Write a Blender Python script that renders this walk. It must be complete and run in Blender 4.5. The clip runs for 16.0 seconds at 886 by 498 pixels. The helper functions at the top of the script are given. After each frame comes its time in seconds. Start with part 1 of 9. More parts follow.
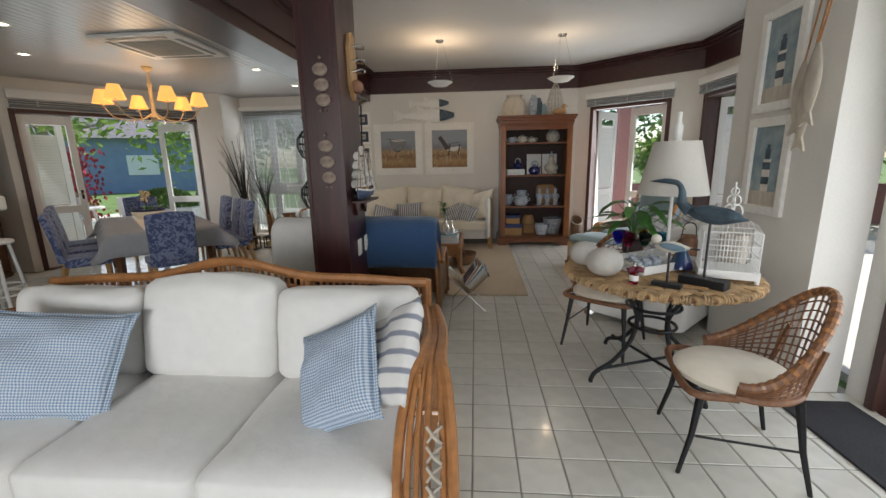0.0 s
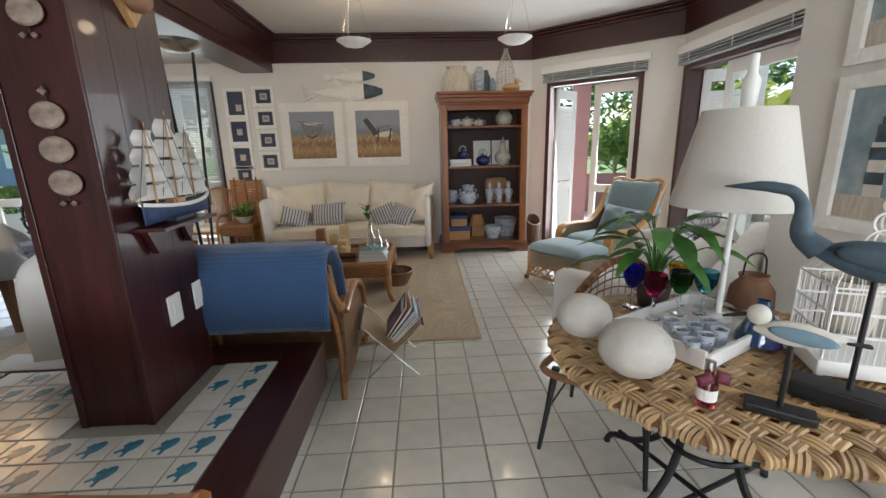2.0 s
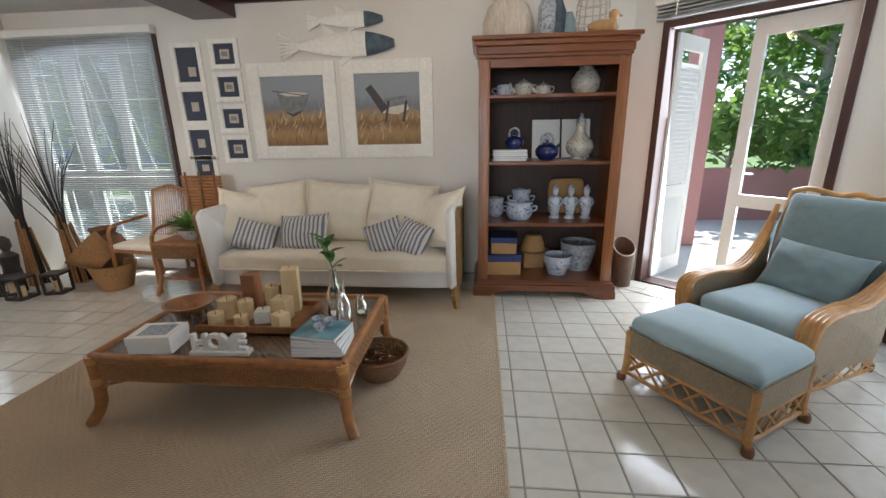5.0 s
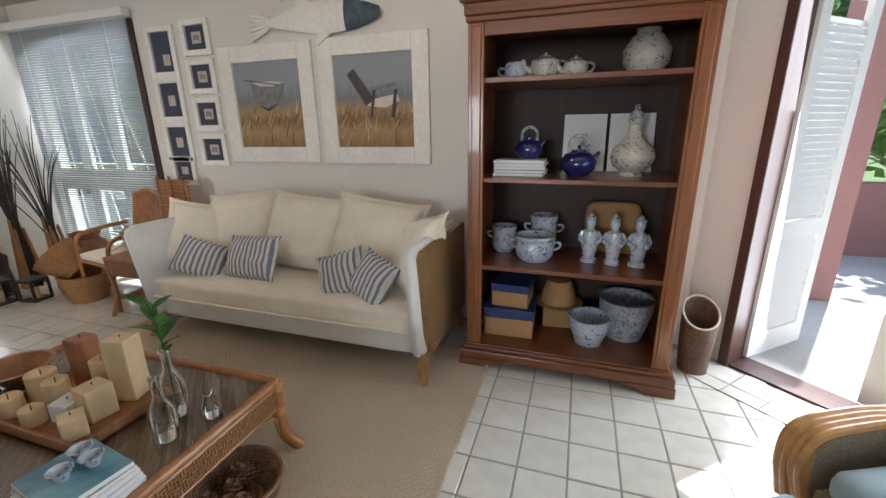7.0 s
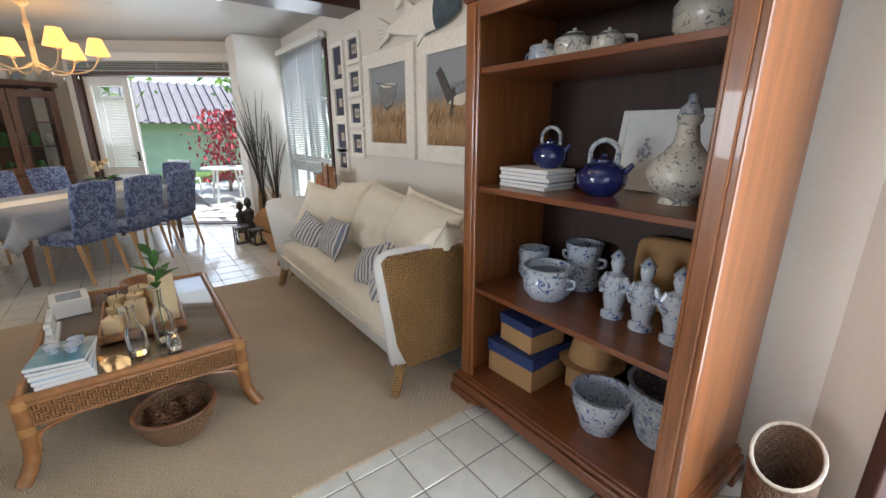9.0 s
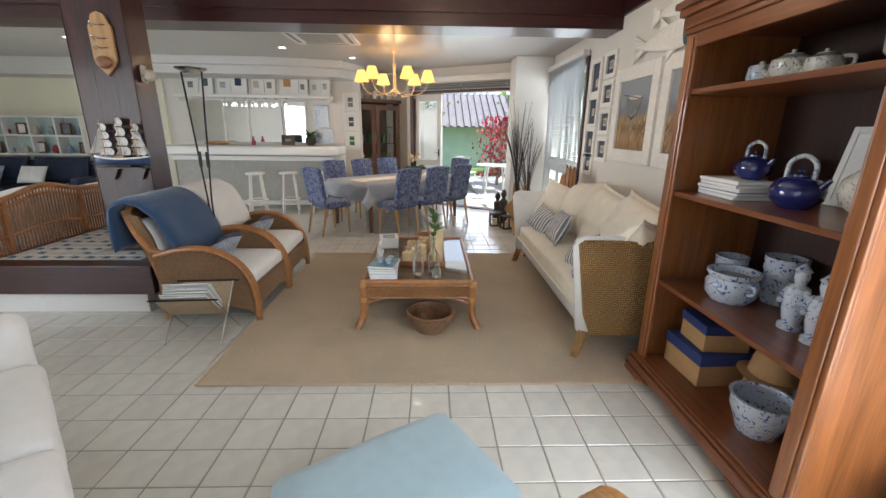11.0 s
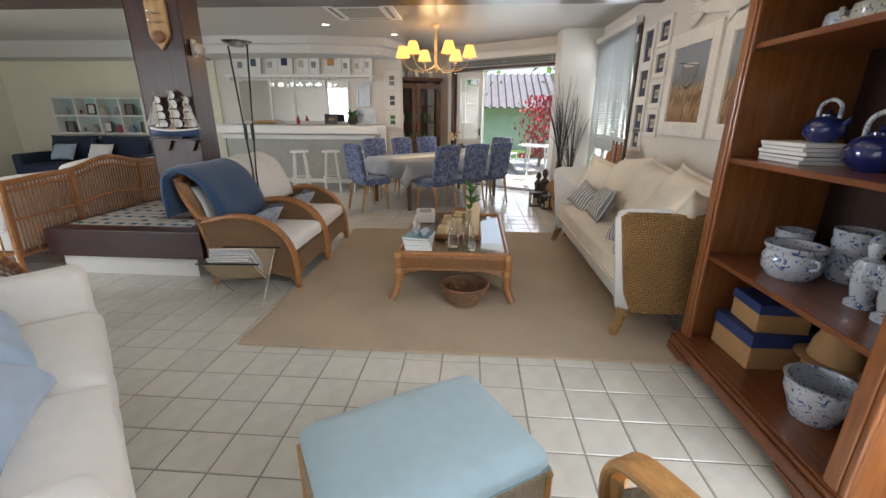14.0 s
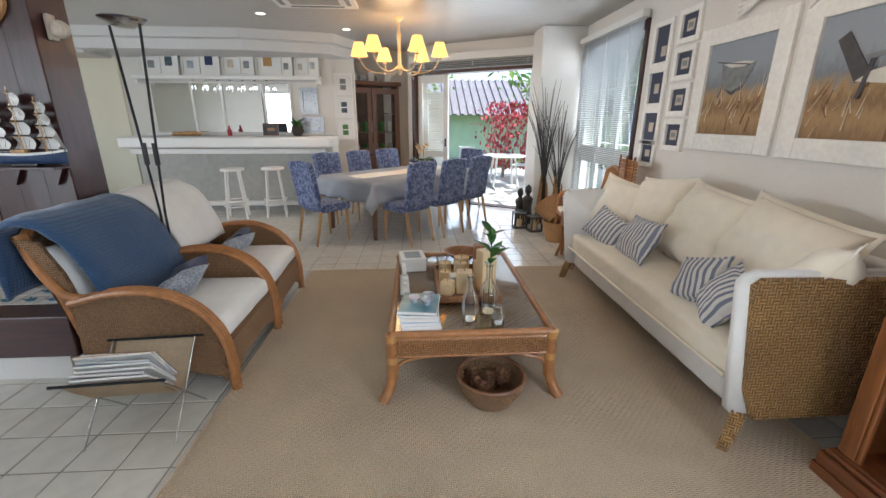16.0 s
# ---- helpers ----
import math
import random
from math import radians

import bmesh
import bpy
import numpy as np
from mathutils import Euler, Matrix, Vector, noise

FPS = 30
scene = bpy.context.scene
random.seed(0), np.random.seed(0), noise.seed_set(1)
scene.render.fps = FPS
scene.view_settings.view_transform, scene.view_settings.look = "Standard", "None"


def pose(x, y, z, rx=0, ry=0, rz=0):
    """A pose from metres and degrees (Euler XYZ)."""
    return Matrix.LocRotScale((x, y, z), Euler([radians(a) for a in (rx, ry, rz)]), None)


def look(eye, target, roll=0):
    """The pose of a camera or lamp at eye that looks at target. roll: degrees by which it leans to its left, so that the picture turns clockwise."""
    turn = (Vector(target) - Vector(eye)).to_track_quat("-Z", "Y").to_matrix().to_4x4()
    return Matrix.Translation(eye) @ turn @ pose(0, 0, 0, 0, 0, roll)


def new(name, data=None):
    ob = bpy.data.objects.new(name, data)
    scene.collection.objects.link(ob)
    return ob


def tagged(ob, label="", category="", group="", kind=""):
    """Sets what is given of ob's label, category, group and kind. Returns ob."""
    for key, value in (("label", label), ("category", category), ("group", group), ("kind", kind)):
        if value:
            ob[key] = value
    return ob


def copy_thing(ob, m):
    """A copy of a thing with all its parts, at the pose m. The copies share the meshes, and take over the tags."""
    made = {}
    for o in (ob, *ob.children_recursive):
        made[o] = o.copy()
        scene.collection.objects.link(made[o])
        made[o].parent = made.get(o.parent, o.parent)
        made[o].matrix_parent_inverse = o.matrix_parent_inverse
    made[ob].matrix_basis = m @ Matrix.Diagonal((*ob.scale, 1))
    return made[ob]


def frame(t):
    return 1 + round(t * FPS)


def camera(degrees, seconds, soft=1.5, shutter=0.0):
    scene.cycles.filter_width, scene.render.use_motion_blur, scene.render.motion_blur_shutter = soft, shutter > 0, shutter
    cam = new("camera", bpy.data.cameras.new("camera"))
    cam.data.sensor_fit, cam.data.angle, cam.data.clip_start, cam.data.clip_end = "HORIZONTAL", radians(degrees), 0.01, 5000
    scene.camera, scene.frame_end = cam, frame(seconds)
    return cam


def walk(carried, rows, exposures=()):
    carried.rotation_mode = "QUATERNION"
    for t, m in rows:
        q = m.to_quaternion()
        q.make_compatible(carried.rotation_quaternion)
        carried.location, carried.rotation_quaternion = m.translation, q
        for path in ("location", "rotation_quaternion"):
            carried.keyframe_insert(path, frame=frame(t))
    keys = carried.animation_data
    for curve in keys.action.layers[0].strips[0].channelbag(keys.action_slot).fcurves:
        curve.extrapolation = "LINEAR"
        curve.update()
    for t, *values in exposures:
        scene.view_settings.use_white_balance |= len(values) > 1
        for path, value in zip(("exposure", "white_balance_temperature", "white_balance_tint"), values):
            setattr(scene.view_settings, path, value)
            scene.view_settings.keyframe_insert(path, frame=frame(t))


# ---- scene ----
cam = camera(94.3, 16.0)
METRES, EYE, TILT, LEAN, TURN = 9.2, 1.5, 0.0, 0.0, 4.6
ROWS = [
    (0.0, 0.0, 0.0, 0.0, -0.23, -12.08, 1.07),
    (0.5, 0.004, 0.0424, -0.0001, -3.21, -12.17, 1.16),
    (1.0, 0.0052, 0.0848, 0.0004, -5.54, -12.45, 1.24),
    (1.5, 0.0151, 0.1209, -0.0003, -7.13, -12.96, 1.27),
    (2.0, 0.0304, 0.1566, -0.0018, -7.51, -13.68, 1.29),
    (2.5, 0.0369, 0.2007, -0.0003, -6.79, -14.41, 1.24),
    (3.0, 0.0455, 0.2415, -0.0008, -5.35, -14.98, 1.16),
    (3.5, 0.0543, 0.2814, -0.0015, -3.56, -15.35, 1.11),
    (4.0, 0.0606, 0.3208, -0.0023, -2.0, -15.49, 1.02),
    (6.5, 0.1349, 0.4923, 0.0016, 8.47, -16.46, 0.95),
    (7.0, 0.1586, 0.5251, 0.0026, 13.5, -16.46, 0.82),
    (7.5, 0.1963, 0.5515, 0.0039, 19.72, -16.36, 0.72),
    (8.0, 0.2319, 0.5837, 0.0005, 27.59, -16.23, 0.51),
    (8.5, 0.2592, 0.6126, 0.0006, 37.46, -16.25, 0.33),
    (9.0, 0.2768, 0.6269, 0.0012, 48.64, -16.28, -0.01),
    (9.5, 0.2981, 0.624, 0.0042, 59.92, -16.27, -0.27),
    (10.0, 0.3229, 0.6206, 0.009, 69.99, -16.3, -0.46),
    (12.5, 0.3894, 0.6216, -0.0077, 91.77, -16.64, -0.53),
    (13.0, 0.3928, 0.6255, -0.012, 91.86, -17.29, -0.48),
    (13.5, 0.3865, 0.6244, -0.0099, 91.03, -17.88, -0.43),
    (14.0, 0.3606, 0.6219, -0.0059, 89.53, -18.2, -0.38),
    (14.5, 0.3322, 0.6192, -0.0021, 87.58, -18.22, -0.35),
    (15.0, 0.3027, 0.604, -0.0012, 85.54, -17.97, -0.34),
    (15.5, 0.2736, 0.5919, -0.0028, 83.6, -17.58, -0.25),
    (16.0, 0.2375, 0.5856, -0.0019, 81.82, -17.35, -0.18),
]
walk(cam, [(t, pose(0, 0, EYE, TILT, LEAN, TURN) @ pose(METRES * x, METRES * y, METRES * z, 90 + pitch, roll, yaw)) for t, x, y, z, yaw, pitch, roll in ROWS],
     [(0.0, 0.5, 6500, 10), (1.5, 0.85, 6450, 10), (3.0, 1.25, 6150, 10), (6.5, 1.14, 6100, 10), (8.5, 1.3, 6050, 10), (10.0, 1.5, 6100, 10), (13.0, 1.17, 6450, 13), (15.0, 1.42, 6200, 10), (16.0, 1.5, 5950, 10)])

# ---- world, sun, large lights ----
world = bpy.data.worlds.new("sky")
scene.world = world
world.use_nodes = True
wn = world.node_tree.nodes
sky = wn.new("ShaderNodeTexSky")
sky.sky_type = "NISHITA"
sky.sun_disc = False
sky.sun_elevation, sky.sun_rotation = radians(58), radians(28)
world.node_tree.links.new(sky.outputs[0], wn["Background"].inputs[0])
wn["Background"].inputs[1].default_value = 0.15


def lamp(name, kind, m, energy, color=(1, 1, 1), **more):
    data = bpy.data.lights.new(name, kind)
    data.energy, data.color = energy, color
    if "size" in more:
        data.shape, data.size, data.size_y = "RECTANGLE", more["size"], more["size_y"]
    if "radius" in more:
        data.shadow_soft_size = more["radius"]
    if "spot" in more:
        data.spot_size, data.spot_blend = radians(more["spot"]), 0.6
    if "angle" in more:
        data.angle = radians(more["angle"])
    if "spread" in more:
        data.spread = radians(more["spread"])
    ob = new(name, data)
    ob.matrix_world = m
    return ob


SUN_TO = Vector((math.sin(radians(28)) * math.cos(radians(58)), math.cos(radians(28)) * math.cos(radians(58)), math.sin(radians(58))))
lamp("sun", "SUN", look(Vector((0, 0, 30)) + SUN_TO * 5, (0, 0, 30)), 4.2, (1, 0.95, 0.87), angle=0.5)
# sky light in the door and window openings
lamp("door_light", "AREA", look((2.62, 7.55, 1.25), (1.2, 6.0, 1.0)), 27, (0.92, 0.96, 1), size=1.2, size_y=2.2)
lamp("door_light", "AREA", look((3.24, 5.72, 1.25), (0.5, 5.55, 1.6)), 5, (0.92, 0.96, 1), size=1.7, size_y=2.2)
lamp("window_fill", "AREA", look((-3.65, 8.05, 1.4), (-3.5, 5.0, 1.0)), 14, (0.90, 0.95, 1), size=1.6, size_y=2.0)
lamp("door_light", "AREA", look((-6.0, 6.75, 1.25), (-3, 5.0, 0.8)), 13, (0.90, 0.95, 1), size=2.2, size_y=2.2)
lamp("door_light", "AREA", look((2.34, 1.2, 1.3), (0.0, 1.2, 0.9)), 24, (0.94, 0.97, 1), size=2.2, size_y=2.2)
# added fill from behind the camera, in an assumed south window out of view
lamp("window_fill", "AREA", look((-1.2, -4.15, 1.6), (-1.0, 0.0, 1.0)), 46, (0.95, 0.97, 1), size=3.0, size_y=1.7, spread=105)

# ---- materials ----
def node(nt, kind, **ins):
    n = nt.nodes.new(kind)
    for k, v in ins.items():
        n.inputs[k.replace("_", " ")].default_value = v
    return n


def shade(c, f):
    return (min(1, c[0] * f), min(1, c[1] * f), min(1, c[2] * f), 1)


def mat(name, color, rough=0.6, grain=30.0, var=0.12, bump=0.15, metal=0.0, stretch=(1, 1, 1), sheen=0.0, coat=0.0, per_object=0.0, depth=0.004, big=2.5, color2=None, trans=0.0):
    """Base colour broken at two scales, with fine relief."""
    m = bpy.data.materials.new(name)
    m.use_nodes = True
    nt = m.node_tree
    b = nt.nodes["Principled BSDF"]
    tc = nt.nodes.new("ShaderNodeTexCoord")
    mp = nt.nodes.new("ShaderNodeMapping")
    mp.inputs["Scale"].default_value = stretch
    nt.links.new(tc.outputs["Object"], mp.inputs[0])
    n1 = node(nt, "ShaderNodeTexNoise", Scale=grain, Detail=4.0)
    n2 = node(nt, "ShaderNodeTexNoise", Scale=big, Detail=3.0)
    nt.links.new(mp.outputs[0], n1.inputs["Vector"])
    nt.links.new(mp.outputs[0], n2.inputs["Vector"])
    mx = node(nt, "ShaderNodeMath")
    mx.operation = "ADD"
    nt.links.new(n1.outputs["Fac"], mx.inputs[0])
    nt.links.new(n2.outputs["Fac"], mx.inputs[1])
    last = mx
    if per_object:
        oi = nt.nodes.new("ShaderNodeObjectInfo")
        k = node(nt, "ShaderNodeMath")
        k.operation = "MULTIPLY_ADD"
        k.inputs[1].default_value, k.inputs[2].default_value = per_object, -per_object / 2
        nt.links.new(oi.outputs["Random"], k.inputs[0])
        last = node(nt, "ShaderNodeMath")
        nt.links.new(mx.outputs[0], last.inputs[0])
        nt.links.new(k.outputs[0], last.inputs[1])
    r = nt.nodes.new("ShaderNodeValToRGB")
    r.color_ramp.elements[0].position, r.color_ramp.elements[1].position = 0.5, 1.0
    mr = node(nt, "ShaderNodeMath")
    mr.operation = "MULTIPLY"
    mr.inputs[1].default_value = 0.75
    nt.links.new(last.outputs[0], mr.inputs[0])
    nt.links.new(mr.outputs[0], r.inputs[0])
    r.color_ramp.elements[0].color = shade(color, 1 - var)
    r.color_ramp.elements[1].color = (*color2, 1) if color2 else shade(color, 1 + var)
    nt.links.new(r.outputs[0], b.inputs["Base Color"])
    b.inputs["Roughness"].default_value, b.inputs["Metallic"].default_value = rough, metal
    b.inputs["Sheen Weight"].default_value, b.inputs["Coat Weight"].default_value = sheen, coat
    b.inputs["Transmission Weight"].default_value = trans
    if bump:
        bp = node(nt, "ShaderNodeBump", Strength=bump, Distance=depth)
        nt.links.new(n1.outputs["Fac"], bp.inputs["Height"])
        nt.links.new(bp.outputs[0], b.inputs["Normal"])
    return m


def pattern(m, kind, scale, colors=None, bump=0.5, depth=0.004, axes="xy", turn=0.0, duty=0.5, soft=0.04):
    """Lays a woven or printed pattern over a material made by mat(): checks, stripes, weave, leaf."""
    nt = m.node_tree
    b = nt.nodes["Principled BSDF"]
    base = b.inputs["Base Color"].links[0].from_socket
    tc = nt.nodes.new("ShaderNodeTexCoord")
    mp = nt.nodes.new("ShaderNodeMapping")
    mp.inputs["Rotation"].default_value = (0, 0, radians(turn))
    mp.inputs["Scale"].default_value = (scale, scale, scale)
    nt.links.new(tc.outputs["Object"], mp.inputs[0])
    sp = nt.nodes.new("ShaderNodeSeparateXYZ")
    nt.links.new(mp.outputs[0], sp.inputs[0])

    def op(o, a, v=None, v2=None):
        n = nt.nodes.new("ShaderNodeMath")
        n.operation = o
        for k, s in enumerate((a, v, v2)):
            if s is None:
                continue
            if isinstance(s, (int, float)):
                n.inputs[k].default_value = s
            else:
                nt.links.new(s, n.inputs[k])
        return n.outputs[0]

    def axis(a):
        if a == "s":
            return op("ADD", sp.outputs["X"], sp.outputs["Y"])
        return sp.outputs[a.upper()]

    u, v = axis(axes[0]), axis(axes[1])

    def wave(s):
        return op("MULTIPLY_ADD", op("SINE", op("MULTIPLY", s, 2 * math.pi)), 0.5, 0.5)

    def band(s):
        k = nt.nodes.new("ShaderNodeMapRange")
        k.inputs["From Min"].default_value, k.inputs["From Max"].default_value = 1 - duty - soft, 1 - duty + soft
        nt.links.new(wave(s), k.inputs["Value"])
        return k.outputs[0]

    if kind == "stripes":
        fac = band(u)
        h = op("MULTIPLY", wave(op("MULTIPLY", v, 6.0)), 0.3)
    elif kind == "checks":
        fac = op("MULTIPLY_ADD", op("ADD", band(u), band(v)), 0.5, 0.0)
        h = fac
    elif kind == "grid":
        fac = op("MAXIMUM", band(u), band(v))
        h = fac
    elif kind == "weave":
        a = op("SINE", op("MULTIPLY", u, 2 * math.pi))
        c = op("SINE", op("MULTIPLY", v, 2 * math.pi))
        ck = op("GREATER_THAN", op("MULTIPLY", a, c), 0.0)
        wu = op("ABSOLUTE", op("SINE", op("MULTIPLY", u, 4 * math.pi)))
        wv = op("ABSOLUTE", op("SINE", op("MULTIPLY", v, 4 * math.pi)))
        h = op("ADD", op("MULTIPLY", ck, wu), op("MULTIPLY", op("SUBTRACT", 1.0, ck), wv))
        fac = op("SUBTRACT", 1.0, h)
        fac = op("MULTIPLY", fac, 0.8)
    elif kind == "motif":
        vo = node(nt, "ShaderNodeTexNoise", Scale=1.0, Detail=2.5, Roughness=0.6, Distortion=1.5)
        nt.links.new(mp.outputs[0], vo.inputs["Vector"])
        k = nt.nodes.new("ShaderNodeMapRange")
        k.inputs["From Min"].default_value, k.inputs["From Max"].default_value = 1 - duty, 1 - duty + soft
        nt.links.new(vo.outputs["Fac"], k.inputs["Value"])
        fac = k.outputs[0]
        h = fac
    else:
        vo = node(nt, "ShaderNodeTexWave", Scale=1.0, Distortion=9.0, Detail=1.5)
        nt.links.new(mp.outputs[0], vo.inputs["Vector"])
        k = nt.nodes.new("ShaderNodeMapRange")
        k.inputs["From Min"].default_value, k.inputs["From Max"].default_value = 0.5, 0.62
        nt.links.new(vo.outputs["Fac"], k.inputs["Value"])
        fac = k.outputs[0]
        h = fac
    mix = nt.nodes.new("ShaderNodeMix")
    mix.data_type = "RGBA"
    nt.links.new(fac, mix.inputs["Factor"])
    nt.links.new(base, mix.inputs["A"])
    if colors:
        mix.inputs["B"].default_value = (*colors, 1)
    nt.links.new(mix.outputs["Result"], b.inputs["Base Color"])
    bp = node(nt, "ShaderNodeBump", Strength=bump, Distance=depth)
    nt.links.new(h, bp.inputs["Height"])
    old = b.inputs["Normal"].links
    if old:
        nt.links.new(old[0].from_socket, bp.inputs["Normal"])
    nt.links.new(bp.outputs[0], b.inputs["Normal"])
    return m


def glow(name, color, strength):
    m = bpy.data.materials.new(name)
    m.use_nodes = True
    b = m.node_tree.nodes["Principled BSDF"]
    b.inputs["Base Color"].default_value = (*color, 1)
    b.inputs["Emission Color"].default_value = (*color, 1)
    b.inputs["Emission Strength"].default_value = strength
    return m


def glass(name, color=(1, 1, 1), rough=0.0, thin=True):
    m = bpy.data.materials.new(name)
    m.use_nodes = True
    nt = m.node_tree
    b = nt.nodes["Principled BSDF"]
    if thin:
        g = node(nt, "ShaderNodeBsdfGlossy", Roughness=0.02)
        tr = node(nt, "ShaderNodeBsdfTransparent", Color=(*color, 1))
        lw = node(nt, "ShaderNodeLayerWeight", Blend=0.06)
        mx = nt.nodes.new("ShaderNodeMixShader")
        nt.links.new(lw.outputs["Facing"], mx.inputs[0])
        nt.links.new(tr.outputs[0], mx.inputs[1])
        nt.links.new(g.outputs[0], mx.inputs[2])
        nt.links.new(mx.outputs[0], nt.nodes["Material Output"].inputs[0])
        nt.nodes.remove(b)
    else:
        b.inputs["Base Color"].default_value = (*color, 1)
        b.inputs["Transmission Weight"].default_value = 1
        b.inputs["Roughness"].default_value = rough
        b.inputs["IOR"].default_value = 1.3
    return m


M = {}
M["plaster"] = mat("plaster", (0.74, 0.71, 0.66), 0.85, 60, 0.04, 0.12, depth=0.003)
M["cream"] = mat("cream_wall", (0.80, 0.76, 0.62), 0.85, 60, 0.04, 0.1)
M["ceiling"] = mat("ceiling_paint", (0.62, 0.61, 0.59), 0.8, 40, 0.03, 0.05)
M["slat"] = mat("ceiling_slat", (0.43, 0.41, 0.385), 0.28, 20, 0.05, 0.05, stretch=(1, 8, 1))
M["mahogany"] = mat("dark_mahogany", (0.038, 0.008, 0.007), 0.36, 14, 0.5, 0.1, stretch=(4, 4, 0.4), coat=0.12)
M["mahogany_h"] = mat("dark_mahogany_beam", (0.040, 0.009, 0.008), 0.34, 14, 0.5, 0.1, stretch=(4, 0.4, 4), coat=0.15)
M["cherry"] = mat("cherry_wood", (0.235, 0.082, 0.024), 0.3, 9, 0.35, 0.05, stretch=(8, 8, 0.5), coat=0.35)
M["cherry_h"] = mat("cherry_wood_shelf", (0.165, 0.052, 0.017), 0.3, 9, 0.35, 0.05, stretch=(0.5, 8, 8), coat=0.35)
# bookcase back: the cherry is darkened to carry the interior's shade
M["cherry_shaded"] = mat("cherry_back_shaded", (0.034, 0.013, 0.008), 0.6, 9, 0.3, 0.05, stretch=(8, 8, 0.5))
M["tile"] = mat("glazed_tile", (0.66, 0.64, 0.57), 0.16, 12, 0.07, 0.06, per_object=0.5, coat=0.3, depth=0.002, big=5)
M["grout"] = mat("grout", (0.30, 0.28, 0.24), 0.9, 80, 0.2, 0.4)
M["white"] = mat("white_paint", (0.80, 0.79, 0.76), 0.45, 40, 0.03, 0.05)
M["glass"] = glass("window_glass", (0.97, 0.99, 0.98))
M["mirror"] = mat("mirror", (0.9, 0.9, 0.9), 0.02, 5, 0.0, 0.0, metal=1.0)
M["black"] = mat("black_iron", (0.02, 0.02, 0.022), 0.45, 60, 0.3, 0.2, metal=0.4)
M["rug"] = mat("sisal_rug", (0.85, 0.66, 0.44), 0.95, 90, 0.18, 0.5, sheen=0.2, depth=0.006, big=1.6)
pattern(M["rug"], "weave", 26, (0.60, 0.44, 0.27), bump=1.0, depth=0.01)
M["linen"] = mat("white_linen", (0.82, 0.80, 0.76), 0.9, 14, 0.04, 0.35, sheen=0.3, depth=0.012, big=4)
M["ivory"] = mat("ivory_linen", (0.88, 0.80, 0.655), 0.9, 14, 0.05, 0.35, sheen=0.3, depth=0.012, big=4)
M["grass_out"] = mat("grass", (0.10, 0.17, 0.04), 0.9, 20, 0.4, 0.5)
M["tile_far"] = mat("glazed_tile_field", (0.66, 0.64, 0.57), 0.16, 12, 0.09, 0.06, coat=0.3, depth=0.002, big=3)
M["wicker"] = mat("woven_wicker", (0.66, 0.38, 0.14), 0.6, 60, 0.3, 0.3, depth=0.004)
pattern(M["wicker"], "weave", 17, (0.13, 0.06, 0.022), bump=1.0, depth=0.02, axes="sz")
M["wicker_fine"] = mat("fine_wicker", (0.42, 0.24, 0.12), 0.55, 60, 0.25, 0.3, depth=0.003)
pattern(M["wicker_fine"], "weave", 23, (0.12, 0.065, 0.03), bump=1.0, depth=0.01, axes="sz")
M["wicker_pale"] = mat("grey_wicker", (0.52, 0.42, 0.28), 0.6, 60, 0.25, 0.3, depth=0.003)
pattern(M["wicker_pale"], "weave", 34, (0.18, 0.13, 0.08), bump=0.9, depth=0.006, axes="sz")
M["rattan"] = mat("honey_rattan_cane", (0.37, 0.16, 0.055), 0.38, 25, 0.3, 0.15, coat=0.25, big=6)
M["rattan_gold"] = mat("golden_rattan_cane", (0.52, 0.27, 0.09), 0.35, 25, 0.25, 0.15, coat=0.3, big=6)
M["rattan_brown"] = mat("brown_rattan_cane", (0.21, 0.095, 0.045), 0.5, 40, 0.35, 0.3, big=8)
M["wood_leg"] = mat("oiled_wood", (0.30, 0.13, 0.05), 0.4, 12, 0.3, 0.1, stretch=(6, 6, 0.6))
M["oak"] = mat("light_oak", (0.45, 0.26, 0.11), 0.45, 12, 0.25, 0.1, stretch=(6, 6, 0.6))
M["aqua"] = mat("aqua_upholstery", (0.36, 0.48, 0.52), 0.85, 18, 0.06, 0.3, sheen=0.3, depth=0.008, big=4)
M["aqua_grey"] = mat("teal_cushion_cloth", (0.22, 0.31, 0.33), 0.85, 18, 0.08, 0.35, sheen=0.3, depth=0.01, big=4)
M["denim"] = mat("blue_waffle_throw", (0.027, 0.072, 0.16), 0.95, 60, 0.2, 0.3, sheen=0.3)
pattern(M["denim"], "grid", 55, (0.024, 0.065, 0.15), bump=0.5, depth=0.004, axes="sz", duty=0.35, soft=0.3)
M["stripe"] = mat("striped_cotton", (0.72, 0.69, 0.64), 0.9, 30, 0.05, 0.3, depth=0.006)
pattern(M["stripe"], "stripes", 26, (0.20, 0.22, 0.29), bump=0.2, duty=0.42, soft=0.06)
M["stripe_grey"] = mat("grey_striped_cotton", (0.74, 0.72, 0.69), 0.9, 30, 0.05, 0.3, depth=0.006)
pattern(M["stripe_grey"], "stripes", 14, (0.26, 0.27, 0.32), bump=0.2, duty=0.22, soft=0.1, turn=90)
M["gingham"] = mat("blue_gingham_cotton", (0.66, 0.70, 0.75), 0.9, 40, 0.05, 0.3, depth=0.005)
pattern(M["gingham"], "checks", 85, (0.16, 0.27, 0.42), bump=0.3, depth=0.003, duty=0.5, soft=0.1)
M["lattice"] = mat("grey_checked_cotton", (0.78, 0.77, 0.76), 0.9, 30, 0.05, 0.3, depth=0.006)
pattern(M["lattice"], "grid", 19, (0.33, 0.35, 0.40), bump=0.2, duty=0.17, soft=0.1)
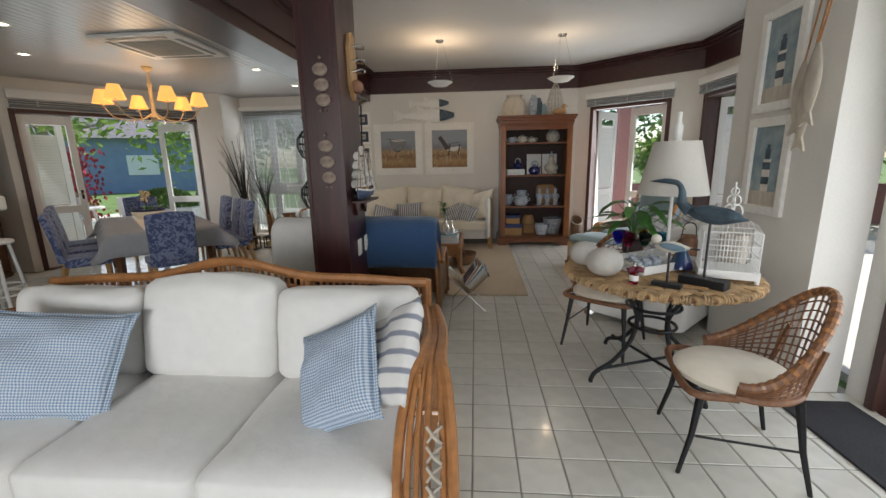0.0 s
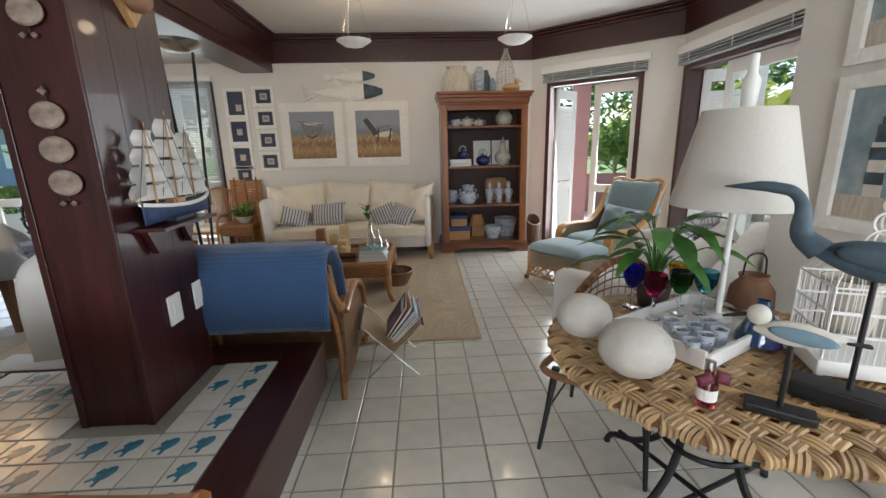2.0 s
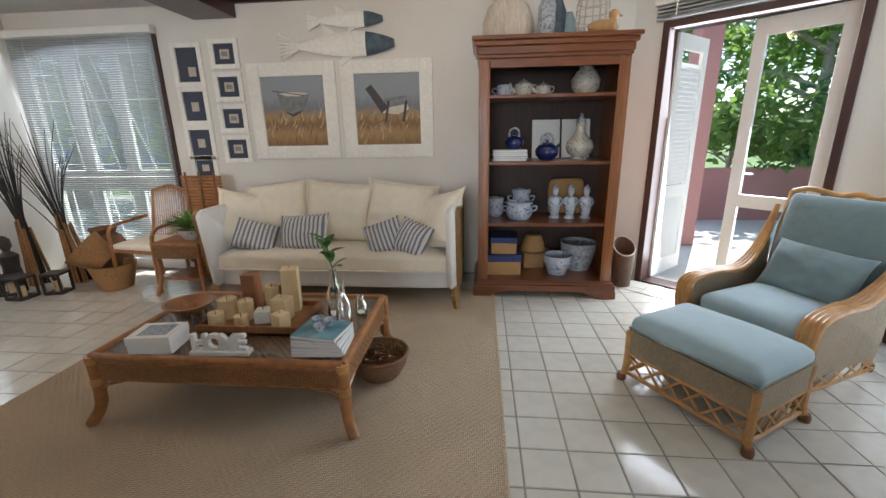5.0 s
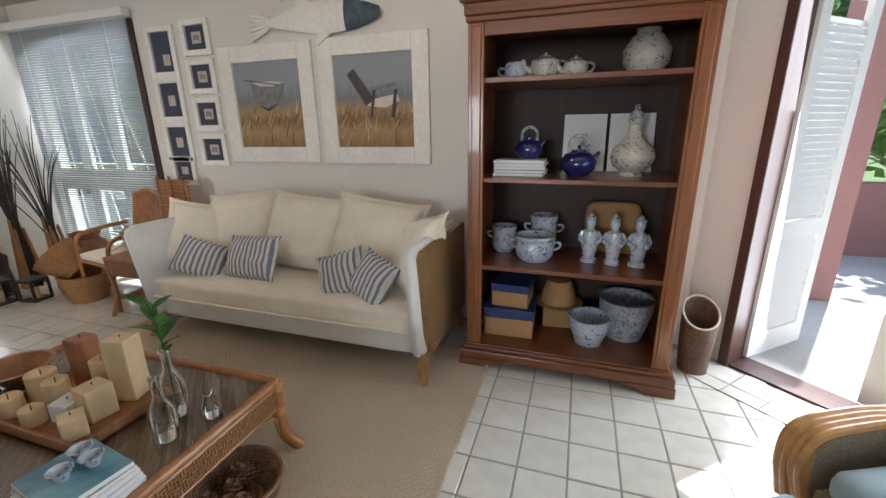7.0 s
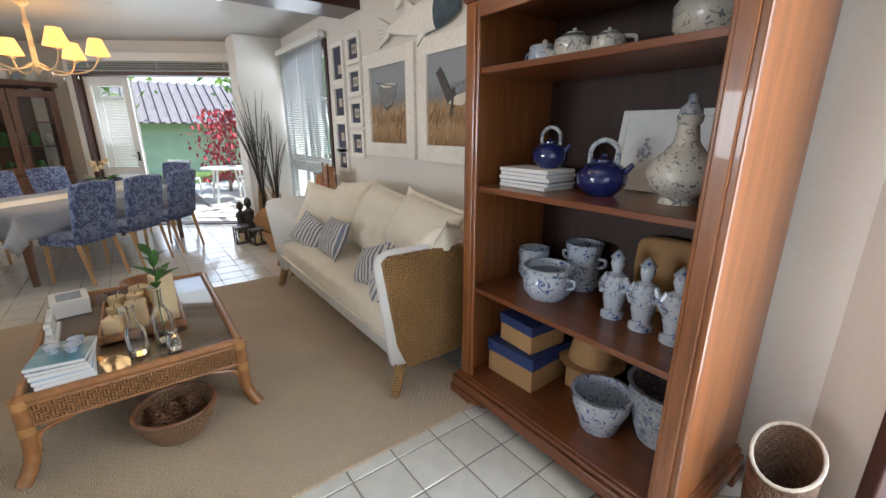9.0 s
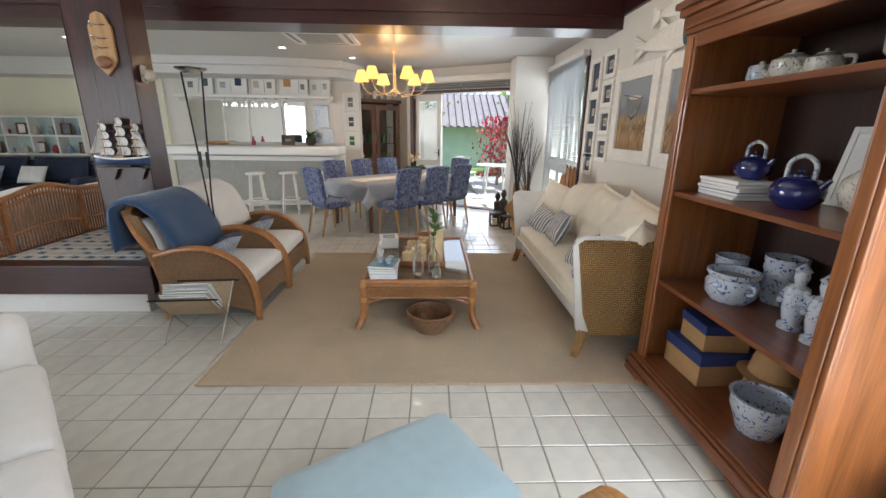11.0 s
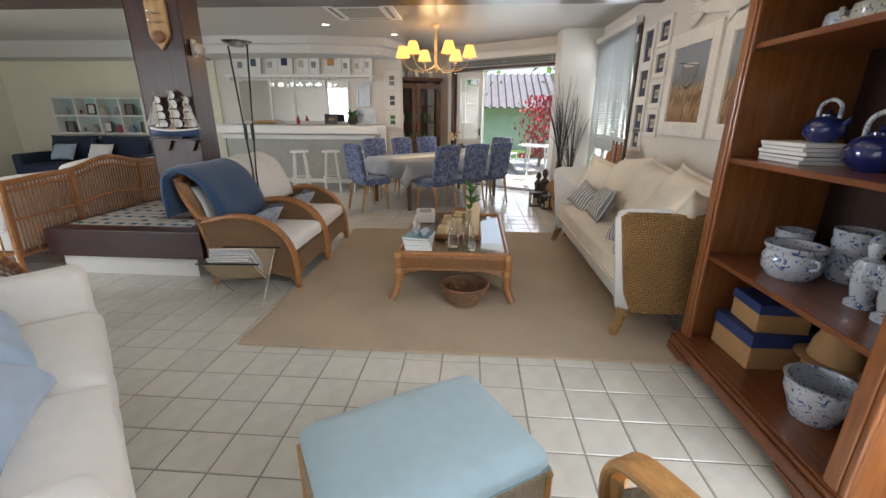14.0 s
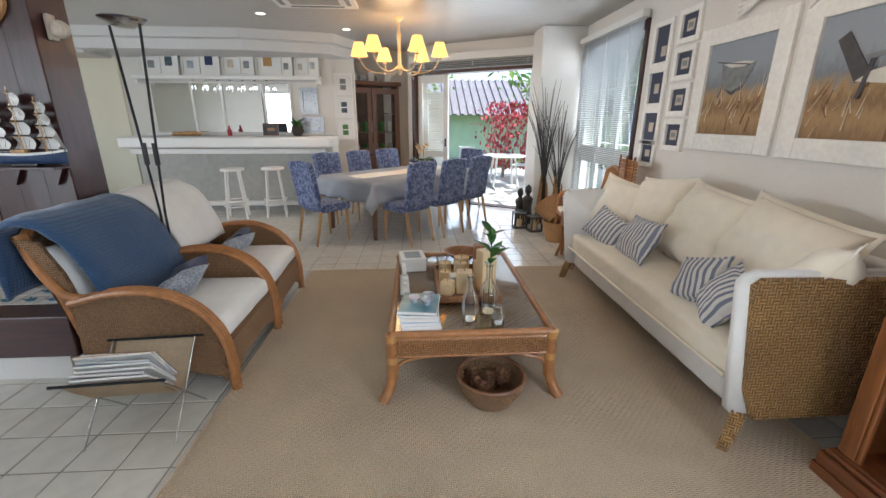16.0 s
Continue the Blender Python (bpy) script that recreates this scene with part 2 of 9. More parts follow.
M["skyblue"] = mat("pale_blue_linen", (0.42, 0.54, 0.70), 0.9, 16, 0.06, 0.35, sheen=0.3, depth=0.01)
M["navy"] = mat("navy_cloth", (0.025, 0.035, 0.10), 0.9, 30, 0.2, 0.3, sheen=0.2)
M["speckle"] = mat("blue_speckled_cloth", (0.20, 0.28, 0.40), 0.9, 90, 0.7, 0.3, sheen=0.2, color2=(0.6, 0.64, 0.7))
M["ikat"] = mat("blue_chair_print", (0.19, 0.23, 0.36), 0.9, 30, 0.08, 0.3, sheen=0.2)
pattern(M["ikat"], "motif", 17, (0.06, 0.08, 0.18), bump=0.1, duty=0.52, soft=0.03)
M["creamthrow"] = mat("cream_knit_throw", (0.62, 0.54, 0.40), 0.95, 60, 0.1, 0.4, sheen=0.3, depth=0.008)
M["cloth"] = mat("grey_white_tablecloth", (0.60, 0.62, 0.66), 0.9, 25, 0.05, 0.25, sheen=0.2, depth=0.006)
M["terracotta"] = mat("brown_clay", (0.26, 0.13, 0.075), 0.75, 20, 0.3, 0.3, big=6)
M["darkclay"] = mat("dark_clay", (0.06, 0.045, 0.038), 0.7, 20, 0.4, 0.4)
M["cobalt"] = mat("cobalt_glaze", (0.012, 0.018, 0.10), 0.12, 12, 0.4, 0.05, coat=0.6)
M["delft"] = mat("blue_and_white_china", (0.50, 0.54, 0.59), 0.2, 20, 0.04, 0.05, coat=0.5)
pattern(M["delft"], "motif", 38, (0.06, 0.11, 0.30), bump=0.05, duty=0.425)
M["delft_pale"] = mat("pale_painted_china", (0.55, 0.53, 0.46), 0.25, 20, 0.05, 0.05, coat=0.4)
pattern(M["delft_pale"], "motif", 44, (0.16, 0.18, 0.20), bump=0.05, duty=0.43)
M["stonepot"] = mat("grey_blue_stoneware", (0.45, 0.47, 0.48), 0.6, 30, 0.3, 0.3)
pattern(M["stonepot"], "motif", 40, (0.16, 0.2, 0.3), bump=0.2, duty=0.48)
M["kraft"] = mat("tan_cardboard", (0.42, 0.24, 0.10), 0.8, 40, 0.1, 0.1)
M["bluebox"] = mat("navy_box_lid", (0.02, 0.04, 0.14), 0.6, 40, 0.2, 0.1)
M["paper"] = mat("paper", (0.80, 0.79, 0.76), 0.8, 60, 0.04, 0.1)
M["wax"] = mat("ivory_wax", (0.76, 0.58, 0.33), 0.5, 12, 0.12, 0.1, big=7)
M["wax_brown"] = mat("brown_wax", (0.36, 0.15, 0.07), 0.5, 12, 0.2, 0.1, big=7)
M["leaf"] = mat("leaf", (0.055, 0.16, 0.03), 0.4, 20, 0.4, 0.15, per_object=0.6)
M["leaf_light"] = mat("bright_leaf", (0.15, 0.28, 0.05), 0.5, 20, 0.4, 0.15, per_object=0.6)
M["chrome"] = mat("brushed_steel", (0.55, 0.55, 0.55), 0.25, 60, 0.1, 0.05, metal=1.0)
M["clearglass"] = glass("clear_glass", (0.95, 0.97, 0.97), 0.0, False)
M["frame_white"] = mat("distressed_white_frame", (0.84, 0.82, 0.77), 0.7, 30, 0.1, 0.3, depth=0.005)
M["matboard"] = mat("navy_mount_board", (0.055, 0.065, 0.10), 0.8, 60, 0.1, 0.1)
M["stone"] = mat("white_linen_pebble", (0.54, 0.51, 0.46), 0.9, 60, 0.06, 0.4, depth=0.004)
M["driftwood"] = mat("whitewashed_wood", (0.52, 0.46, 0.38), 0.8, 16, 0.25, 0.4, stretch=(5, 1, 1))
M["heron"] = mat("slate_painted_wood", (0.055, 0.085, 0.11), 0.6, 20, 0.5, 0.3, big=8)
M["shade"] = glow("white_lampshade", (0.70, 0.66, 0.60), 0.0)
M["rattan_flat"] = mat("flat_woven_cane", (0.43, 0.28, 0.14), 0.55, 40, 0.3, 0.3, per_object=0.6, stretch=(1, 6, 1))
M["wicker_apron"] = mat("plaited_cane", (0.40, 0.19, 0.07), 0.5, 60, 0.3, 0.3, depth=0.003)
pattern(M["wicker_apron"], "weave", 19, (0.12, 0.05, 0.02), bump=1.0, depth=0.008, axes="sz")
M["wicker_bin"] = mat("dark_plaited_cane", (0.16, 0.085, 0.045), 0.5, 60, 0.3, 0.3, depth=0.003)
pattern(M["wicker_bin"], "weave", 26, (0.06, 0.03, 0.02), bump=0.9, depth=0.005, axes="sz")
M["shadecloth"] = mat("lampshade_cloth", (0.58, 0.55, 0.50), 0.9, 80, 0.05, 0.15)
M["jamb"] = mat("brown_door_jamb", (0.065, 0.026, 0.020), 0.45, 14, 0.3, 0.1, stretch=(4, 4, 0.4))
M["blind"] = mat("grey_blind_slat", (0.33, 0.35, 0.36), 0.5, 40, 0.08, 0.05)
# darker copy of the slat grey, with shade put into its colour
M["blind_dark"] = mat("shaded_blind_slat", (0.23, 0.25, 0.26), 0.5, 40, 0.1, 0.05)
M["shade_warm"] = glow("lit_lampshade", (1.0, 0.52, 0.13), 0.62)
M["downlight"] = glow("downlight_lens", (1.0, 0.86, 0.62), 6)
M["chand"] = mat("pale_brass", (0.62, 0.47, 0.28), 0.4, 30, 0.15, 0.1)
M["walnut"] = mat("walnut_cabinet", (0.13, 0.058, 0.028), 0.4, 9, 0.35, 0.1, stretch=(6, 6, 0.5), coat=0.2)
M["oldgold"] = mat("wicker_tan", (0.38, 0.2, 0.08), 0.7, 50, 0.3, 0.4)
M["twig"] = mat("dark_twig", (0.035, 0.028, 0.026), 0.7, 40, 0.4, 0.3)
M["bronze"] = mat("dark_bronze", (0.05, 0.042, 0.036), 0.5, 25, 0.4, 0.3)
M["concrete"] = mat("grey_cement", (0.38, 0.38, 0.35), 0.8, 12, 0.12, 0.2)
M["mauve"] = mat("mauve_render", (0.33, 0.17, 0.16), 0.85, 40, 0.08, 0.2)
M["paving"] = mat("pale_paving", (0.52, 0.50, 0.46), 0.8, 14, 0.08, 0.2)
M["bark"] = mat("pale_bark", (0.33, 0.29, 0.23), 0.9, 16, 0.35, 0.6, stretch=(3, 3, 1))
M["foliage"] = mat("tree_leaf", (0.09, 0.18, 0.05), 0.6, 3, 0.5, 0.0, color2=(0.20, 0.30, 0.07))
M["foliage_dark"] = mat("dark_tree_leaf", (0.04, 0.10, 0.045), 0.6, 3, 0.5, 0.0, color2=(0.10, 0.2, 0.08))
M["blossom"] = mat("red_blossom", (0.42, 0.05, 0.07), 0.7, 6, 0.4, 0.0)
M["bluewall"] = mat("blue_render", (0.22, 0.29, 0.42), 0.8, 20, 0.1, 0.2)
M["rooftile"] = mat("grey_roof_tile", (0.16, 0.15, 0.16), 0.8, 14, 0.25, 0.3)
M["navy_sofa"] = mat("navy_sofa_cloth", (0.03, 0.04, 0.075), 0.9, 30, 0.2, 0.3)


def leafy(m, color):
    """Lets light through thin leaves."""
    nt = m.node_tree
    out = next(n for n in nt.nodes if n.type == "OUTPUT_MATERIAL")
    tl = nt.nodes.new("ShaderNodeBsdfTranslucent")
    tl.inputs["Color"].default_value = (*color, 1)
    mx = nt.nodes.new("ShaderNodeMixShader")
    mx.inputs[0].default_value = 0.5
    nt.links.new(nt.nodes["Principled BSDF"].outputs[0], mx.inputs[1])
    nt.links.new(tl.outputs[0], mx.inputs[2])
    nt.links.new(mx.outputs[0], out.inputs["Surface"])


M["foliage_pale"] = mat("palm_leaf", (0.20, 0.27, 0.06), 0.5, 3, 0.4, 0.0, color2=(0.34, 0.38, 0.10))
leafy(M["foliage_pale"], (0.40, 0.48, 0.12))
leafy(M["foliage"], (0.22, 0.36, 0.08))
leafy(M["foliage_dark"], (0.14, 0.27, 0.12))

# ---- building kit ----
def thing(name, x, y, z=0.0, turn=0.0, label="", category="", group="", kind=""):
    ob = new(name)
    ob.empty_display_size = 0.1
    ob.matrix_world = pose(x, y, z, 0, 0, turn)
    return tagged(ob, label, category, group, kind)


def part(name, bm, material, parent=None, label="", smooth=False, at=None):
    me = bpy.data.meshes.new(name)
    bm.normal_update()
    if smooth:
        for f in bm.faces:
            f.smooth = True
    bm.to_mesh(me)
    bm.free()
    for m in material if isinstance(material, (list, tuple)) else (material,):
        me.materials.append(m)
    ob = new(name, me)
    if smooth and smooth != "all":
        me.set_sharp_from_angle(angle=radians(40))
    if at is not None:
        ob.matrix_basis = at
    if parent is not None:
        ob.parent = parent
    if label:
        ob["label"] = label
    return ob


def shared(name, mesh, parent, m):
    ob = new(name, mesh)
    ob.parent = parent
    ob.matrix_basis = m
    return ob


def B():
    return bmesh.new()


def box(bm, a, b, bevel=0.0, seg=2, m=None):
    x0, y0, z0 = (min(p, q) for p, q in zip(a, b))
    x1, y1, z1 = (max(p, q) for p, q in zip(a, b))
    vs = [bm.verts.new(v) for v in ((x0, y0, z0), (x1, y0, z0), (x1, y1, z0), (x0, y1, z0), (x0, y0, z1), (x1, y0, z1), (x1, y1, z1), (x0, y1, z1))]
    fs = [bm.faces.new([vs[i] for i in f]) for f in ((3, 2, 1, 0), (4, 5, 6, 7), (0, 1, 5, 4), (1, 2, 6, 5), (2, 3, 7, 6), (3, 0, 4, 7))]
    if m is not None:
        bmesh.ops.transform(bm, matrix=m, verts=vs)
    if bevel:
        es = list({e for f in fs for e in f.edges})
        bmesh.ops.bevel(bm, geom=es, offset=bevel, segments=seg, profile=0.5, affect="EDGES")
    return bm


def prism(bm, pts, z0, z1):
    lo = [bm.verts.new((x, y, z0)) for x, y in pts]
    hi = [bm.verts.new((x, y, z1)) for x, y in pts]
    n = len(pts)
    bm.faces.new(lo[::-1])
    bm.faces.new(hi)
    for i in range(n):
        bm.faces.new((lo[i], lo[(i + 1) % n], hi[(i + 1) % n], hi[i]))
    bmesh.ops.recalc_face_normals(bm, faces=bm.faces)
    return bm


def rod(bm, p0, p1, r0, r1=None, seg=12):
    return tube(bm, [p0, p1], [r0, r0 if r1 is None else r1], seg)


def tube(bm, pts, r, seg=8, closed=False, flat=1.0):
    """Sweeps a circle along points; r is one radius or one for each point."""
    pts = [Vector(p) for p in pts]
    n = len(pts)
    rs = r if isinstance(r, (list, tuple)) else [r] * n
    rings, up = [], None
    for i, p in enumerate(pts):
        if closed:
            d = pts[(i + 1) % n] - pts[i - 1]
        else:
            d = pts[min(i + 1, n - 1)] - pts[max(i - 1, 0)]
        d.normalize()
        if up is None:
            up = Vector((0, 0, 1)) if abs(d.z) < 0.9 else Vector((1, 0, 0))
        s = d.cross(up).normalized()
        up = s.cross(d).normalized()
        rings.append([bm.verts.new(p + (s * math.cos(2 * math.pi * k / seg) + up * flat * math.sin(2 * math.pi * k / seg)) * rs[i]) for k in range(seg)])
    for i in range(n if closed else n - 1):
        a, b = rings[i], rings[(i + 1) % n]
        for k in range(seg):
            bm.faces.new((a[k], a[(k + 1) % seg], b[(k + 1) % seg], b[k]))
    if not closed:
        bm.faces.new(rings[0][::-1])
        bm.faces.new(rings[-1])
    bmesh.ops.recalc_face_normals(bm, faces=bm.faces)
    return bm


def curve(pts, n=8):
    """Catmull-Rom points through pts."""
    P = [Vector(p) for p in pts]
    P = [P[0] * 2 - P[1]] + P + [P[-1] * 2 - P[-2]]
    out = []
    for i in range(1, len(P) - 2):
        for k in range(n):
            t = k / n
            a, b, c, d = P[i - 1:i + 3]
            out.append(0.5 * (2 * b + (c - a) * t + (2 * a - 5 * b + 4 * c - d) * t * t + (3 * b - a - 3 * c + d) * t ** 3))
    out.append(P[-2])
    return out


def lathe(bm, prof, seg=24, center=(0, 0, 0)):
    cx, cy, cz = center
    rings = []
    for r, z in prof:
        rings.append([bm.verts.new((cx + r * math.cos(2 * math.pi * k / seg), cy + r * math.sin(2 * math.pi * k / seg), cz + z)) for k in range(seg)] if r > 1e-5 else [bm.verts.new((cx, cy, cz + z))])
    for a, b in zip(rings, rings[1:]):
        for k in range(seg):
            j = (k + 1) % seg
            if len(a) == 1 and len(b) == 1:
                continue
            if len(a) == 1:
                bm.faces.new((a[0], b[j], b[k]))
            elif len(b) == 1:
                bm.faces.new((a[k], a[j], b[0]))
            else:
                bm.faces.new((a[k], a[j], b[j], b[k]))
    bmesh.ops.recalc_face_normals(bm, faces=bm.faces)
    return bm


def pillow(bm, w, d, h, seed=0, crumple=0.012, square=2.6, ears=0.0, n=18):
    """A stuffed cushion lying flat round its centre."""
    rnd = random.Random(seed)
    off = Vector((rnd.random() * 50, rnd.random() * 50, 0))
    grids = []
    for side in (1, -1):
        g = []
        for i in range(n + 1):
            row = []
            for j in range(n + 1):
                u, v = -1 + 2 * i / n, -1 + 2 * j / n
                e = max(0.0, (1 - abs(u) ** square) * (1 - abs(v) ** square)) ** 0.5
                pinch = 1 - 0.07 * (1 - abs(u) ** 4) * abs(v) ** 6
                pinch2 = 1 - 0.07 * (1 - abs(v) ** 4) * abs(u) ** 6
                x, y = u * w / 2 * pinch2, v * d / 2 * pinch
                k = noise.noise(Vector((x * 7, y * 7, side * 3)) + off)
                k2 = noise.noise(Vector((x * 18 + y * 8, y * 18, side)) + off)
                z = side * (h / 2 * e) + (k * crumple * 1.6 + k2 * crumple * 0.6) * (0.25 + e)
                row.append((x, y, z))
            g.append(row)
        grids.append(g)
    made = {}
    for s, g in enumerate(grids):
        for i in range(n + 1):
            for j in range(n + 1):
                rim = i in (0, n) or j in (0, n)
                key = (0 if rim else s, i, j)
                if key not in made:
                    made[key] = bm.verts.new(g[i][j])
    for s in (0, 1):
        for i in range(n):
            for j in range(n):
                q = []
                for a, b in ((i, j), (i + 1, j), (i + 1, j + 1), (i, j + 1)):
                    rim = a in (0, n) or b in (0, n)
                    q.append(made[(0 if rim else s, a, b)])
                bm.faces.new(q if s == 0 else q[::-1])
    return bm


def slab(bm, w, d, h, seed=0, crumple=0.006, crown=0.02, r=0.04, n=14):
    """A boxed seat cushion with soft edges, its underside at z 0."""
    box(bm, (-w / 2, -d / 2, 0), (w / 2, d / 2, h))
    bmesh.ops.subdivide_edges(bm, edges=bm.edges[:], cuts=n, use_grid_fill=True)
    off = Vector((seed * 3.7, seed * 1.3, 0))
    for v in bm.verts:
        x, y, z = v.co
        u, q = x / (w / 2), y / (d / 2)
        e = max(0, (1 - u ** 4) * (1 - q ** 4))
        t = z / h
        dx, dy = max(0, abs(x) - (w / 2 - r)), max(0, abs(y) - (d / 2 - r))
        dz = max(0, abs(z - h / 2) - (h / 2 - r)) if h > 2 * r else max(0, abs(z - h / 2) - h / 4)
        k = math.sqrt(dx * dx + dy * dy + dz * dz)
        if k > r:
            f = r / k
            v.co.x -= math.copysign(dx * (1 - f), x)
            v.co.y -= math.copysign(dy * (1 - f), y)
            v.co.z -= math.copysign(dz * (1 - f), z - h / 2)
        v.co.z += t * e * crown
        v.co += Vector((0, 0, noise.noise(Vector((x * 5, y * 5, z * 5)) + off) * crumple * t))
        v.co += Vector((noise.noise(Vector((x * 4, z * 9, y * 4)) + off), noise.noise(Vector((z * 9, y * 4, x * 4)) + off), 0)) * crumple
    return bm


def place(ob, m):
    ob.matrix_basis = m
    return ob

# ---- structure ----
def wall_run(name, p, q, z0, z1, thick, material, holes=(), label=""):
    """A wall from p to q (inner face on the left-hand side of p->q kept on the line; thickness grows to the right), with openings (s0, s1, z0, z1)."""
    p, q = Vector((*p, 0)), Vector((*q, 0))
    length = (q - p).length
    m = Matrix.Translation(p) @ Matrix.Rotation(math.atan2(q.y - p.y, q.x - p.x), 4, "Z")
    bm = B()
    cuts = sorted(holes)
    s = 0.0
    for s0, s1, a, b in cuts:
        if s0 > s:
            box(bm, (s, -thick, z0), (s0, 0, z1))
        if a > z0:
            box(bm, (s0, -thick, z0), (s1, 0, a))
        if b < z1:
            box(bm, (s0, -thick, b), (s1, 0, z1))
        s = s1
    if s < length:
        box(bm, (s, -thick, z0), (length, 0, z1))
    bmesh.ops.remove_doubles(bm, verts=bm.verts, dist=0.0005)
    ob = part(name, bm, material, at=m)
    return tagged(ob, label or "white plastered wall", "wall", kind="structure"), m


NW = 7.97  # inner face of the north wall
A1, B1 = (1.85, NW), (3.33, 6.62)  # slanted bay side with the first door
C1 = (3.33, 4.78)
D1 = (2.03, 3.56)
H = 3.12
wall_run("wall_north", (1.85, NW), (-5.0, NW), 0, H, 0.2, M["plaster"], [(4.68, 6.36, 0.08, 2.5)])
len1 = math.dist(A1, B1)
wall_run("wall_bay_northeast", B1, A1, 0, H, 0.2, M["plaster"], [(0.42, len1 - 0.26, -0.01, 2.38)])
wall_run("wall_bay_east", C1, B1, 0, H, 0.2, M["plaster"], [(0.08, 1.78, -0.01, 2.38)])
wall_run("wall_bay_southeast", D1, C1, 0, H, 0.2, M["plaster"])
wall_run("wall_pillar", (2.03, 2.57), (2.03, 3.56), 0, H, 0.28, M["plaster"])
wall_run("wall_east", (2.36, -4.2), (2.36, 2.57), 0, H, 0.2, M["plaster"], [(4.2, 6.62, -0.01, 2.4)])
# unseen wall; its window hole is assumed, cut for the south fill lamp
wall_run("wall_south", (-8.0, -4.2), (2.36, -4.2), 0, H, 0.2, M["cream"], [(5.2, 8.4, 0.7, 2.5)])
wall_run("wall_west_lounge", (-6.0, 0.6), (-6.0, -4.2), 0, H, 0.2, M["cream"])
# dining end: slanted glazed side, bar wall
P1, P2 = (-5.0, 7.7), (-6.5, 5.4)
lenw = math.dist(P1, P2)
wall_run("wall_dining_northwest", P1, P2, 0, 2.75, 0.2, M["plaster"], [(0.12, lenw - 0.1, -0.01, 2.33)])
wall_run("wall_west_dining", (-6.95, 5.4), (-6.95, 0.6), 0, 2.75, 0.2, M["plaster"])
bm = B()
box(bm, (-6.95, 5.4, 0), (-6.5, 5.6, 2.75))
tagged(part("wall_dining_return", bm, M["plaster"]), "white plastered wall", "wall", kind="structure")
bm = B()
box(bm, (-4.98, 7.33, 0), (-4.5, 7.969, 2.75), 0.015)
tagged(part("pillar_corner", bm, M["plaster"]), "square white plastered pillar at window corner", "pillar", kind="structure")

# ceilings
bm = B()
box(bm, (-2.1, -4.2, 3.1), (3.6, 8.2, 3.2))
tagged(part("ceiling_lounge", bm, M["ceiling"]), "smooth white painted ceiling", "ceiling", kind="structure")
bm = B()
for k in range(66):
    x = -2.40 - k * 0.085
    box(bm, (x - 0.079, -4.2, 2.75), (x, 8.1, 2.765))
box(bm, (-8.1, -4.2, 2.762), (-2.3, 8.2, 2.85))
tagged(part("ceiling_dining", bm, M["slat"]), "white tongue-and-groove boarded ceiling", "ceiling", kind="structure")

# the dark beam and the crown round the raised ceiling
bm = B()
box(bm, (-2.4, -4.2, 2.61), (-1.95, NW, 3.12), 0.008)
beam = tagged(part("ceiling_beam", bm, M["mahogany_h"]), "dark mahogany ceiling beam", "beam", kind="structure")


def crown(name, p, q):
    p, q = Vector((*p, 0)), Vector((*q, 0))
    m = Matrix.Translation(p) @ Matrix.Rotation(math.atan2(q.y - p.y, q.x - p.x), 4, "Z")
    L = (q - p).length
    bm = B()
    box(bm, (-0.03, 0.002, 2.735), (L + 0.03, 0.035, 3.0))
    box(bm, (-0.05, 0.002, 3.0), (L + 0.05, 0.06, 3.035), 0.006)
    box(bm, (-0.07, 0.002, 3.035), (L + 0.07, 0.1, 3.07), 0.01)
    box(bm, (-0.08, 0.002, 3.07), (L + 0.08, 0.13, 3.1), 0.006)
    tagged(part(name, bm, M["mahogany_h"], at=m), "dark mahogany crown moulding", "moulding", kind="structure")


crown("trim_north", A1, (-1.95, NW))
crown("trim_northeast", B1, A1)
crown("trim_east", C1, B1)
crown("trim_southeast", D1, C1)
crown("trim_beam", (-1.95, NW), (-1.95, -4.2))

# ground outside
bm = B()
box(bm, (-150, -150, -0.3), (150, 150, -0.08))
tagged(part("ground", bm, M["grass_out"]), "mown green garden lawn", "lawn", kind="structure")

# ---- living room ----
def profile(bm, pts, axis, a, b):
    """Extrudes an outline along x ("x": points are y, z) or along y ("y": points are x, z)."""
    def mk(u, v, w):
        return (w, u, v) if axis == "x" else (u, w, v)
    lo = [bm.verts.new(mk(u, v, a)) for u, v in pts]
    hi = [bm.verts.new(mk(u, v, b)) for u, v in pts]
    n = len(pts)
    bm.faces.new(lo)
    bm.faces.new(hi[::-1])
    for i in range(n):
        bm.faces.new((lo[i], hi[i], hi[(i + 1) % n], lo[(i + 1) % n]))
    bmesh.ops.recalc_face_normals(bm, faces=bm.faces)
    return bm


def simple(name, bm, material, x, y, z, turn, label, category, smooth=True, group=""):
    ob = part(name, bm, material, smooth=smooth, at=pose(x, y, z, 0, 0, turn))
    return tagged(ob, label, category, group)


# rug
bm = B()
box(bm, (-2.3, 4.48, 0.001), (0.58, 7.44, 0.012))
bmesh.ops.subdivide_edges(bm, edges=bm.edges[:], cuts=24, use_grid_fill=True)
for v in bm.verts:
    if v.co.z > 0.01:
        v.co.z += 0.003 * noise.noise(v.co * 1.7)
    v.co.x += 0.008 * noise.noise(Vector((v.co.y * 1.5, 3, 1)))
    v.co.y += 0.008 * noise.noise(Vector((v.co.x * 1.5, 7, 1)))
rug = thing("rug", 0, 0, 0, 0, "beige woven sisal rug lying on tiled floor", "rug")
part("field", bm, M["rug"], rug)
bm = B()
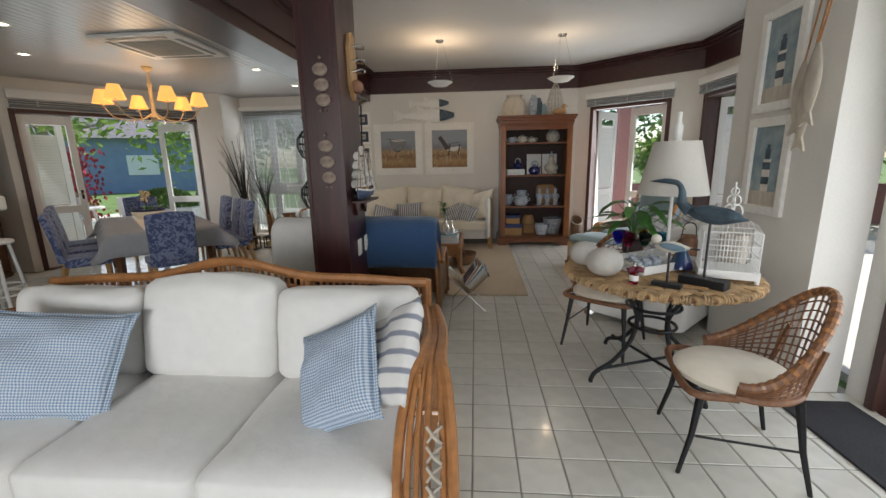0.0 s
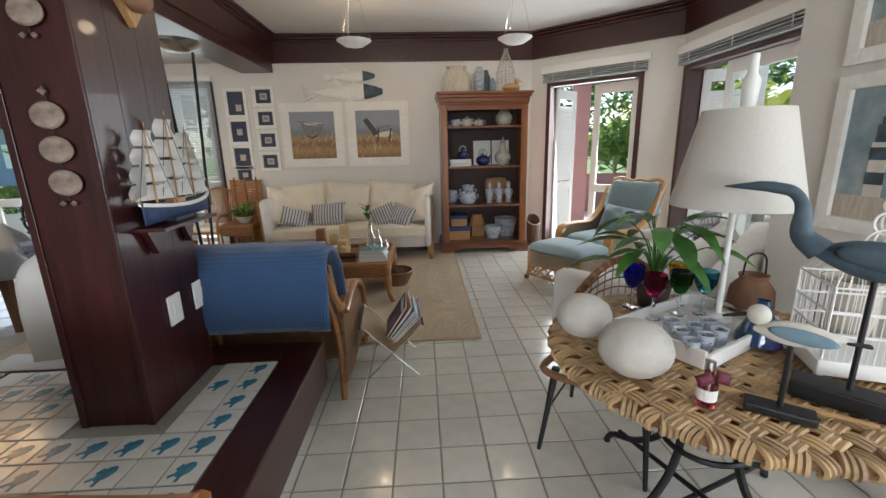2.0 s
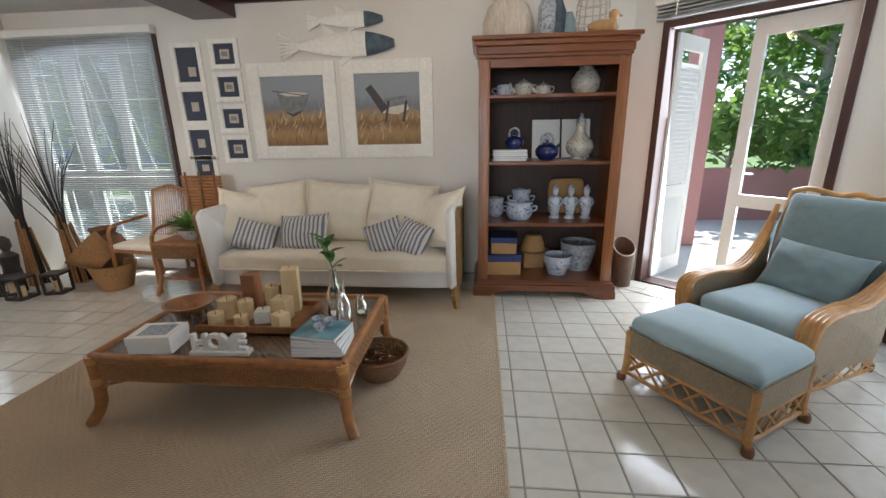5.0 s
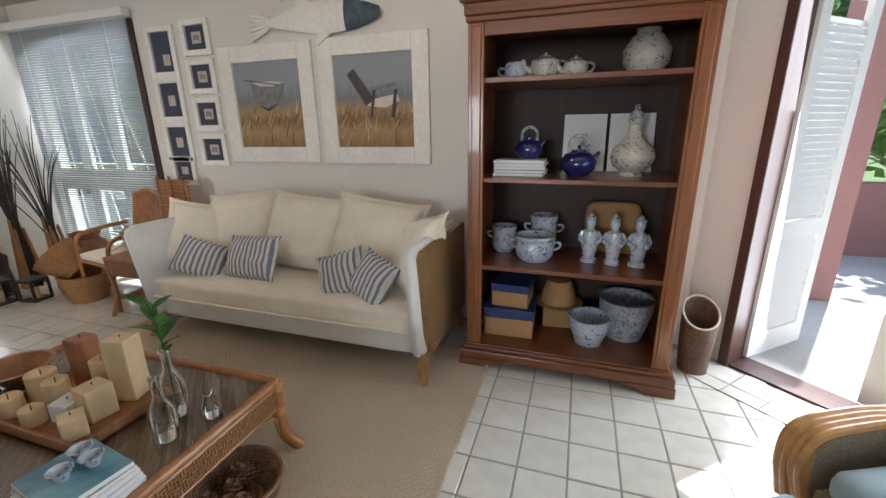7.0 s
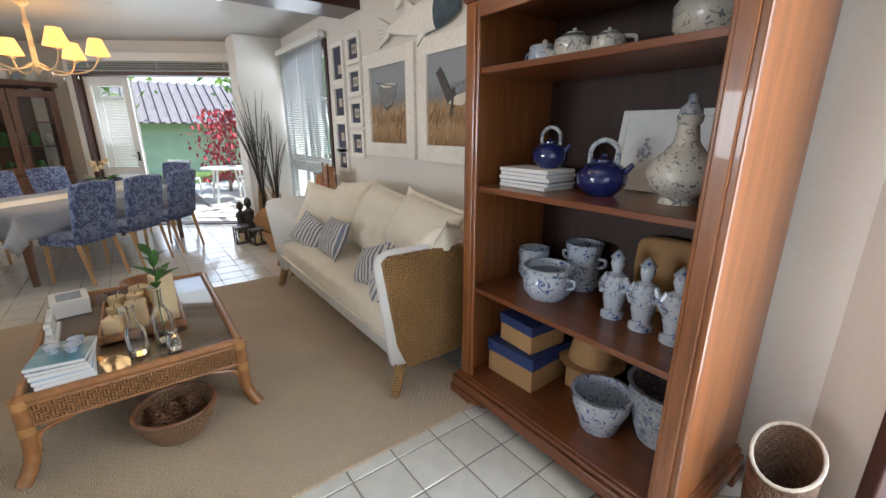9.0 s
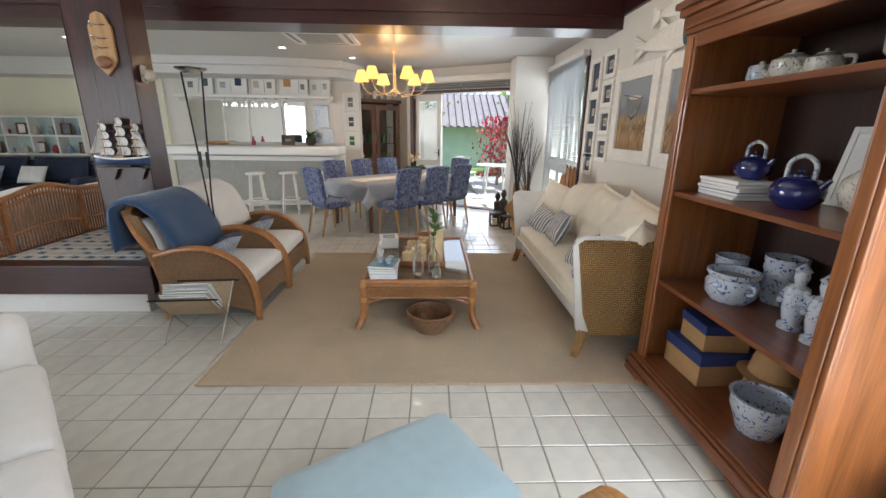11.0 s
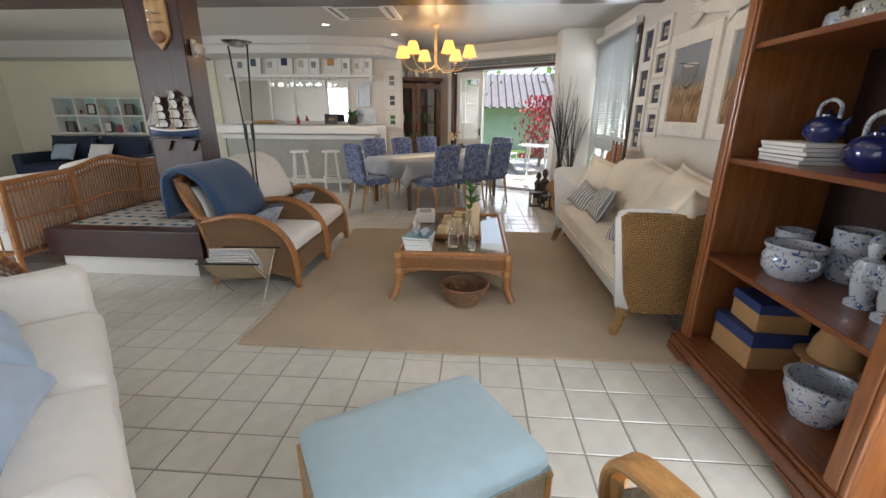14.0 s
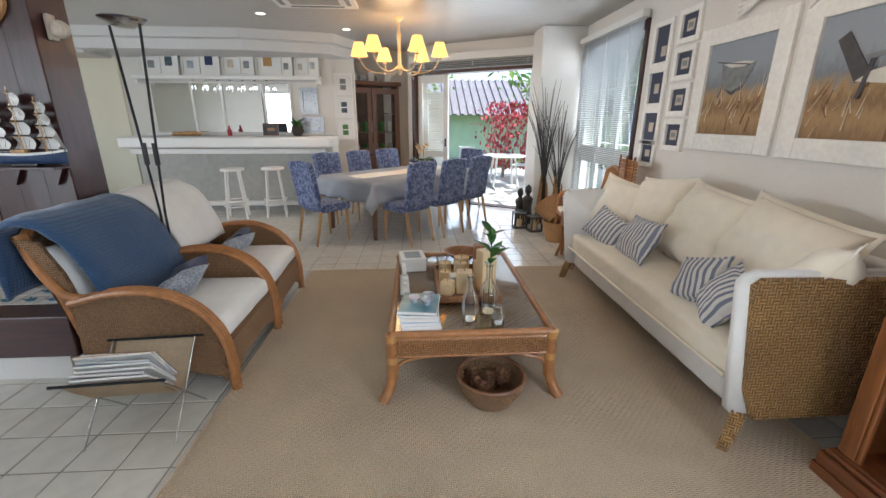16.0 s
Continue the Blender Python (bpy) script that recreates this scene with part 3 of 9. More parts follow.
for a, b in (((-2.3, 4.47), (0.585, 4.47)), ((0.585, 4.47), (0.585, 7.44))):
    tube(bm, [(a[0] + (b[0] - a[0]) * k / 12, a[1] + (b[1] - a[1]) * k / 12, 0.009) for k in range(13)], 0.012, 6, flat=0.7)
part("hem", bm, M["rug"], rug, smooth=True)

# bookcase
bk = thing("bookcase", 1.04, 7.6, 0, 0, "tall open cherry wood bookcase filled with blue china", "bookcase")
W2, Y0, Y1 = 0.60, -0.27, 0.33
for s in (-1, 1):
    part("side_panel", box(B(), (s * (W2 - 0.035), Y0, 0.14), (s * W2, Y1, 2.06), 0.004), M["cherry"], bk)
    bm = B()
    box(bm, (s * (W2 - 0.09), Y0 - 0.02, 0.14), (s * (W2 + 0.002), Y0, 2.06), 0.006)
    box(bm, (s * (W2 - 0.075), Y0 - 0.03, 0.16), (s * (W2 - 0.02), Y0 - 0.02, 2.04), 0.006)
    part("stile", bm, M["cherry"], bk)
part("back_panel", box(B(), (-W2 + 0.035, Y1 - 0.02, 0.14), (W2 - 0.035, Y1, 2.06)), M["cherry_shaded"], bk)
for z in (0.155, 0.69, 1.235, 1.785):
    part("shelf", box(B(), (-W2 + 0.036, Y0 + 0.005, z - 0.028), (W2 - 0.036, Y1 - 0.021, z), 0.004), M["cherry_h"], bk)
part("top_rail", box(B(), (-W2 + 0.09, Y0 - 0.02, 1.99), (W2 - 0.09, Y0, 2.06), 0.004), M["cherry_h"], bk)
for i, (o, z0, z1) in enumerate(((0.012, 2.06, 2.09), (0.02, 2.09, 2.15), (0.04, 2.15, 2.19), (0.06, 2.19, 2.225))):
    part("cornice_board", box(B(), (-W2 - o, Y0 - 0.02 - o, z0), (W2 + o, Y1, z1), 0.008), M["cherry_h"], bk)
for o, z0, z1 in ((0.04, 0.06, 0.12), (0.025, 0.1195, 0.145), (0.012, 0.1445, 0.158)):
    part("plinth_board", box(B(), (-W2 - o, Y0 - 0.02 - o, z0), (W2 + o, Y1, z1), 0.008), M["cherry_h"], bk)
for s in (-1, 1):
    for y in (Y0 - 0.065, Y1 - 0.1):
        bm = B()
        pts = [(s * (W2 + 0.045), 0.0), (s * (W2 + 0.045), 0.062), (s * (W2 - 0.26), 0.062), (s * (W2 - 0.22), 0.045), (s * (W2 - 0.14), 0.03), (s * (W2 - 0.11), 0.0)]
        profile(bm, pts, "y", y, y + 0.1)
        part("bracket_foot", bm, M["cherry_h"], bk)


def pot(name, x, y, z, prof, material, label, category, turn=0, inner=True, handles=0.0, group=""):
    bm = B()
    p = list(prof)
    if inner:
        p += [(r * 0.88, h) for r, h in reversed(prof[1:])] + [(0, prof[1][1] + 0.02)]
    lathe(bm, p, 28)
    if handles:
        h = max(q for _, q in prof) * 0.72
        rr = max(r for r, _ in prof)
        for s in (-1, 1):
            tube(bm, curve([(s * rr * 0.95, 0, h), (s * (rr + handles), 0, h), (s * (rr + handles), 0, h - handles), (s * rr * 0.95, 0, h - handles * 1.6)], 4), handles * 0.28, 6)
    return simple(name, bm, material, x, y, z, turn, label, category, group=group)


SH = (0.156, 0.691, 1.236, 1.786)
pot("teacup_pot", 0.66, 7.60, SH[3], [(0, 0), (0.05, 0), (0.07, 0.04), (0.065, 0.09), (0.06, 0.1)], M["delft"], "small blue and white china cup on bookcase shelf", "cup", handles=0.03)
for n, x, r in (("teapot", 0.83, 0.085), ("teapot", 1.0, 0.07)):
    tp = thing(n, x, 7.60, SH[3], 20, "white latticed china teapot with blue pattern on shelf", "teapot", "teapots on the top shelf")
    bm = lathe(B(), [(0, 0), (r * 0.7, 0), (r, r * 0.7), (r * 0.95, r * 1.2), (r * 0.5, r * 1.45), (0, r * 1.5)], 28)
    part("body", bm, M["delft_pale"], tp, smooth=True)
    part("lid", lathe(B(), [(0, r * 1.75), (r * 0.12, r * 1.7), (r * 0.1, r * 1.58), (r * 0.45, r * 1.5), (r * 0.45, r * 1.46)], 20), M["delft_pale"], tp, smooth=True)
    part("spout", tube(B(), curve([(-r * 0.9, 0, r * 0.5), (-r * 1.35, 0, r * 0.8), (-r * 1.6, 0, r * 1.3)], 5), [0.018] * 5 + [0.015] * 5 + [0.01], 8), M["delft_pale"], tp, smooth=True)
    part("handle", tube(B(), curve([(r * 0.85, 0, r * 1.2), (r * 1.45, 0, r * 1.1), (r * 1.4, 0, r * 0.6), (r * 0.9, 0, r * 0.4)], 5), 0.008, 8), M["delft_pale"], tp, smooth=True)
pot("jar", 1.37, 7.63, SH[3], [(0, 0), (0.07, 0), (0.12, 0.06), (0.125, 0.13), (0.08, 0.2), (0.06, 0.21), (0.065, 0.235)], M["delft_pale"], "round grey painted china jar on shelf", "jar")
# books, kettles, frames, flask
for k in range(5):
    c = ((0.75, 0.75, 0.73), (0.1, 0.16, 0.3), (0.8, 0.8, 0.78), (0.55, 0.6, 0.66), (0.8, 0.79, 0.75))[k]
    mm = mat("book_cover", c, 0.5, 40, 0.05, 0.05)
    bk2 = thing("book", 0.715 + 0.006 * (k % 2), 7.54, SH[2] + 0.019 * k, 3 * (k % 3 - 1), "thin white paperback lying in a stack", "book", "books on the bookcase")
    part("cover", box(B(), (-0.15, -0.1, 0.0005), (0.15, 0.1, 0.018), 0.002), mm, bk2)
    part("page_block", box(B(), (-0.147, -0.103, 0.003), (0.152, 0.098, 0.0155)), M["paper"], bk2)


def kettle(x, y, z, r):
    t = thing("kettle", x, y, z, 15, "cobalt blue glazed ceramic kettle with arched handle", "kettle", "kettles on the shelf")
    part("body", lathe(B(), [(0, 0), (r * 0.55, 0), (r * 0.95, r * 0.4), (r, r * 0.8), (r * 0.75, r * 1.2), (r * 0.4, r * 1.35), (r * 0.4, r * 1.45), (0, r * 1.5)], 28), M["cobalt"], t, smooth=True)
    part("handle", tube(B(), curve([(-r * 0.55, 0, r * 1.2), (-r * 0.5, 0, r * 1.9), (0, 0, r * 2.2), (r * 0.5, 0, r * 1.9), (r * 0.55, 0, r * 1.2)], 6), r * 0.1, 8), M["stonepot"], t, smooth=True)
    part("spout", tube(B(), [(r * 0.8, 0, r * 0.9), (r * 1.15, 0, r * 1.3)], [r * 0.16, r * 0.09], 10), M["cobalt"], t, smooth=True)
    part("knob", lathe(B(), [(0, r * 1.7), (r * 0.1, r * 1.65), (r * 0.12, r * 1.55), (r * 0.06, r * 1.49)], 12), M["cobalt"], t, smooth=True)


kettle(0.76, 7.58, SH[2] + 0.096, 0.085)
kettle(1.055, 7.57, SH[2], 0.105)
for x in (1.08, 1.36):
    t = thing("botanical_print", x, 7.84, SH[2], 0, "white framed botanical print leaning on shelf back", "picture", "prints on the shelf")
    t.matrix_world = pose(x, 7.80, SH[2] + 0.003, -10)
    bm = B()
    for a, b in (((-0.13, 0, 0), (-0.10, 0.02, 0.36)), ((0.10, 0, 0), (0.13, 0.02, 0.36)), ((-0.10, 0, 0), (0.10, 0.02, 0.03)), ((-0.10, 0, 0.33), (0.10, 0.02, 0.36))):
        box(bm, a, b, 0.003)
    part("frame", bm, M["white"], t)
    part("mount", box(B(), (-0.1, 0.008, 0.03), (0.1, 0.018, 0.33)), M["paper"], t)
    bm = B()
    rn = random.Random(3)
    for k in range(22):
        a = rn.uniform(0, 6.3)
        rr = rn.uniform(0, 0.03)
        box(bm, (-0.006, -0.002, -0.004), (0.006, 0.0, 0.012), m=pose(rr * math.cos(a), 0.007, 0.18 + 1.7 * rr * math.sin(a), 0, rn.uniform(0, 180), 0))
    part("print", bm, M["stonepot"], t)
fl = thing("flask", 1.355, 7.62, SH[2], 0, "cream painted ceramic flask with narrow neck", "flask")
part("body", lathe(B(), [(0, 0), (0.07, 0), (0.06, 0.022), (0.105, 0.055), (0.124, 0.105), (0.112, 0.155), (0.07, 0.195), (0.044, 0.23), (0.034, 0.29), (0.042, 0.3), (0.044, 0.325), (0.0, 0.33)], 32), M["delft_pale"], fl, smooth=True)
part("stopper", lathe(B(), [(0.04, 0.328), (0.036, 0.35), (0.016, 0.368), (0.014, 0.395), (0.0, 0.402)], 16), M["stonepot"], fl, smooth=True)
# second shelf up: pots, figures
pot("crock", 0.60, 7.70, SH[1], [(0, 0), (0.06, 0), (0.085, 0.04), (0.08, 0.13), (0.085, 0.16), (0.085, 0.18)], M["delft"], "blue and white stoneware pot on shelf", "pot", handles=0.025, group="crocks on the shelf")
pot("crock", 0.86, 7.79, SH[1], [(0, 0), (0.075, 0), (0.09, 0.05), (0.085, 0.19), (0.095, 0.23), (0.095, 0.25)], M["delft"], "tall blue and white stoneware pot on shelf", "pot", handles=0.03, group="crocks on the shelf")
pot("crock", 0.825, 7.55, SH[1], [(0, 0), (0.09, 0), (0.12, 0.04), (0.125, 0.1), (0.11, 0.13), (0.125, 0.15), (0.125, 0.165)], M["delft"], "wide blue and white stoneware pot with handles", "pot", handles=0.03, group="crocks on the shelf")
bag = simple("bag", slab(B(), 0.34, 0.1, 0.34, 2, 0.012, 0.01, 0.04, 8), M["kraft"], 1.3, 7.83, SH[1], 0, "brown paper bag standing at back of shelf", "bag")


def figurine(x, y, turn, k):
    bm = B()
    lathe(bm, [(0, 0), (0.05, 0), (0.05, 0.02), (0.035, 0.03), (0.048, 0.09), (0.05, 0.15), (0.042, 0.2), (0.02, 0.215), (0.022, 0.225), (0.03, 0.25), (0.026, 0.275), (0.034, 0.28), (0.018, 0.3), (0, 0.32)], 20)
    for s in (-1, 1):
        tube(bm, curve([(s * 0.04, 0, 0.195), (s * 0.06, -0.01, 0.15), (s * 0.03, -0.05, 0.13)], 4), 0.014, 8)
    simple("figurine", bm, M["delft"], x, y, SH[1], turn, "small robed blue and white porcelain figurine", "figurine", group="figurines on the shelf")


for k, x in enumerate((1.16, 1.30, 1.44)):
    figurine(x, 7.60 - 0.012 * k, 5 * k, k)


def lidbox(x, y, z, w, d, h, turn):
    t = thing("storage_box", x, y, z, turn, "tan cardboard storage box with navy lid", "box", "boxes on the bottom shelf")
    part("body", box(B(), (-w / 2, -d / 2, 0), (w / 2, d / 2, h * 0.72), 0.003), M["kraft"], t)
    part("lid", box(B(), (-w / 2 - 0.006, -d / 2 - 0.006, h * 0.66), (w / 2 + 0.006, d / 2 + 0.006, h), 0.003), M["bluebox"], t)


lidbox(0.68, 7.62, SH[0], 0.32, 0.34, 0.2, 2)
lidbox(0.69, 7.62, SH[0] + 0.2, 0.24, 0.26, 0.16, -3)
pot("planter", 1.2, 7.53, SH[0], [(0, 0), (0.085, 0), (0.1, 0.05), (0.13, 0.13), (0.13, 0.165), (0.14, 0.19)], M["delft"], "blue and white patterned ceramic planter", "planter", group="planters on the bottom shelf")
pot("planter", 1.425, 7.69, SH[0], [(0, 0), (0.11, 0), (0.13, 0.06), (0.165, 0.2), (0.165, 0.25), (0.18, 0.28)], M["stonepot"], "large grey stoneware planter on bottom shelf", "planter", group="planters on the bottom shelf")
simple("box", box(B(), (-0.1, -0.08, 0), (0.1, 0.08, 0.17), 0.004), M["kraft"], 0.99, 7.76, SH[0], 5, "plain brown cardboard box on bottom shelf", "box", smooth=False)
simple("hat", lathe(B(), [(0, 0.34), (0.08, 0.33), (0.11, 0.24), (0.12, 0.172), (0.17, 0.168), (0.0, 0.17)], 20), M["kraft"], 0.99, 7.76, SH[0] + 0.003, 0, "old brown felt hat resting on a box", "hat")
# on top
TOP = 2.226
bm = B()
lathe(bm, [(0, 0), (0.17, 0), (0.215, 0.08), (0.21, 0.16), (0.17, 0.27), (0.12, 0.32), (0.15, 0.36), (0.13, 0.36), (0.1, 0.32), (0.0, 0.3)], 20)
for v in bm.verts:
    v.co.y *= 0.55
    v.co.x *= 1 + 0.06 * math.sin(9 * math.atan2(v.co.y, v.co.x))
lan = simple("fish_basket", bm, M["driftwood"], 0.68, 7.55, TOP, 0, "fat pale woven creel basket on bookcase", "basket")
for x, r, h, mm in ((1.0, 0.075, 0.35, "stonepot"), (1.09, 0.06, 0.3, "heron"), (1.18, 0.05, 0.2, "aqua_grey")):
    pot("vase", x, 7.53, TOP, [(0, 0), (r * 0.7, 0), (r * 1.05, h * 0.3), (r, h * 0.7), (r * 0.5, h * 0.95), (r * 0.55, h)], M[mm], "narrow grey-blue ceramic vase on bookcase", "vase", group="vases on the bookcase")
cage = thing("wire_basket", 1.37, 7.55, TOP, 0, "tall conical wire and cane fish trap", "basket")
for k in range(14):
    a = 2 * math.pi * k / 14
    part("wire", tube(B(), [(r * math.cos(a), r * math.sin(a), z) for r, z in ((0.11, 0), (0.135, 0.1), (0.13, 0.25), (0.08, 0.42), (0.03, 0.52), (0.025, 0.58))], 0.004, 5), M["driftwood"], cage)
bm = B()
for r, z in ((0.112, 0.01), (0.13, 0.07), (0.135, 0.14), (0.133, 0.2), (0.125, 0.27), (0.1, 0.36), (0.06, 0.46), (0.03, 0.53)):
    tube(bm, [(r * math.cos(2 * math.pi * k / 20), r * math.sin(2 * math.pi * k / 20), z) for k in range(20)], 0.004, 5, True)
part("hoops", bm, M["driftwood"], cage)
duck = B()
bmesh.ops.create_uvsphere(duck, u_segments=16, v_segments=10, radius=1, matrix=Matrix.Diagonal((0.12, 0.07, 0.055, 1)))
bmesh.ops.create_uvsphere(duck, u_segments=12, v_segments=8, radius=0.04, matrix=Matrix.Translation((0.08, 0, 0.085)))
rod(duck, (0.07, 0, 0.03), (0.08, 0, 0.08), 0.035, 0.025, 10)
rod(duck, (0.11, 0, 0.08), (0.145, 0, 0.075), 0.012, 0.006, 8)
simple("duck_decoy", duck, M["oak"], 1.42, 7.4, TOP + 0.054, 0, "carved pale wooden duck decoy", "decoy")
# basket by the door
wb = thing("waste_basket", 1.85, 7.645, 0, 0, "narrow brown wicker bin by the door", "basket")
bm = lathe(B(), [(0, 0.012), (0.075, 0.012), (0.088, 0.2), (0.094, 0.4), (0.104, 0.4), (0.098, 0.2), (0.085, 0.0), (0, 0.0)], 28)
for v in bm.verts:  # the mouth is cut aslant
    v.co.z *= 1 + 1.8 * v.co.y * (v.co.z > 0.3)
part("body", bm, M["wicker_bin"], wb, smooth=True)
part("rim", tube(B(), [(0.1 * math.cos(2 * math.pi * k / 24), 0.1 * math.sin(2 * math.pi * k / 24), 0.402 * (1 + 0.18 * math.sin(2 * math.pi * k / 24))) for k in range(24)], 0.007, 6, True), M["driftwood"], wb, "pale bound rim", smooth=True)


# ---- ivory sofa with wicker ends ----
sf = thing("sofa", -0.86, 7.0, 0, 0, "ivory linen sofa with woven wicker ends", "sofa")
L2 = 1.12
part("base", slab(B(), 2 * L2 - 0.14, 0.78, 0.17, 1, 0.004, 0.0, 0.03, 12), M["linen"], sf, smooth="all", at=pose(0, 0.42, 0.16))
bm = slab(B(), 2 * L2 - 0.16, 0.80, 0.15, 2, 0.008, 0.02, 0.035, 14)
part("seat_cushion", bm, M["ivory"], sf, smooth="all", at=pose(0, 0.38, 0.325))
bm = B()
tube(bm, [(-L2 + 0.09, -0.03, 0.345), (0, -0.035, 0.342), (L2 - 0.09, -0.03, 0.345)], 0.012, 6, flat=0.5)
part("flange", bm, M["ivory"], sf, smooth=True)
for s in (-1, 1):
    pts = [(-0.01, 0.33), (-0.09, 0.84), (-0.05, 0.87), (0.78, 0.86), (0.8, 0.2), (0.05, 0.19)]
    part("wicker_end", profile(B(), pts, "x", s * (L2 - 0.005), s * (L2 + 0.03)), M["wicker"], sf, "brown woven wicker end panel")
    bm = profile(B(), [(-0.03, 0.18), (-0.11, 0.84), (-0.06, 0.885), (0.80, 0.875), (0.80, 0.16)], "x", s * (L2 - 0.085), s * (L2 - 0.006))
    bmesh.ops.bevel(bm, geom=bm.edges[:], offset=0.02, segments=3, affect="EDGES")
    part("arm", bm, M["linen"], sf, smooth="all")
    part("leg", tube(B(), [(s * (L2 + 0.0), -0.04, 0.0), (s * (L2 - 0.02), 0.02, 0.2)], [0.03, 0.042], 4), M["wicker"], sf)
    part("leg", tube(B(), [(s * (L2 + 0.0), 0.8, 0.0), (s * (L2 - 0.02), 0.74, 0.2)], [0.03, 0.042], 4), M["wicker"], sf)
bm = box(B(), (-L2 + 0.09, 0.74, 0.16), (L2 - 0.09, 0.86, 0.84), 0.03, 3)
part("backrest", bm, M["linen"], sf, smooth="all")


def cushion(x, y, z, w, d, h, rx, ry, rz, material, label, seed, group="", crumple=0.012, fringe=0.0):
    bm = pillow(B(), w, d, h, seed, crumple)
    if fringe:  # a loose stitched flange round the edge
        n, rim = 18, []
        for i in range(4 * n):
            side, f = divmod(i, n)
            u, v = ((-1 + 2 * f / n, -1), (1, -1 + 2 * f / n), (1 - 2 * f / n, 1), (-1, 1 - 2 * f / n))[side]
            k1 = 1 - 0.07 * (1 - abs(v) ** 4) * abs(u) ** 6
            k2 = 1 - 0.07 * (1 - abs(u) ** 4) * abs(v) ** 6
            p = Vector((u * w / 2 * k1, v * d / 2 * k2, 0))
            wav = 0.5 * fringe * noise.noise(Vector((i * 0.55, seed, 2)))
            rim.append([bm.verts.new(p * q + Vector((0, 0, dz + wav * qq))) for q, dz, qq in ((0.95, 0.004, 0), (1 + fringe / w * 2, 0.003, 1), (1 + fringe / w * 2, -0.003, 1), (0.95, -0.004, 0))])
        for i in range(4 * n):
            a, b = rim[i], rim[(i + 1) % (4 * n)]
            for q in range(3):
                bm.faces.new((a[q], b[q], b[q + 1], a[q + 1]))
    ob = part("cushion", bm, material, smooth="all")
    ob.matrix_world = pose(x, y, z, rx, ry, rz)
    return tagged(ob, label, "cushion", group)


SY = 7.0
for k, (x, w) in enumerate(((-1.55, 0.62), (-0.93, 0.68), (-0.32, 0.66))):
    cushion(x, SY + 0.55, 0.75, w, 0.58, 0.32, 66 + 3 * (k % 2), (-7, 4, 8)[k], (5, -4, 4)[k], M["ivory"], "plump ivory linen back cushion on sofa", 10 + k, "ivory back cushions", 0.022, 0.03)
cushion(-1.76, SY + 0.40, 0.71, 0.56, 0.50, 0.24, 66, 14, 38, M["ivory"], "plump ivory linen cushion leaning on sofa arm", 14, "ivory back cushions", 0.02, 0.03)
cushion(0.06, SY + 0.38, 0.71, 0.58, 0.52, 0.24, 62, -14, -48, M["ivory"], "plump ivory linen cushion leaning on sofa arm", 15, "ivory back cushions", 0.02, 0.03)
cushion(-1.60, SY + 0.18, 0.60, 0.38, 0.27, 0.13, 55, 18, 18, M["stripe"], "grey and white striped cotton cushion", 16, "striped cushions", 0.012, 0.016)
cushion(-1.17, SY + 0.22, 0.63, 0.46, 0.32, 0.14, 62, -4, -4, M["stripe"], "large grey and white striped cotton cushion", 17, "striped cushions", 0.012, 0.016)
cushion(-0.40, SY + 0.18, 0.60, 0.32, 0.28, 0.12, 58, -18, 10, M["stripe"], "small grey and white striped cushion", 18, "striped cushions", 0.012, 0.016)
cushion(-0.15, SY + 0.14, 0.60, 0.32, 0.3, 0.12, 58, 15, -25, M["stripe"], "small grey and white striped cushion", 19, "striped cushions", 0.012, 0.016)


# ---- coffee table ----
ct = thing("coffee_table", -0.885, 5.83, 0, 0, "low rattan coffee table with glass top", "table")
hx, hy = 0.675, 0.435
bm = B()
for y in (-hy, hy):
    tube(bm, [(-hx, y, 0.395), (hx, y, 0.395)], 0.022, 10)
for x in (-hx, hx):
    tube(bm, [(x, -hy, 0.395), (x, hy, 0.395)], 0.022, 10)
part("top_frame", bm, M["rattan"], ct, smooth=True)
part("woven_top", box(B(), (-hx + 0.01, -hy + 0.01, 0.37), (hx - 0.01, hy - 0.01, 0.392)), M["wicker_fine"], ct)
part("glass_top", box(B(), (-hx + 0.015, -hy + 0.015, 0.395), (hx - 0.015, hy - 0.015, 0.403)), M["glass"], ct, "clear glass plate")
for x0, y0, x1, y1 in ((-hx, -hy, hx, -hy), (-hx, hy, hx, hy), (-hx, -hy, -hx, hy), (hx, -hy, hx, hy)):
    dx, dy = (0, 0.012) if y0 == y1 else (0.012, 0)
    part("woven_apron", box(B(), (x0 - dx, y0 - dy, 0.275), (x1 + dx, y1 + dy, 0.365)), M["wicker_apron"], ct)
    bm = B()
    for z in (0.268, 0.368):
        tube(bm, [(x0, y0, z), (x1, y1, z)], 0.013, 8)
    part("apron_rail", bm, M["rattan"], ct, smooth=True)
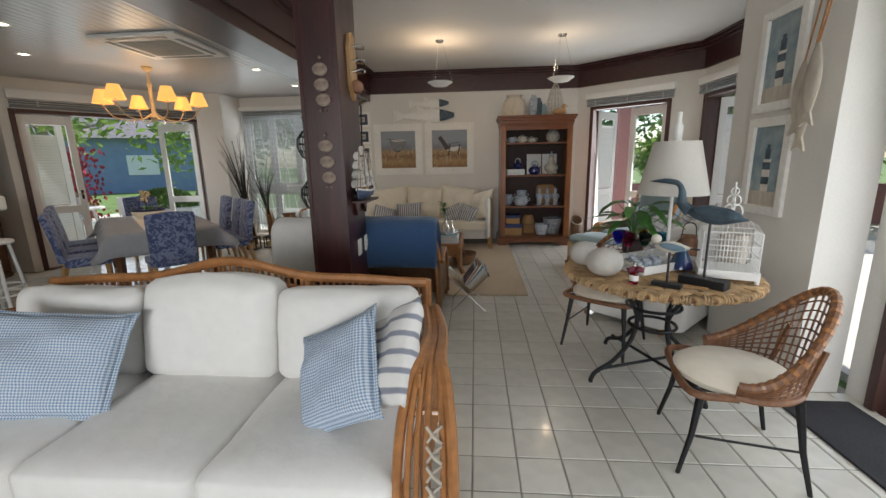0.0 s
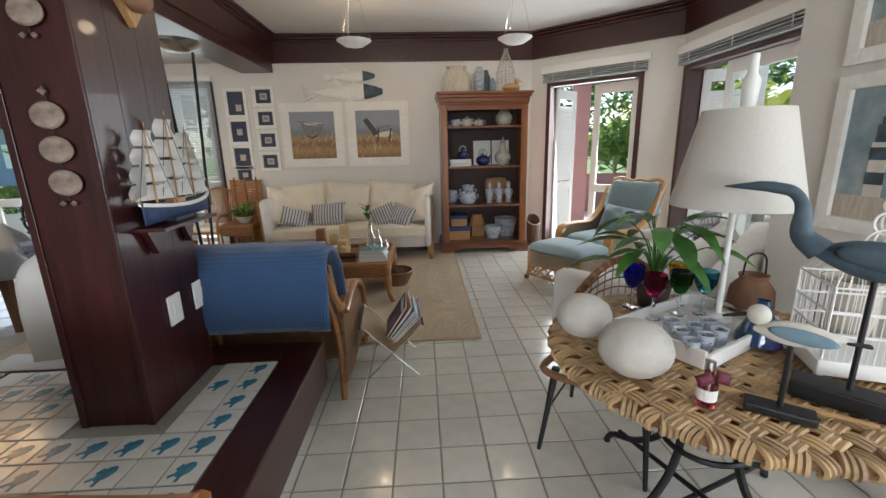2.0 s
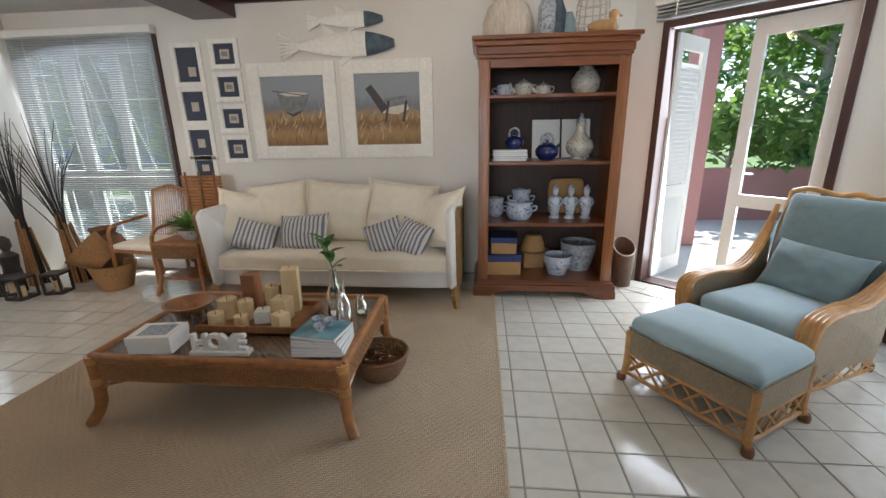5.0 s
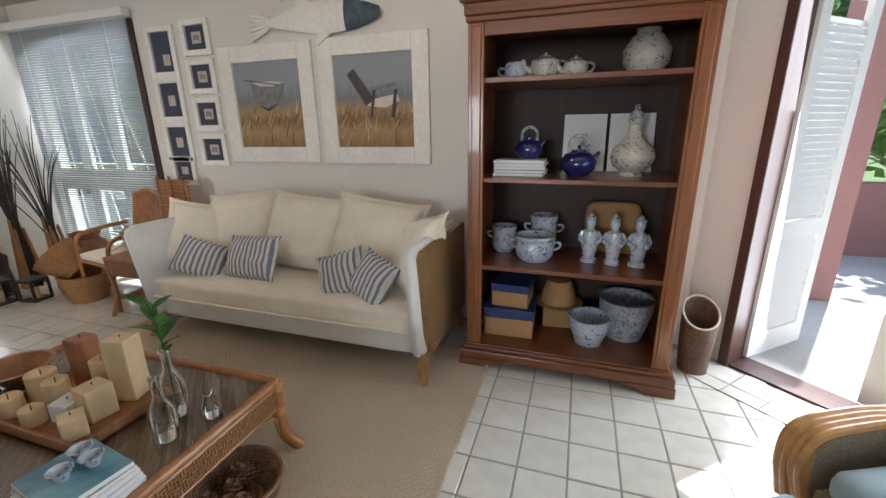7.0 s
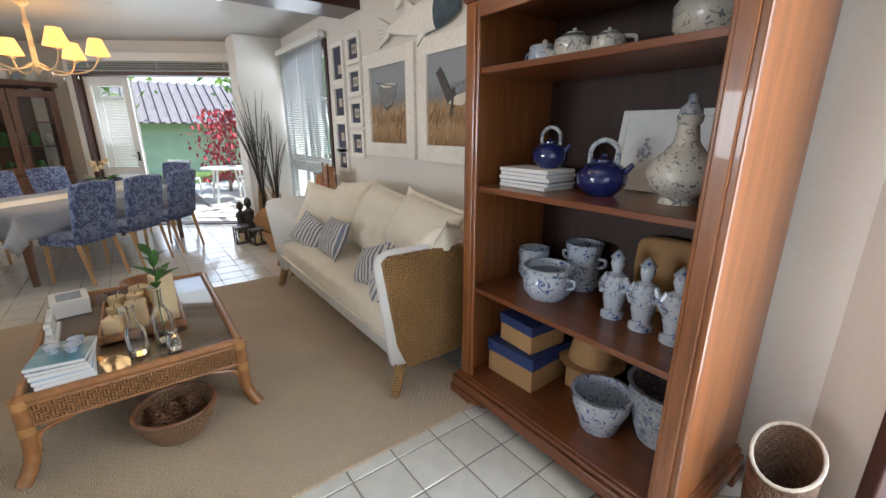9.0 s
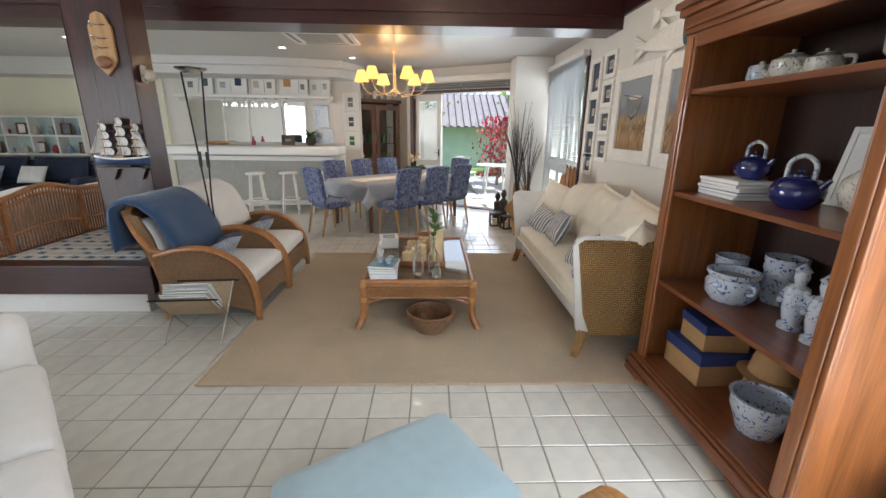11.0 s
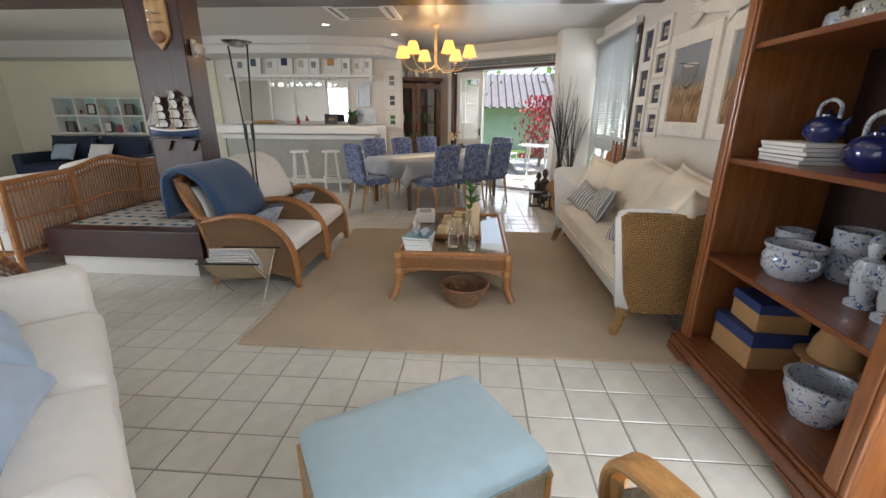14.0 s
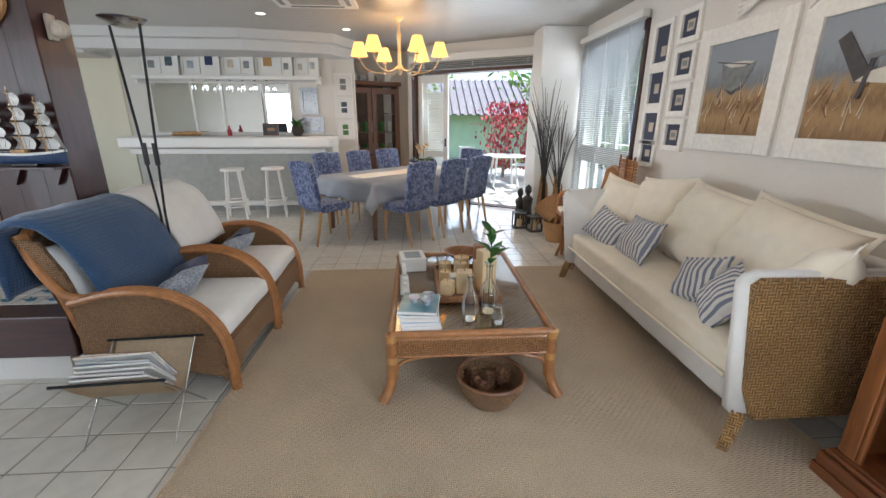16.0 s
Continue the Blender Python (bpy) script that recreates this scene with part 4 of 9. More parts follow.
for sx in (-1, 1):
    for sy in (-1, 1):
        bm = B()
        tube(bm, curve([(sx * hx, sy * hy, 0.39), (sx * hx, sy * hy, 0.22), (sx * (hx + 0.01), sy * (hy + 0.01), 0.1), (sx * (hx + 0.05), sy * (hy + 0.05), 0.014)], 5), [0.03] * 16, 10)
        part("leg", bm, M["rattan"], ct, smooth=True)
        bm = B()
        tube(bm, curve([(sx * hx, sy * (hy - 0.16), 0.26), (sx * hx, sy * (hy - 0.04), 0.22), (sx * hx, sy * (hy - 0.02), 0.12)], 5), 0.01, 6)
        tube(bm, curve([(sx * (hx - 0.16), sy * hy, 0.26), (sx * (hx - 0.04), sy * hy, 0.22), (sx * (hx - 0.02), sy * hy, 0.12)], 5), 0.01, 6)
        part("brace", bm, M["rattan"], ct, smooth=True)
        for z in (0.25, 0.38):
            part("binding", tube(B(), [(sx * hx, sy * hy, z - 0.02), (sx * hx, sy * hy, z + 0.02)], 0.033, 10), M["rattan_gold"], ct, smooth=True)
TZ = 0.404
# tray with candles
tray = thing("tray", -0.86, 5.86, TZ, 0, "dark wooden tray holding candles", "tray")
part("base", box(B(), (-0.3, -0.2, 0), (0.3, 0.2, 0.015), 0.003), M["wood_leg"], tray)
for a, b in (((-0.3, -0.2, 0.0), (0.3, -0.185, 0.05)), ((-0.3, 0.185, 0.0), (0.3, 0.2, 0.05)), ((-0.3, -0.185, 0), (-0.285, 0.185, 0.05)), ((0.285, -0.185, 0), (0.3, 0.185, 0.05))):
    part("rim", box(B(), a, b, 0.003), M["wood_leg"], tray)


def candle(x, y, r, h, square, mm, k):
    t = thing("candle", x, y, TZ + 0.016, 17 * k, ("square " if square else "round ") + ("brown" if mm == "wax_brown" else "ivory") + " pillar candle burned down on tray", "candle", "candles on the tray")
    bm = B()
    if square:
        box(bm, (-r, -r, 0), (r, r, h), 0.006)
    else:
        lathe(bm, [(0, 0), (r, 0), (r, h - 0.004), (r * 0.9, h), (r * 0.75, h - 0.01), (0, h - 0.014)], 20)
    part("wax", bm, M[mm], t, smooth=not square)
    part("wick", rod(B(), (0, 0, h - 0.02), (0.002, 0, h + 0.012), 0.002, seg=6), M["black"], t)


for k, (x, y, r, h, q, mm) in enumerate(((-0.98, 5.98, 0.045, 0.24, 1, "wax_brown"), (-0.72, 5.98, 0.05, 0.28, 1, "wax"), (-0.84, 5.96, 0.045, 0.17, 0, "wax"), (-1.08, 5.86, 0.055, 0.12, 0, "wax"), (-0.95, 5.84, 0.045, 0.12, 0, "wax"), (-0.72, 5.84, 0.05, 0.14, 1, "wax"), (-0.82, 5.80, 0.045, 0.08, 1, "frame_white"), (-0.92, 5.73, 0.04, 0.07, 0, "wax"), (-1.08, 5.74, 0.045, 0.08, 0, "wax"), (-0.68, 5.73, 0.04, 0.09, 1, "wax"))):
    candle(x, y, r, h, q, mm, k)
pot("bowl", -1.36, 5.9, TZ, [(0, 0), (0.05, 0), (0.06, 0.02), (0.14, 0.08), (0.15, 0.09)], M["wood_leg"], "brown wooden bowl on coffee table", "bowl")
pot("tealight_glass", -1.17, 5.72, TZ, [(0, 0), (0.035, 0), (0.04, 0.09), (0.042, 0.1)], M["clearglass"], "cut glass tealight holder on table", "candle holder")
wbx = thing("gift_box", -1.25, 5.5, TZ, 8, "white cardboard box with printed lid", "box")
part("body", box(B(), (-0.11, -0.09, 0), (0.11, 0.09, 0.085), 0.003), M["paper"], wbx)
part("lid", box(B(), (-0.113, -0.093, 0.06), (0.113, 0.093, 0.1), 0.003), M["paper"], wbx)
part("print", box(B(), (-0.07, -0.06, 0.1), (0.08, 0.06, 0.1015)), M["speckle"], wbx)
# letters
hm = thing("letter_ornament", -0.87, 5.45, TZ, 3, "white wooden word ornament on a base", "ornament")
part("base", box(B(), (-0.155, -0.03, 0), (0.155, 0.03, 0.025), 0.004), M["white"], hm)
for k, ch in enumerate("HOME"):
    cu = bpy.data.curves.new("letter", "FONT")
    cu.body, cu.size, cu.extrude, cu.bevel_depth, cu.offset = ch, 0.125, 0.012, 0.002, 0.003
    tmp = bpy.data.objects.new("letter", cu)
    me = bpy.data.meshes.new_from_object(tmp)
    bpy.data.objects.remove(tmp)
    me.materials.append(M["white"])
    ob = new("letter", me)
    ob.parent = hm
    ob.matrix_basis = pose(-0.15 + 0.073 * k + (0.008 if ch == "E" else 0), 0, 0.024, 90)


def book(x, y, z, w, d, h, turn, cover, label, group="books on the coffee table"):
    t = thing("book", x, y, z, turn, label, "book", group)
    part("cover", box(B(), (-w / 2, -d / 2, 0.0), (w / 2, d / 2, h), 0.002), cover, t)
    part("page_block", box(B(), (-w / 2 + 0.004, -d / 2 - 0.001, 0.003), (w / 2 + 0.001, d / 2 + 0.001, h - 0.003)), M["paper"], t)


M["mag_blue"] = mat("turquoise_printed_cover", (0.03, 0.24, 0.36), 0.3, 9, 0.4, 0.05, color2=(0.30, 0.52, 0.58))
z = TZ
for k, (h, c) in enumerate(((0.028, "paper"), (0.022, "skyblue"), (0.02, "paper"), (0.018, "stonepot"), (0.02, "mag_blue"))):
    book(-0.36, 5.55, z, 0.27 - 0.006 * k, 0.21, h, 4 - 3 * k, M[c], "large illustrated book in a stack" if k < 4 else "turquoise magazine on top of books")
    z += h + 0.0005
for k, (x, y) in enumerate(((-0.40, 5.60), (-0.33, 5.59), (-0.36, 5.52))):
    pot("cup", x, y, z, [(0, 0), (0.018, 0), (0.022, 0.01), (0.035, 0.035)], M["delft"], "tiny white and blue ceramic cup on books", "cup", group="cups on the books")


def leafmesh(bm, m, ln, w, fold=0.15, droop=0.25):
    n = 5
    rows = []
    for i in range(n + 1):
        t = i / n
        ww = w * math.sin(math.pi * min(1, t * 0.95 + 0.04)) ** 0.8
        x, z = ln * t, -droop * ln * t * t
        rows.append([bm.verts.new(m @ Vector((x, s * ww / 2, z + abs(s) * fold * ww))) for s in (-1, 0, 1)])
    for a, b in zip(rows, rows[1:]):
        for k in range(2):
            bm.faces.new((a[k], a[k + 1], b[k + 1], b[k]))


def bottle(x, y, r, h, neck, sprig):
    t = thing("glass_bottle", x, y, TZ, 0, "clear glass bottle vase" + (" with green leafy sprig" if sprig else " on coffee table"), "vase", "bottles on the coffee table")
    pr = [(0, 0.0), (r, 0.0), (r, h * 0.5), (neck, h * 0.72), (neck, h), (neck * 1.25, h), (neck * 1.2, h - 0.006), (neck * 0.85, h - 0.004), (neck * 0.85, h * 0.72), (r * 0.9, h * 0.5), (r * 0.9, 0.012), (0, 0.012)]
    part("glass", lathe(B(), pr, 24), M["clearglass"], t, smooth=True)
    if sprig:
        st = curve([(0, 0, 0.02), (0.005, 0.0, h * 0.8), (-0.02, 0.01, h * 1.3), (-0.03, 0.0, h * 1.65)], 5)
        part("stem", tube(B(), st, 0.0035, 5), M["leaf"], t)
        rn = random.Random(5)
        for k in range(11):
            p = st[7 + (k % 8)]
            bm = B()
            leafmesh(bm, Matrix.Translation(p) @ Matrix.Rotation(k * 2.3, 4, "Z") @ Matrix.Rotation(-0.5 - 0.5 * rn.random(), 4, "Y"), rn.uniform(0.08, 0.13), 0.05)
            part("leaf", bm, M["leaf"], t, smooth="all")


bottle(-0.34, 5.83, 0.045, 0.27, 0.016, False)
bottle(-0.43, 5.95, 0.05, 0.30, 0.018, True)
bottle(-0.28, 5.98, 0.035, 0.12, 0.02, False)
pc = thing("basket_bowl", -0.17, 5.93, 0.013, 0, "round brown basket of pine cones under table", "basket")
part("basket", lathe(B(), [(0, 0), (0.12, 0), (0.17, 0.08), (0.188, 0.15), (0.174, 0.152), (0.155, 0.09), (0.11, 0.02), (0, 0.02)], 28), M["wicker_fine"], pc, smooth=True)
part("rim", tube(B(), [(0.181 * math.cos(2 * math.pi * k / 28), 0.181 * math.sin(2 * math.pi * k / 28), 0.152) for k in range(28)], 0.011, 6, True), M["rattan_brown"], pc, smooth=True)
rn = random.Random(8)
for k in range(7):
    bm = B()
    c = Vector((rn.uniform(-0.09, 0.09), rn.uniform(-0.09, 0.09), 0.1 + 0.02 * rn.random()))
    for j in range(40):
        f = j / 40
        a = j * 2.4
        r = 0.035 * math.sin(math.pi * (0.15 + 0.8 * f))
        box(bm, (0, -0.009, -0.002), (0.016, 0.009, 0.002), m=Matrix.Translation(c + Vector((r * math.cos(a) * 0.6, r * math.sin(a) * 0.6, (f - 0.5) * 0.08))) @ Matrix.Rotation(a, 4, "Z") @ Matrix.Rotation(-0.6, 4, "Y"))
    part("pine_cone", bm, M["rattan_brown"], pc)

# ---- column on its plinth ----
bm = B()
box(bm, (-2.05, 2.18, 0), (-0.52, 3.48, 0.2))
box(bm, (-1.99, 2.18, 0.2), (-0.58, 3.4, 0.415))
tagged(part("column_base", bm, M["plaster"]), "whitewashed low masonry hearth base", "plinth", kind="structure")
hearth = thing("hearth_bench", 0, 0, 0, 0, "dark mahogany bench round a tiled hearth top", "bench")
X0, X1, Yb0, Yb1 = -2.1, -0.42, 2.16, 3.62
ZT = 0.45
for n, a, b in (("bench_board", (-0.60, Yb0, 0.2), (X1, Yb1, ZT)), ("bench_board", (X0, 3.42, 0.2), (-0.605, Yb1, ZT)), ("bench_board", (X0, Yb0, 0.2), (-1.92, 3.415, ZT)), ("bench_board", (-1.915, Yb0, 0.2), (-0.605, 2.21, ZT))):
    part(n, box(B(), a, b, 0.008), M["mahogany_h"], hearth)
fish_m = mat("blue_fish_glaze", (0.06, 0.20, 0.28), 0.2, 30, 0.4, 0.05)
tile2 = mat("white_hearth_tile", (0.66, 0.64, 0.58), 0.2, 20, 0.06, 0.1, per_object=0.4, coat=0.3)
pitch = 0.1315
tm = part("hearth_tile", box(B(), (-pitch / 2 + 0.003, -pitch / 2 + 0.003, -0.008), (pitch / 2 - 0.003, pitch / 2 - 0.003, 0.0), 0.002, 1), tile2, hearth)
tm.matrix_basis = pose(-0.606 - pitch / 2, 2.214 + 0.06, 0.446)
fb = B()
lathe(fb, [(0, 0.0005), (0.03, 0.0005), (0.028, 0.0012), (0, 0.0014)], 14)
for v in fb.verts:
    v.co.x *= 1.25
    v.co.y *= 0.8
for s in (-1, 1):
    box(fb, (-0.056, -0.006, 0.0003), (-0.03, 0.006, 0.0011), m=pose(0, 0, 0, 0, 0, s * 22))
box(fb, (-0.016, 0.018, 0.0003), (0.012, 0.032, 0.0011))
fm = part("fish", fb, fish_m, hearth)
fm.matrix_basis = pose(-0.606 - pitch / 2, 2.214 + 0.06, 0.4465, 0, 0, 60)
for i in range(10):
    for j in range(9):
        if (i, j) == (0, 0):
            continue
        x, y = -0.606 - (i + 0.5) * pitch, 2.214 + (j + 0.5) * 0.1335
        if -1.24 < x < -0.9 and 2.93 < y < 3.45:
            continue
        shared("hearth_tile", tm.data, hearth, pose(x, y, 0.446))
        if i % 2 == 0 or j % 3 == 1:
            shared("fish", fm.data, hearth, pose(x, y, 0.4465, 0, 0, 60))
bm = B()
box(bm, (-1.915, 2.212, 0.40), (-0.607, 3.415, 0.436))
part("grout_bed", bm, M["grout"], hearth)
col = thing("column", -1.075, 3.19, 0, 0, "square dark mahogany clad column", "column", kind="structure")
bm = B()
box(bm, (-0.14, -0.24, 0.437), (0.14, 0.24, 3.099), 0.006)
part("shaft", bm, M["mahogany"], col)
for y in (-0.08, 0.08):
    part("joint", box(B(), (0.14, y - 0.002, 0.44), (0.1405, y + 0.002, 3.09)), M["black"], col)
for s in (-1, 1):
    part("edge_strip", box(B(), (s * 0.115, -0.248, 0.44), (s * 0.142, -0.2405, 3.09), 0.002), M["mahogany"], col)
# switch plates
for y in (3.19, 3.385):
    t = thing("switch_plate", -0.934, y, 0.835, 0, "white plastic switch plate on the column", "switch", "switch plates")
    part("plate", box(B(), (0.0005, -0.045, -0.065), (0.010, 0.045, 0.065), 0.004), M["white"], t)
    part("rocker", box(B(), (0.0102, -0.018, -0.03), (0.014, 0.018, 0.03), 0.002), M["white"], t)
# stone pendants
M["shell"] = mat("painted_stone", (0.20, 0.13, 0.10), 0.7, 25, 0.45, 0.4, color2=(0.38, 0.30, 0.24))
for zs in ((2.13, 2.03, 1.93), (1.62, 1.51, 1.40)):
    t = thing("stone_charm", -1.055, 2.941, 0, 0, "string of painted stone discs hanging on column", "wall ornament", "stone charms")
    for k, zz in enumerate(zs):
        bm = lathe(B(), [(0, 0), (0.05, 0), (0.052, 0.008), (0.045, 0.016), (0, 0.018)], 18)
        ob = part("stone_disc", bm, M["shell"], t, smooth=True)
        ob.matrix_basis = pose(0.004 * (k - 1), 0, zz, 90) @ Matrix.Diagonal((1.05, 0.85, 1, 1))
    part("cord", rod(B(), (0, -0.004, zs[0] + 0.1), (0, -0.004, zs[2] - 0.06), 0.003, seg=5), M["black"], t)
    for s in (-0.018, 0.018):
        part("bead", lathe(B(), [(0, -0.01), (0.011, 0), (0, 0.01)], 8, (s, -0.008, zs[2] - 0.07)), M["shell"], t)
    part("bead", lathe(B(), [(0, -0.014), (0.014, 0), (0, 0.014)], 8, (0, -0.008, zs[0] + 0.075)), M["shell"], t)
# wire fish baskets on the far face of the column
for z in (1.14, 1.51):
    t = thing("wire_fish_basket", -1.217, 3.08, z, 0, "black wire fish-shaped basket hung on column", "wall ornament", "wire fish baskets")
    for k in range(7):
        a = math.pi * (0.5 + k / 6)
        part("wire", tube(B(), [(r * math.cos(a), r * math.sin(a), h) for r, h in ((0.02, 0.0), (0.075, 0.04), (0.105, 0.11), (0.1, 0.17), (0.06, 0.225), (0.015, 0.25))], 0.004, 5), M["black"], t)
    for r, h in ((0.06, 0.03), (0.098, 0.08), (0.107, 0.13), (0.092, 0.185)):
        part("hoop", tube(B(), [(r * math.cos(math.pi * (0.5 + k / 10)), r * math.sin(math.pi * (0.5 + k / 10)), h) for k in range(11)], 0.004, 5), M["black"], t)
    part("tail", profile(B(), [(-0.015, 0.24), (0.015, 0.24), (0.085, 0.325), (0.0, 0.29), (-0.085, 0.325)], "x", -0.03, -0.018), M["black"], t)
    part("back_plate", box(B(), (-0.006, -0.012, 0.0), (0.0, 0.012, 0.27)), M["black"], t)
# model ship on bracket shelf
M["sail"] = mat("sail_cloth", (0.66, 0.64, 0.61), 0.9, 30, 0.06, 0.3)
M["hull_blue"] = mat("blue_hull_paint", (0.025, 0.05, 0.12), 0.5, 30, 0.3, 0.1)
sb = thing("wall_bracket", -0.934, 3.24, 1.20, 0, "small dark wood bracket shelf on column", "shelf")
part("board", box(B(), (0, -0.2, 0), (0.12, 0.2, 0.016), 0.003), M["mahogany_h"], sb)
for y in (-0.12, 0.12):
    part("bracket", profile(B(), [(-0.05, -0.001), (0.05, -0.001), (0.0, -0.1)], "x", 0.003, 0.03), M["mahogany"], sb, at=pose(0, y, 0))
shp = thing("model_ship", -0.87, 3.25, 1.217, 90, "model sailing ship with white sails on bracket", "model ship")
bm = B()
secs = []
for i in range(13):
    u = -1 + 2 * i / 12
    w = 0.042 * (1 - abs(u) ** 2.4) + 0.004
    sheer = 0.075 + 0.02 * u * u
    secs.append([bm.verts.new((u * 0.23, s * w * f, z)) for s, f, z in ((-1, 1, sheer), (-1, 0.95, 0.045), (-1, 0.5, 0.018), (1, 0.02, 0.012), (1, 0.5, 0.018), (1, 0.95, 0.045), (1, 1, sheer))])
for a, b in zip(secs, secs[1:]):
    for k in range(6):
        bm.faces.new((a[k], b[k], b[k + 1], a[k + 1]))
    bm.faces.new((a[6], b[6], b[0], a[0]))
bm.faces.new(secs[0][::-1])
bm.faces.new(secs[-1])
bmesh.ops.recalc_face_normals(bm, faces=bm.faces)
part("hull", bm, M["hull_blue"], shp, smooth=True)
bm = B()
for s in (-1, 1):
    tube(bm, [(u * 0.23, s * (0.042 * (1 - abs(u) ** 2.4) + 0.006), 0.07 + 0.02 * u * u) for u in [-1 + 2 * i / 12 for i in range(13)]], 0.008, 6)
part("bulwark", bm, M["white"], shp, "white painted bulwark")
part("deck_house", box(B(), (-0.06, -0.02, 0.07), (0.02, 0.02, 0.095), 0.003), M["oak"], shp)
for x in (-0.14, 0.0, 0.13):
    part("mast", rod(B(), (x, 0, 0.06), (x, 0, 0.44 if x == 0 else 0.39), 0.005, 0.002, 6), M["oak"], shp)
    top = 0.42 if x == 0 else 0.37
    for k in range(4):
        z0, z1, w0, w1 = 0.1 + k * (top - 0.1) / 4, 0.1 + (k + 0.86) * (top - 0.1) / 4, 0.085 - 0.014 * k, 0.075 - 0.014 * k
        bm = B()
        g = [[bm.verts.new((x + 0.012 + 0.018 * math.sin(math.pi * j / 4) - 0.004, (-1 + 2 * i / 4) * (w0 + (w1 - w0) * j / 4) * 1.05, z0 + (z1 - z0) * j / 4)) for j in range(5)] for i in range(5)]
        for i in range(4):
            for j in range(4):
                bm.faces.new((g[i][j], g[i + 1][j], g[i + 1][j + 1], g[i][j + 1]))
        ob = part("sail", bm, M["sail"], shp, smooth="all")
        ob.matrix_basis = pose(x, 0, 0, 0, 0, 68) @ pose(-x, 0, 0)
        part("yard", rod(B(), (x - 0.02 * w1 * 10, -w1 * 0.35, z1), (x + 0.02 * w1 * 10, w1 * 0.35, z1), 0.0025, seg=5), M["oak"], shp)
for x0, z0, x1, z1, d in ((-0.27, 0.11, -0.15, 0.33, 0), (0.15, 0.36, 0.24, 0.1, 1)):
    bm = B()
    vs = [bm.verts.new(p) for p in ((x0, 0, z0), (x1, 0.0, z1), ((x0 + x1) / 2 + (0.05 if not d else -0.03), 0.02, 0.12))]
    bm.faces.new(vs)
    bmesh.ops.solidify(bm, geom=bm.faces[:], thickness=0.002)
    part("jib", bm, M["sail"], shp)
part("bowsprit", rod(B(), (-0.2, 0, 0.085), (-0.3, 0, 0.12), 0.004, 0.002, 6), M["oak"], shp)
bm = B()
for x, z in ((-0.14, 0.38), (0, 0.43), (0.13, 0.38)):
    for s in (-1, 1):
        rod(bm, (x, 0, z), (x + 0.06, s * 0.04, 0.08), 0.0012, seg=4)
        rod(bm, (x, 0, z), (x - 0.1, 0, 0.09), 0.0012, seg=4)
part("rigging", bm, M["black"], shp)
part("stand", box(B(), (-0.07, -0.02, 0.0), (0.07, 0.02, 0.02), 0.003), M["black"], shp)
# carved plaque with half model
pq = thing("wall_plaque", -0.934, 3.24, 2.2, 0, "honey wood wall plaque with carved half model", "wall ornament")
bm = profile(B(), [(-0.07, -0.16), (0, -0.24), (0.07, -0.16), (0.09, -0.12), (0.09, 0.13), (0.07, 0.16), (0.05, 0.22), (0, 0.24), (-0.05, 0.22), (-0.07, 0.16), (-0.09, 0.13), (-0.09, -0.12)], "x", 0.0, 0.025)
part("board", bm, M["oak"], pq)
bm = B()
bmesh.ops.create_uvsphere(bm, u_segments=14, v_segments=8, radius=1, matrix=Matrix.Translation((0.045, 0, -0.14)) @ Matrix.Diagonal((0.05, 0.06, 0.05, 1)))
part("carved_hull", bm, M["terracotta"], pq, smooth="all")
for k, zz in enumerate((-0.04, 0.03, 0.13)):
    bm = B()
    tube(bm, curve([(0.03, -0.05, zz), (0.1, -0.02, zz + 0.02), (0.1, 0.03, zz), (0.03, 0.05, zz + 0.01)], 4), 0.006, 6)
    part("fitting", bm, M["chrome"], pq, smooth=True)
rf = thing("figurehead", -1.075, 3.431, 1.98, 0, "small white sailor head mounted on column", "wall ornament")
bm = B()
bmesh.ops.create_uvsphere(bm, u_segments=12, v_segments=8, radius=0.05, matrix=Matrix.Translation((0.03, 0.06, 0)))
box(bm, (0, 0, -0.06), (0.06, 0.03, 0.08), 0.01)
part("carving", bm, M["driftwood"], rf, smooth=True)

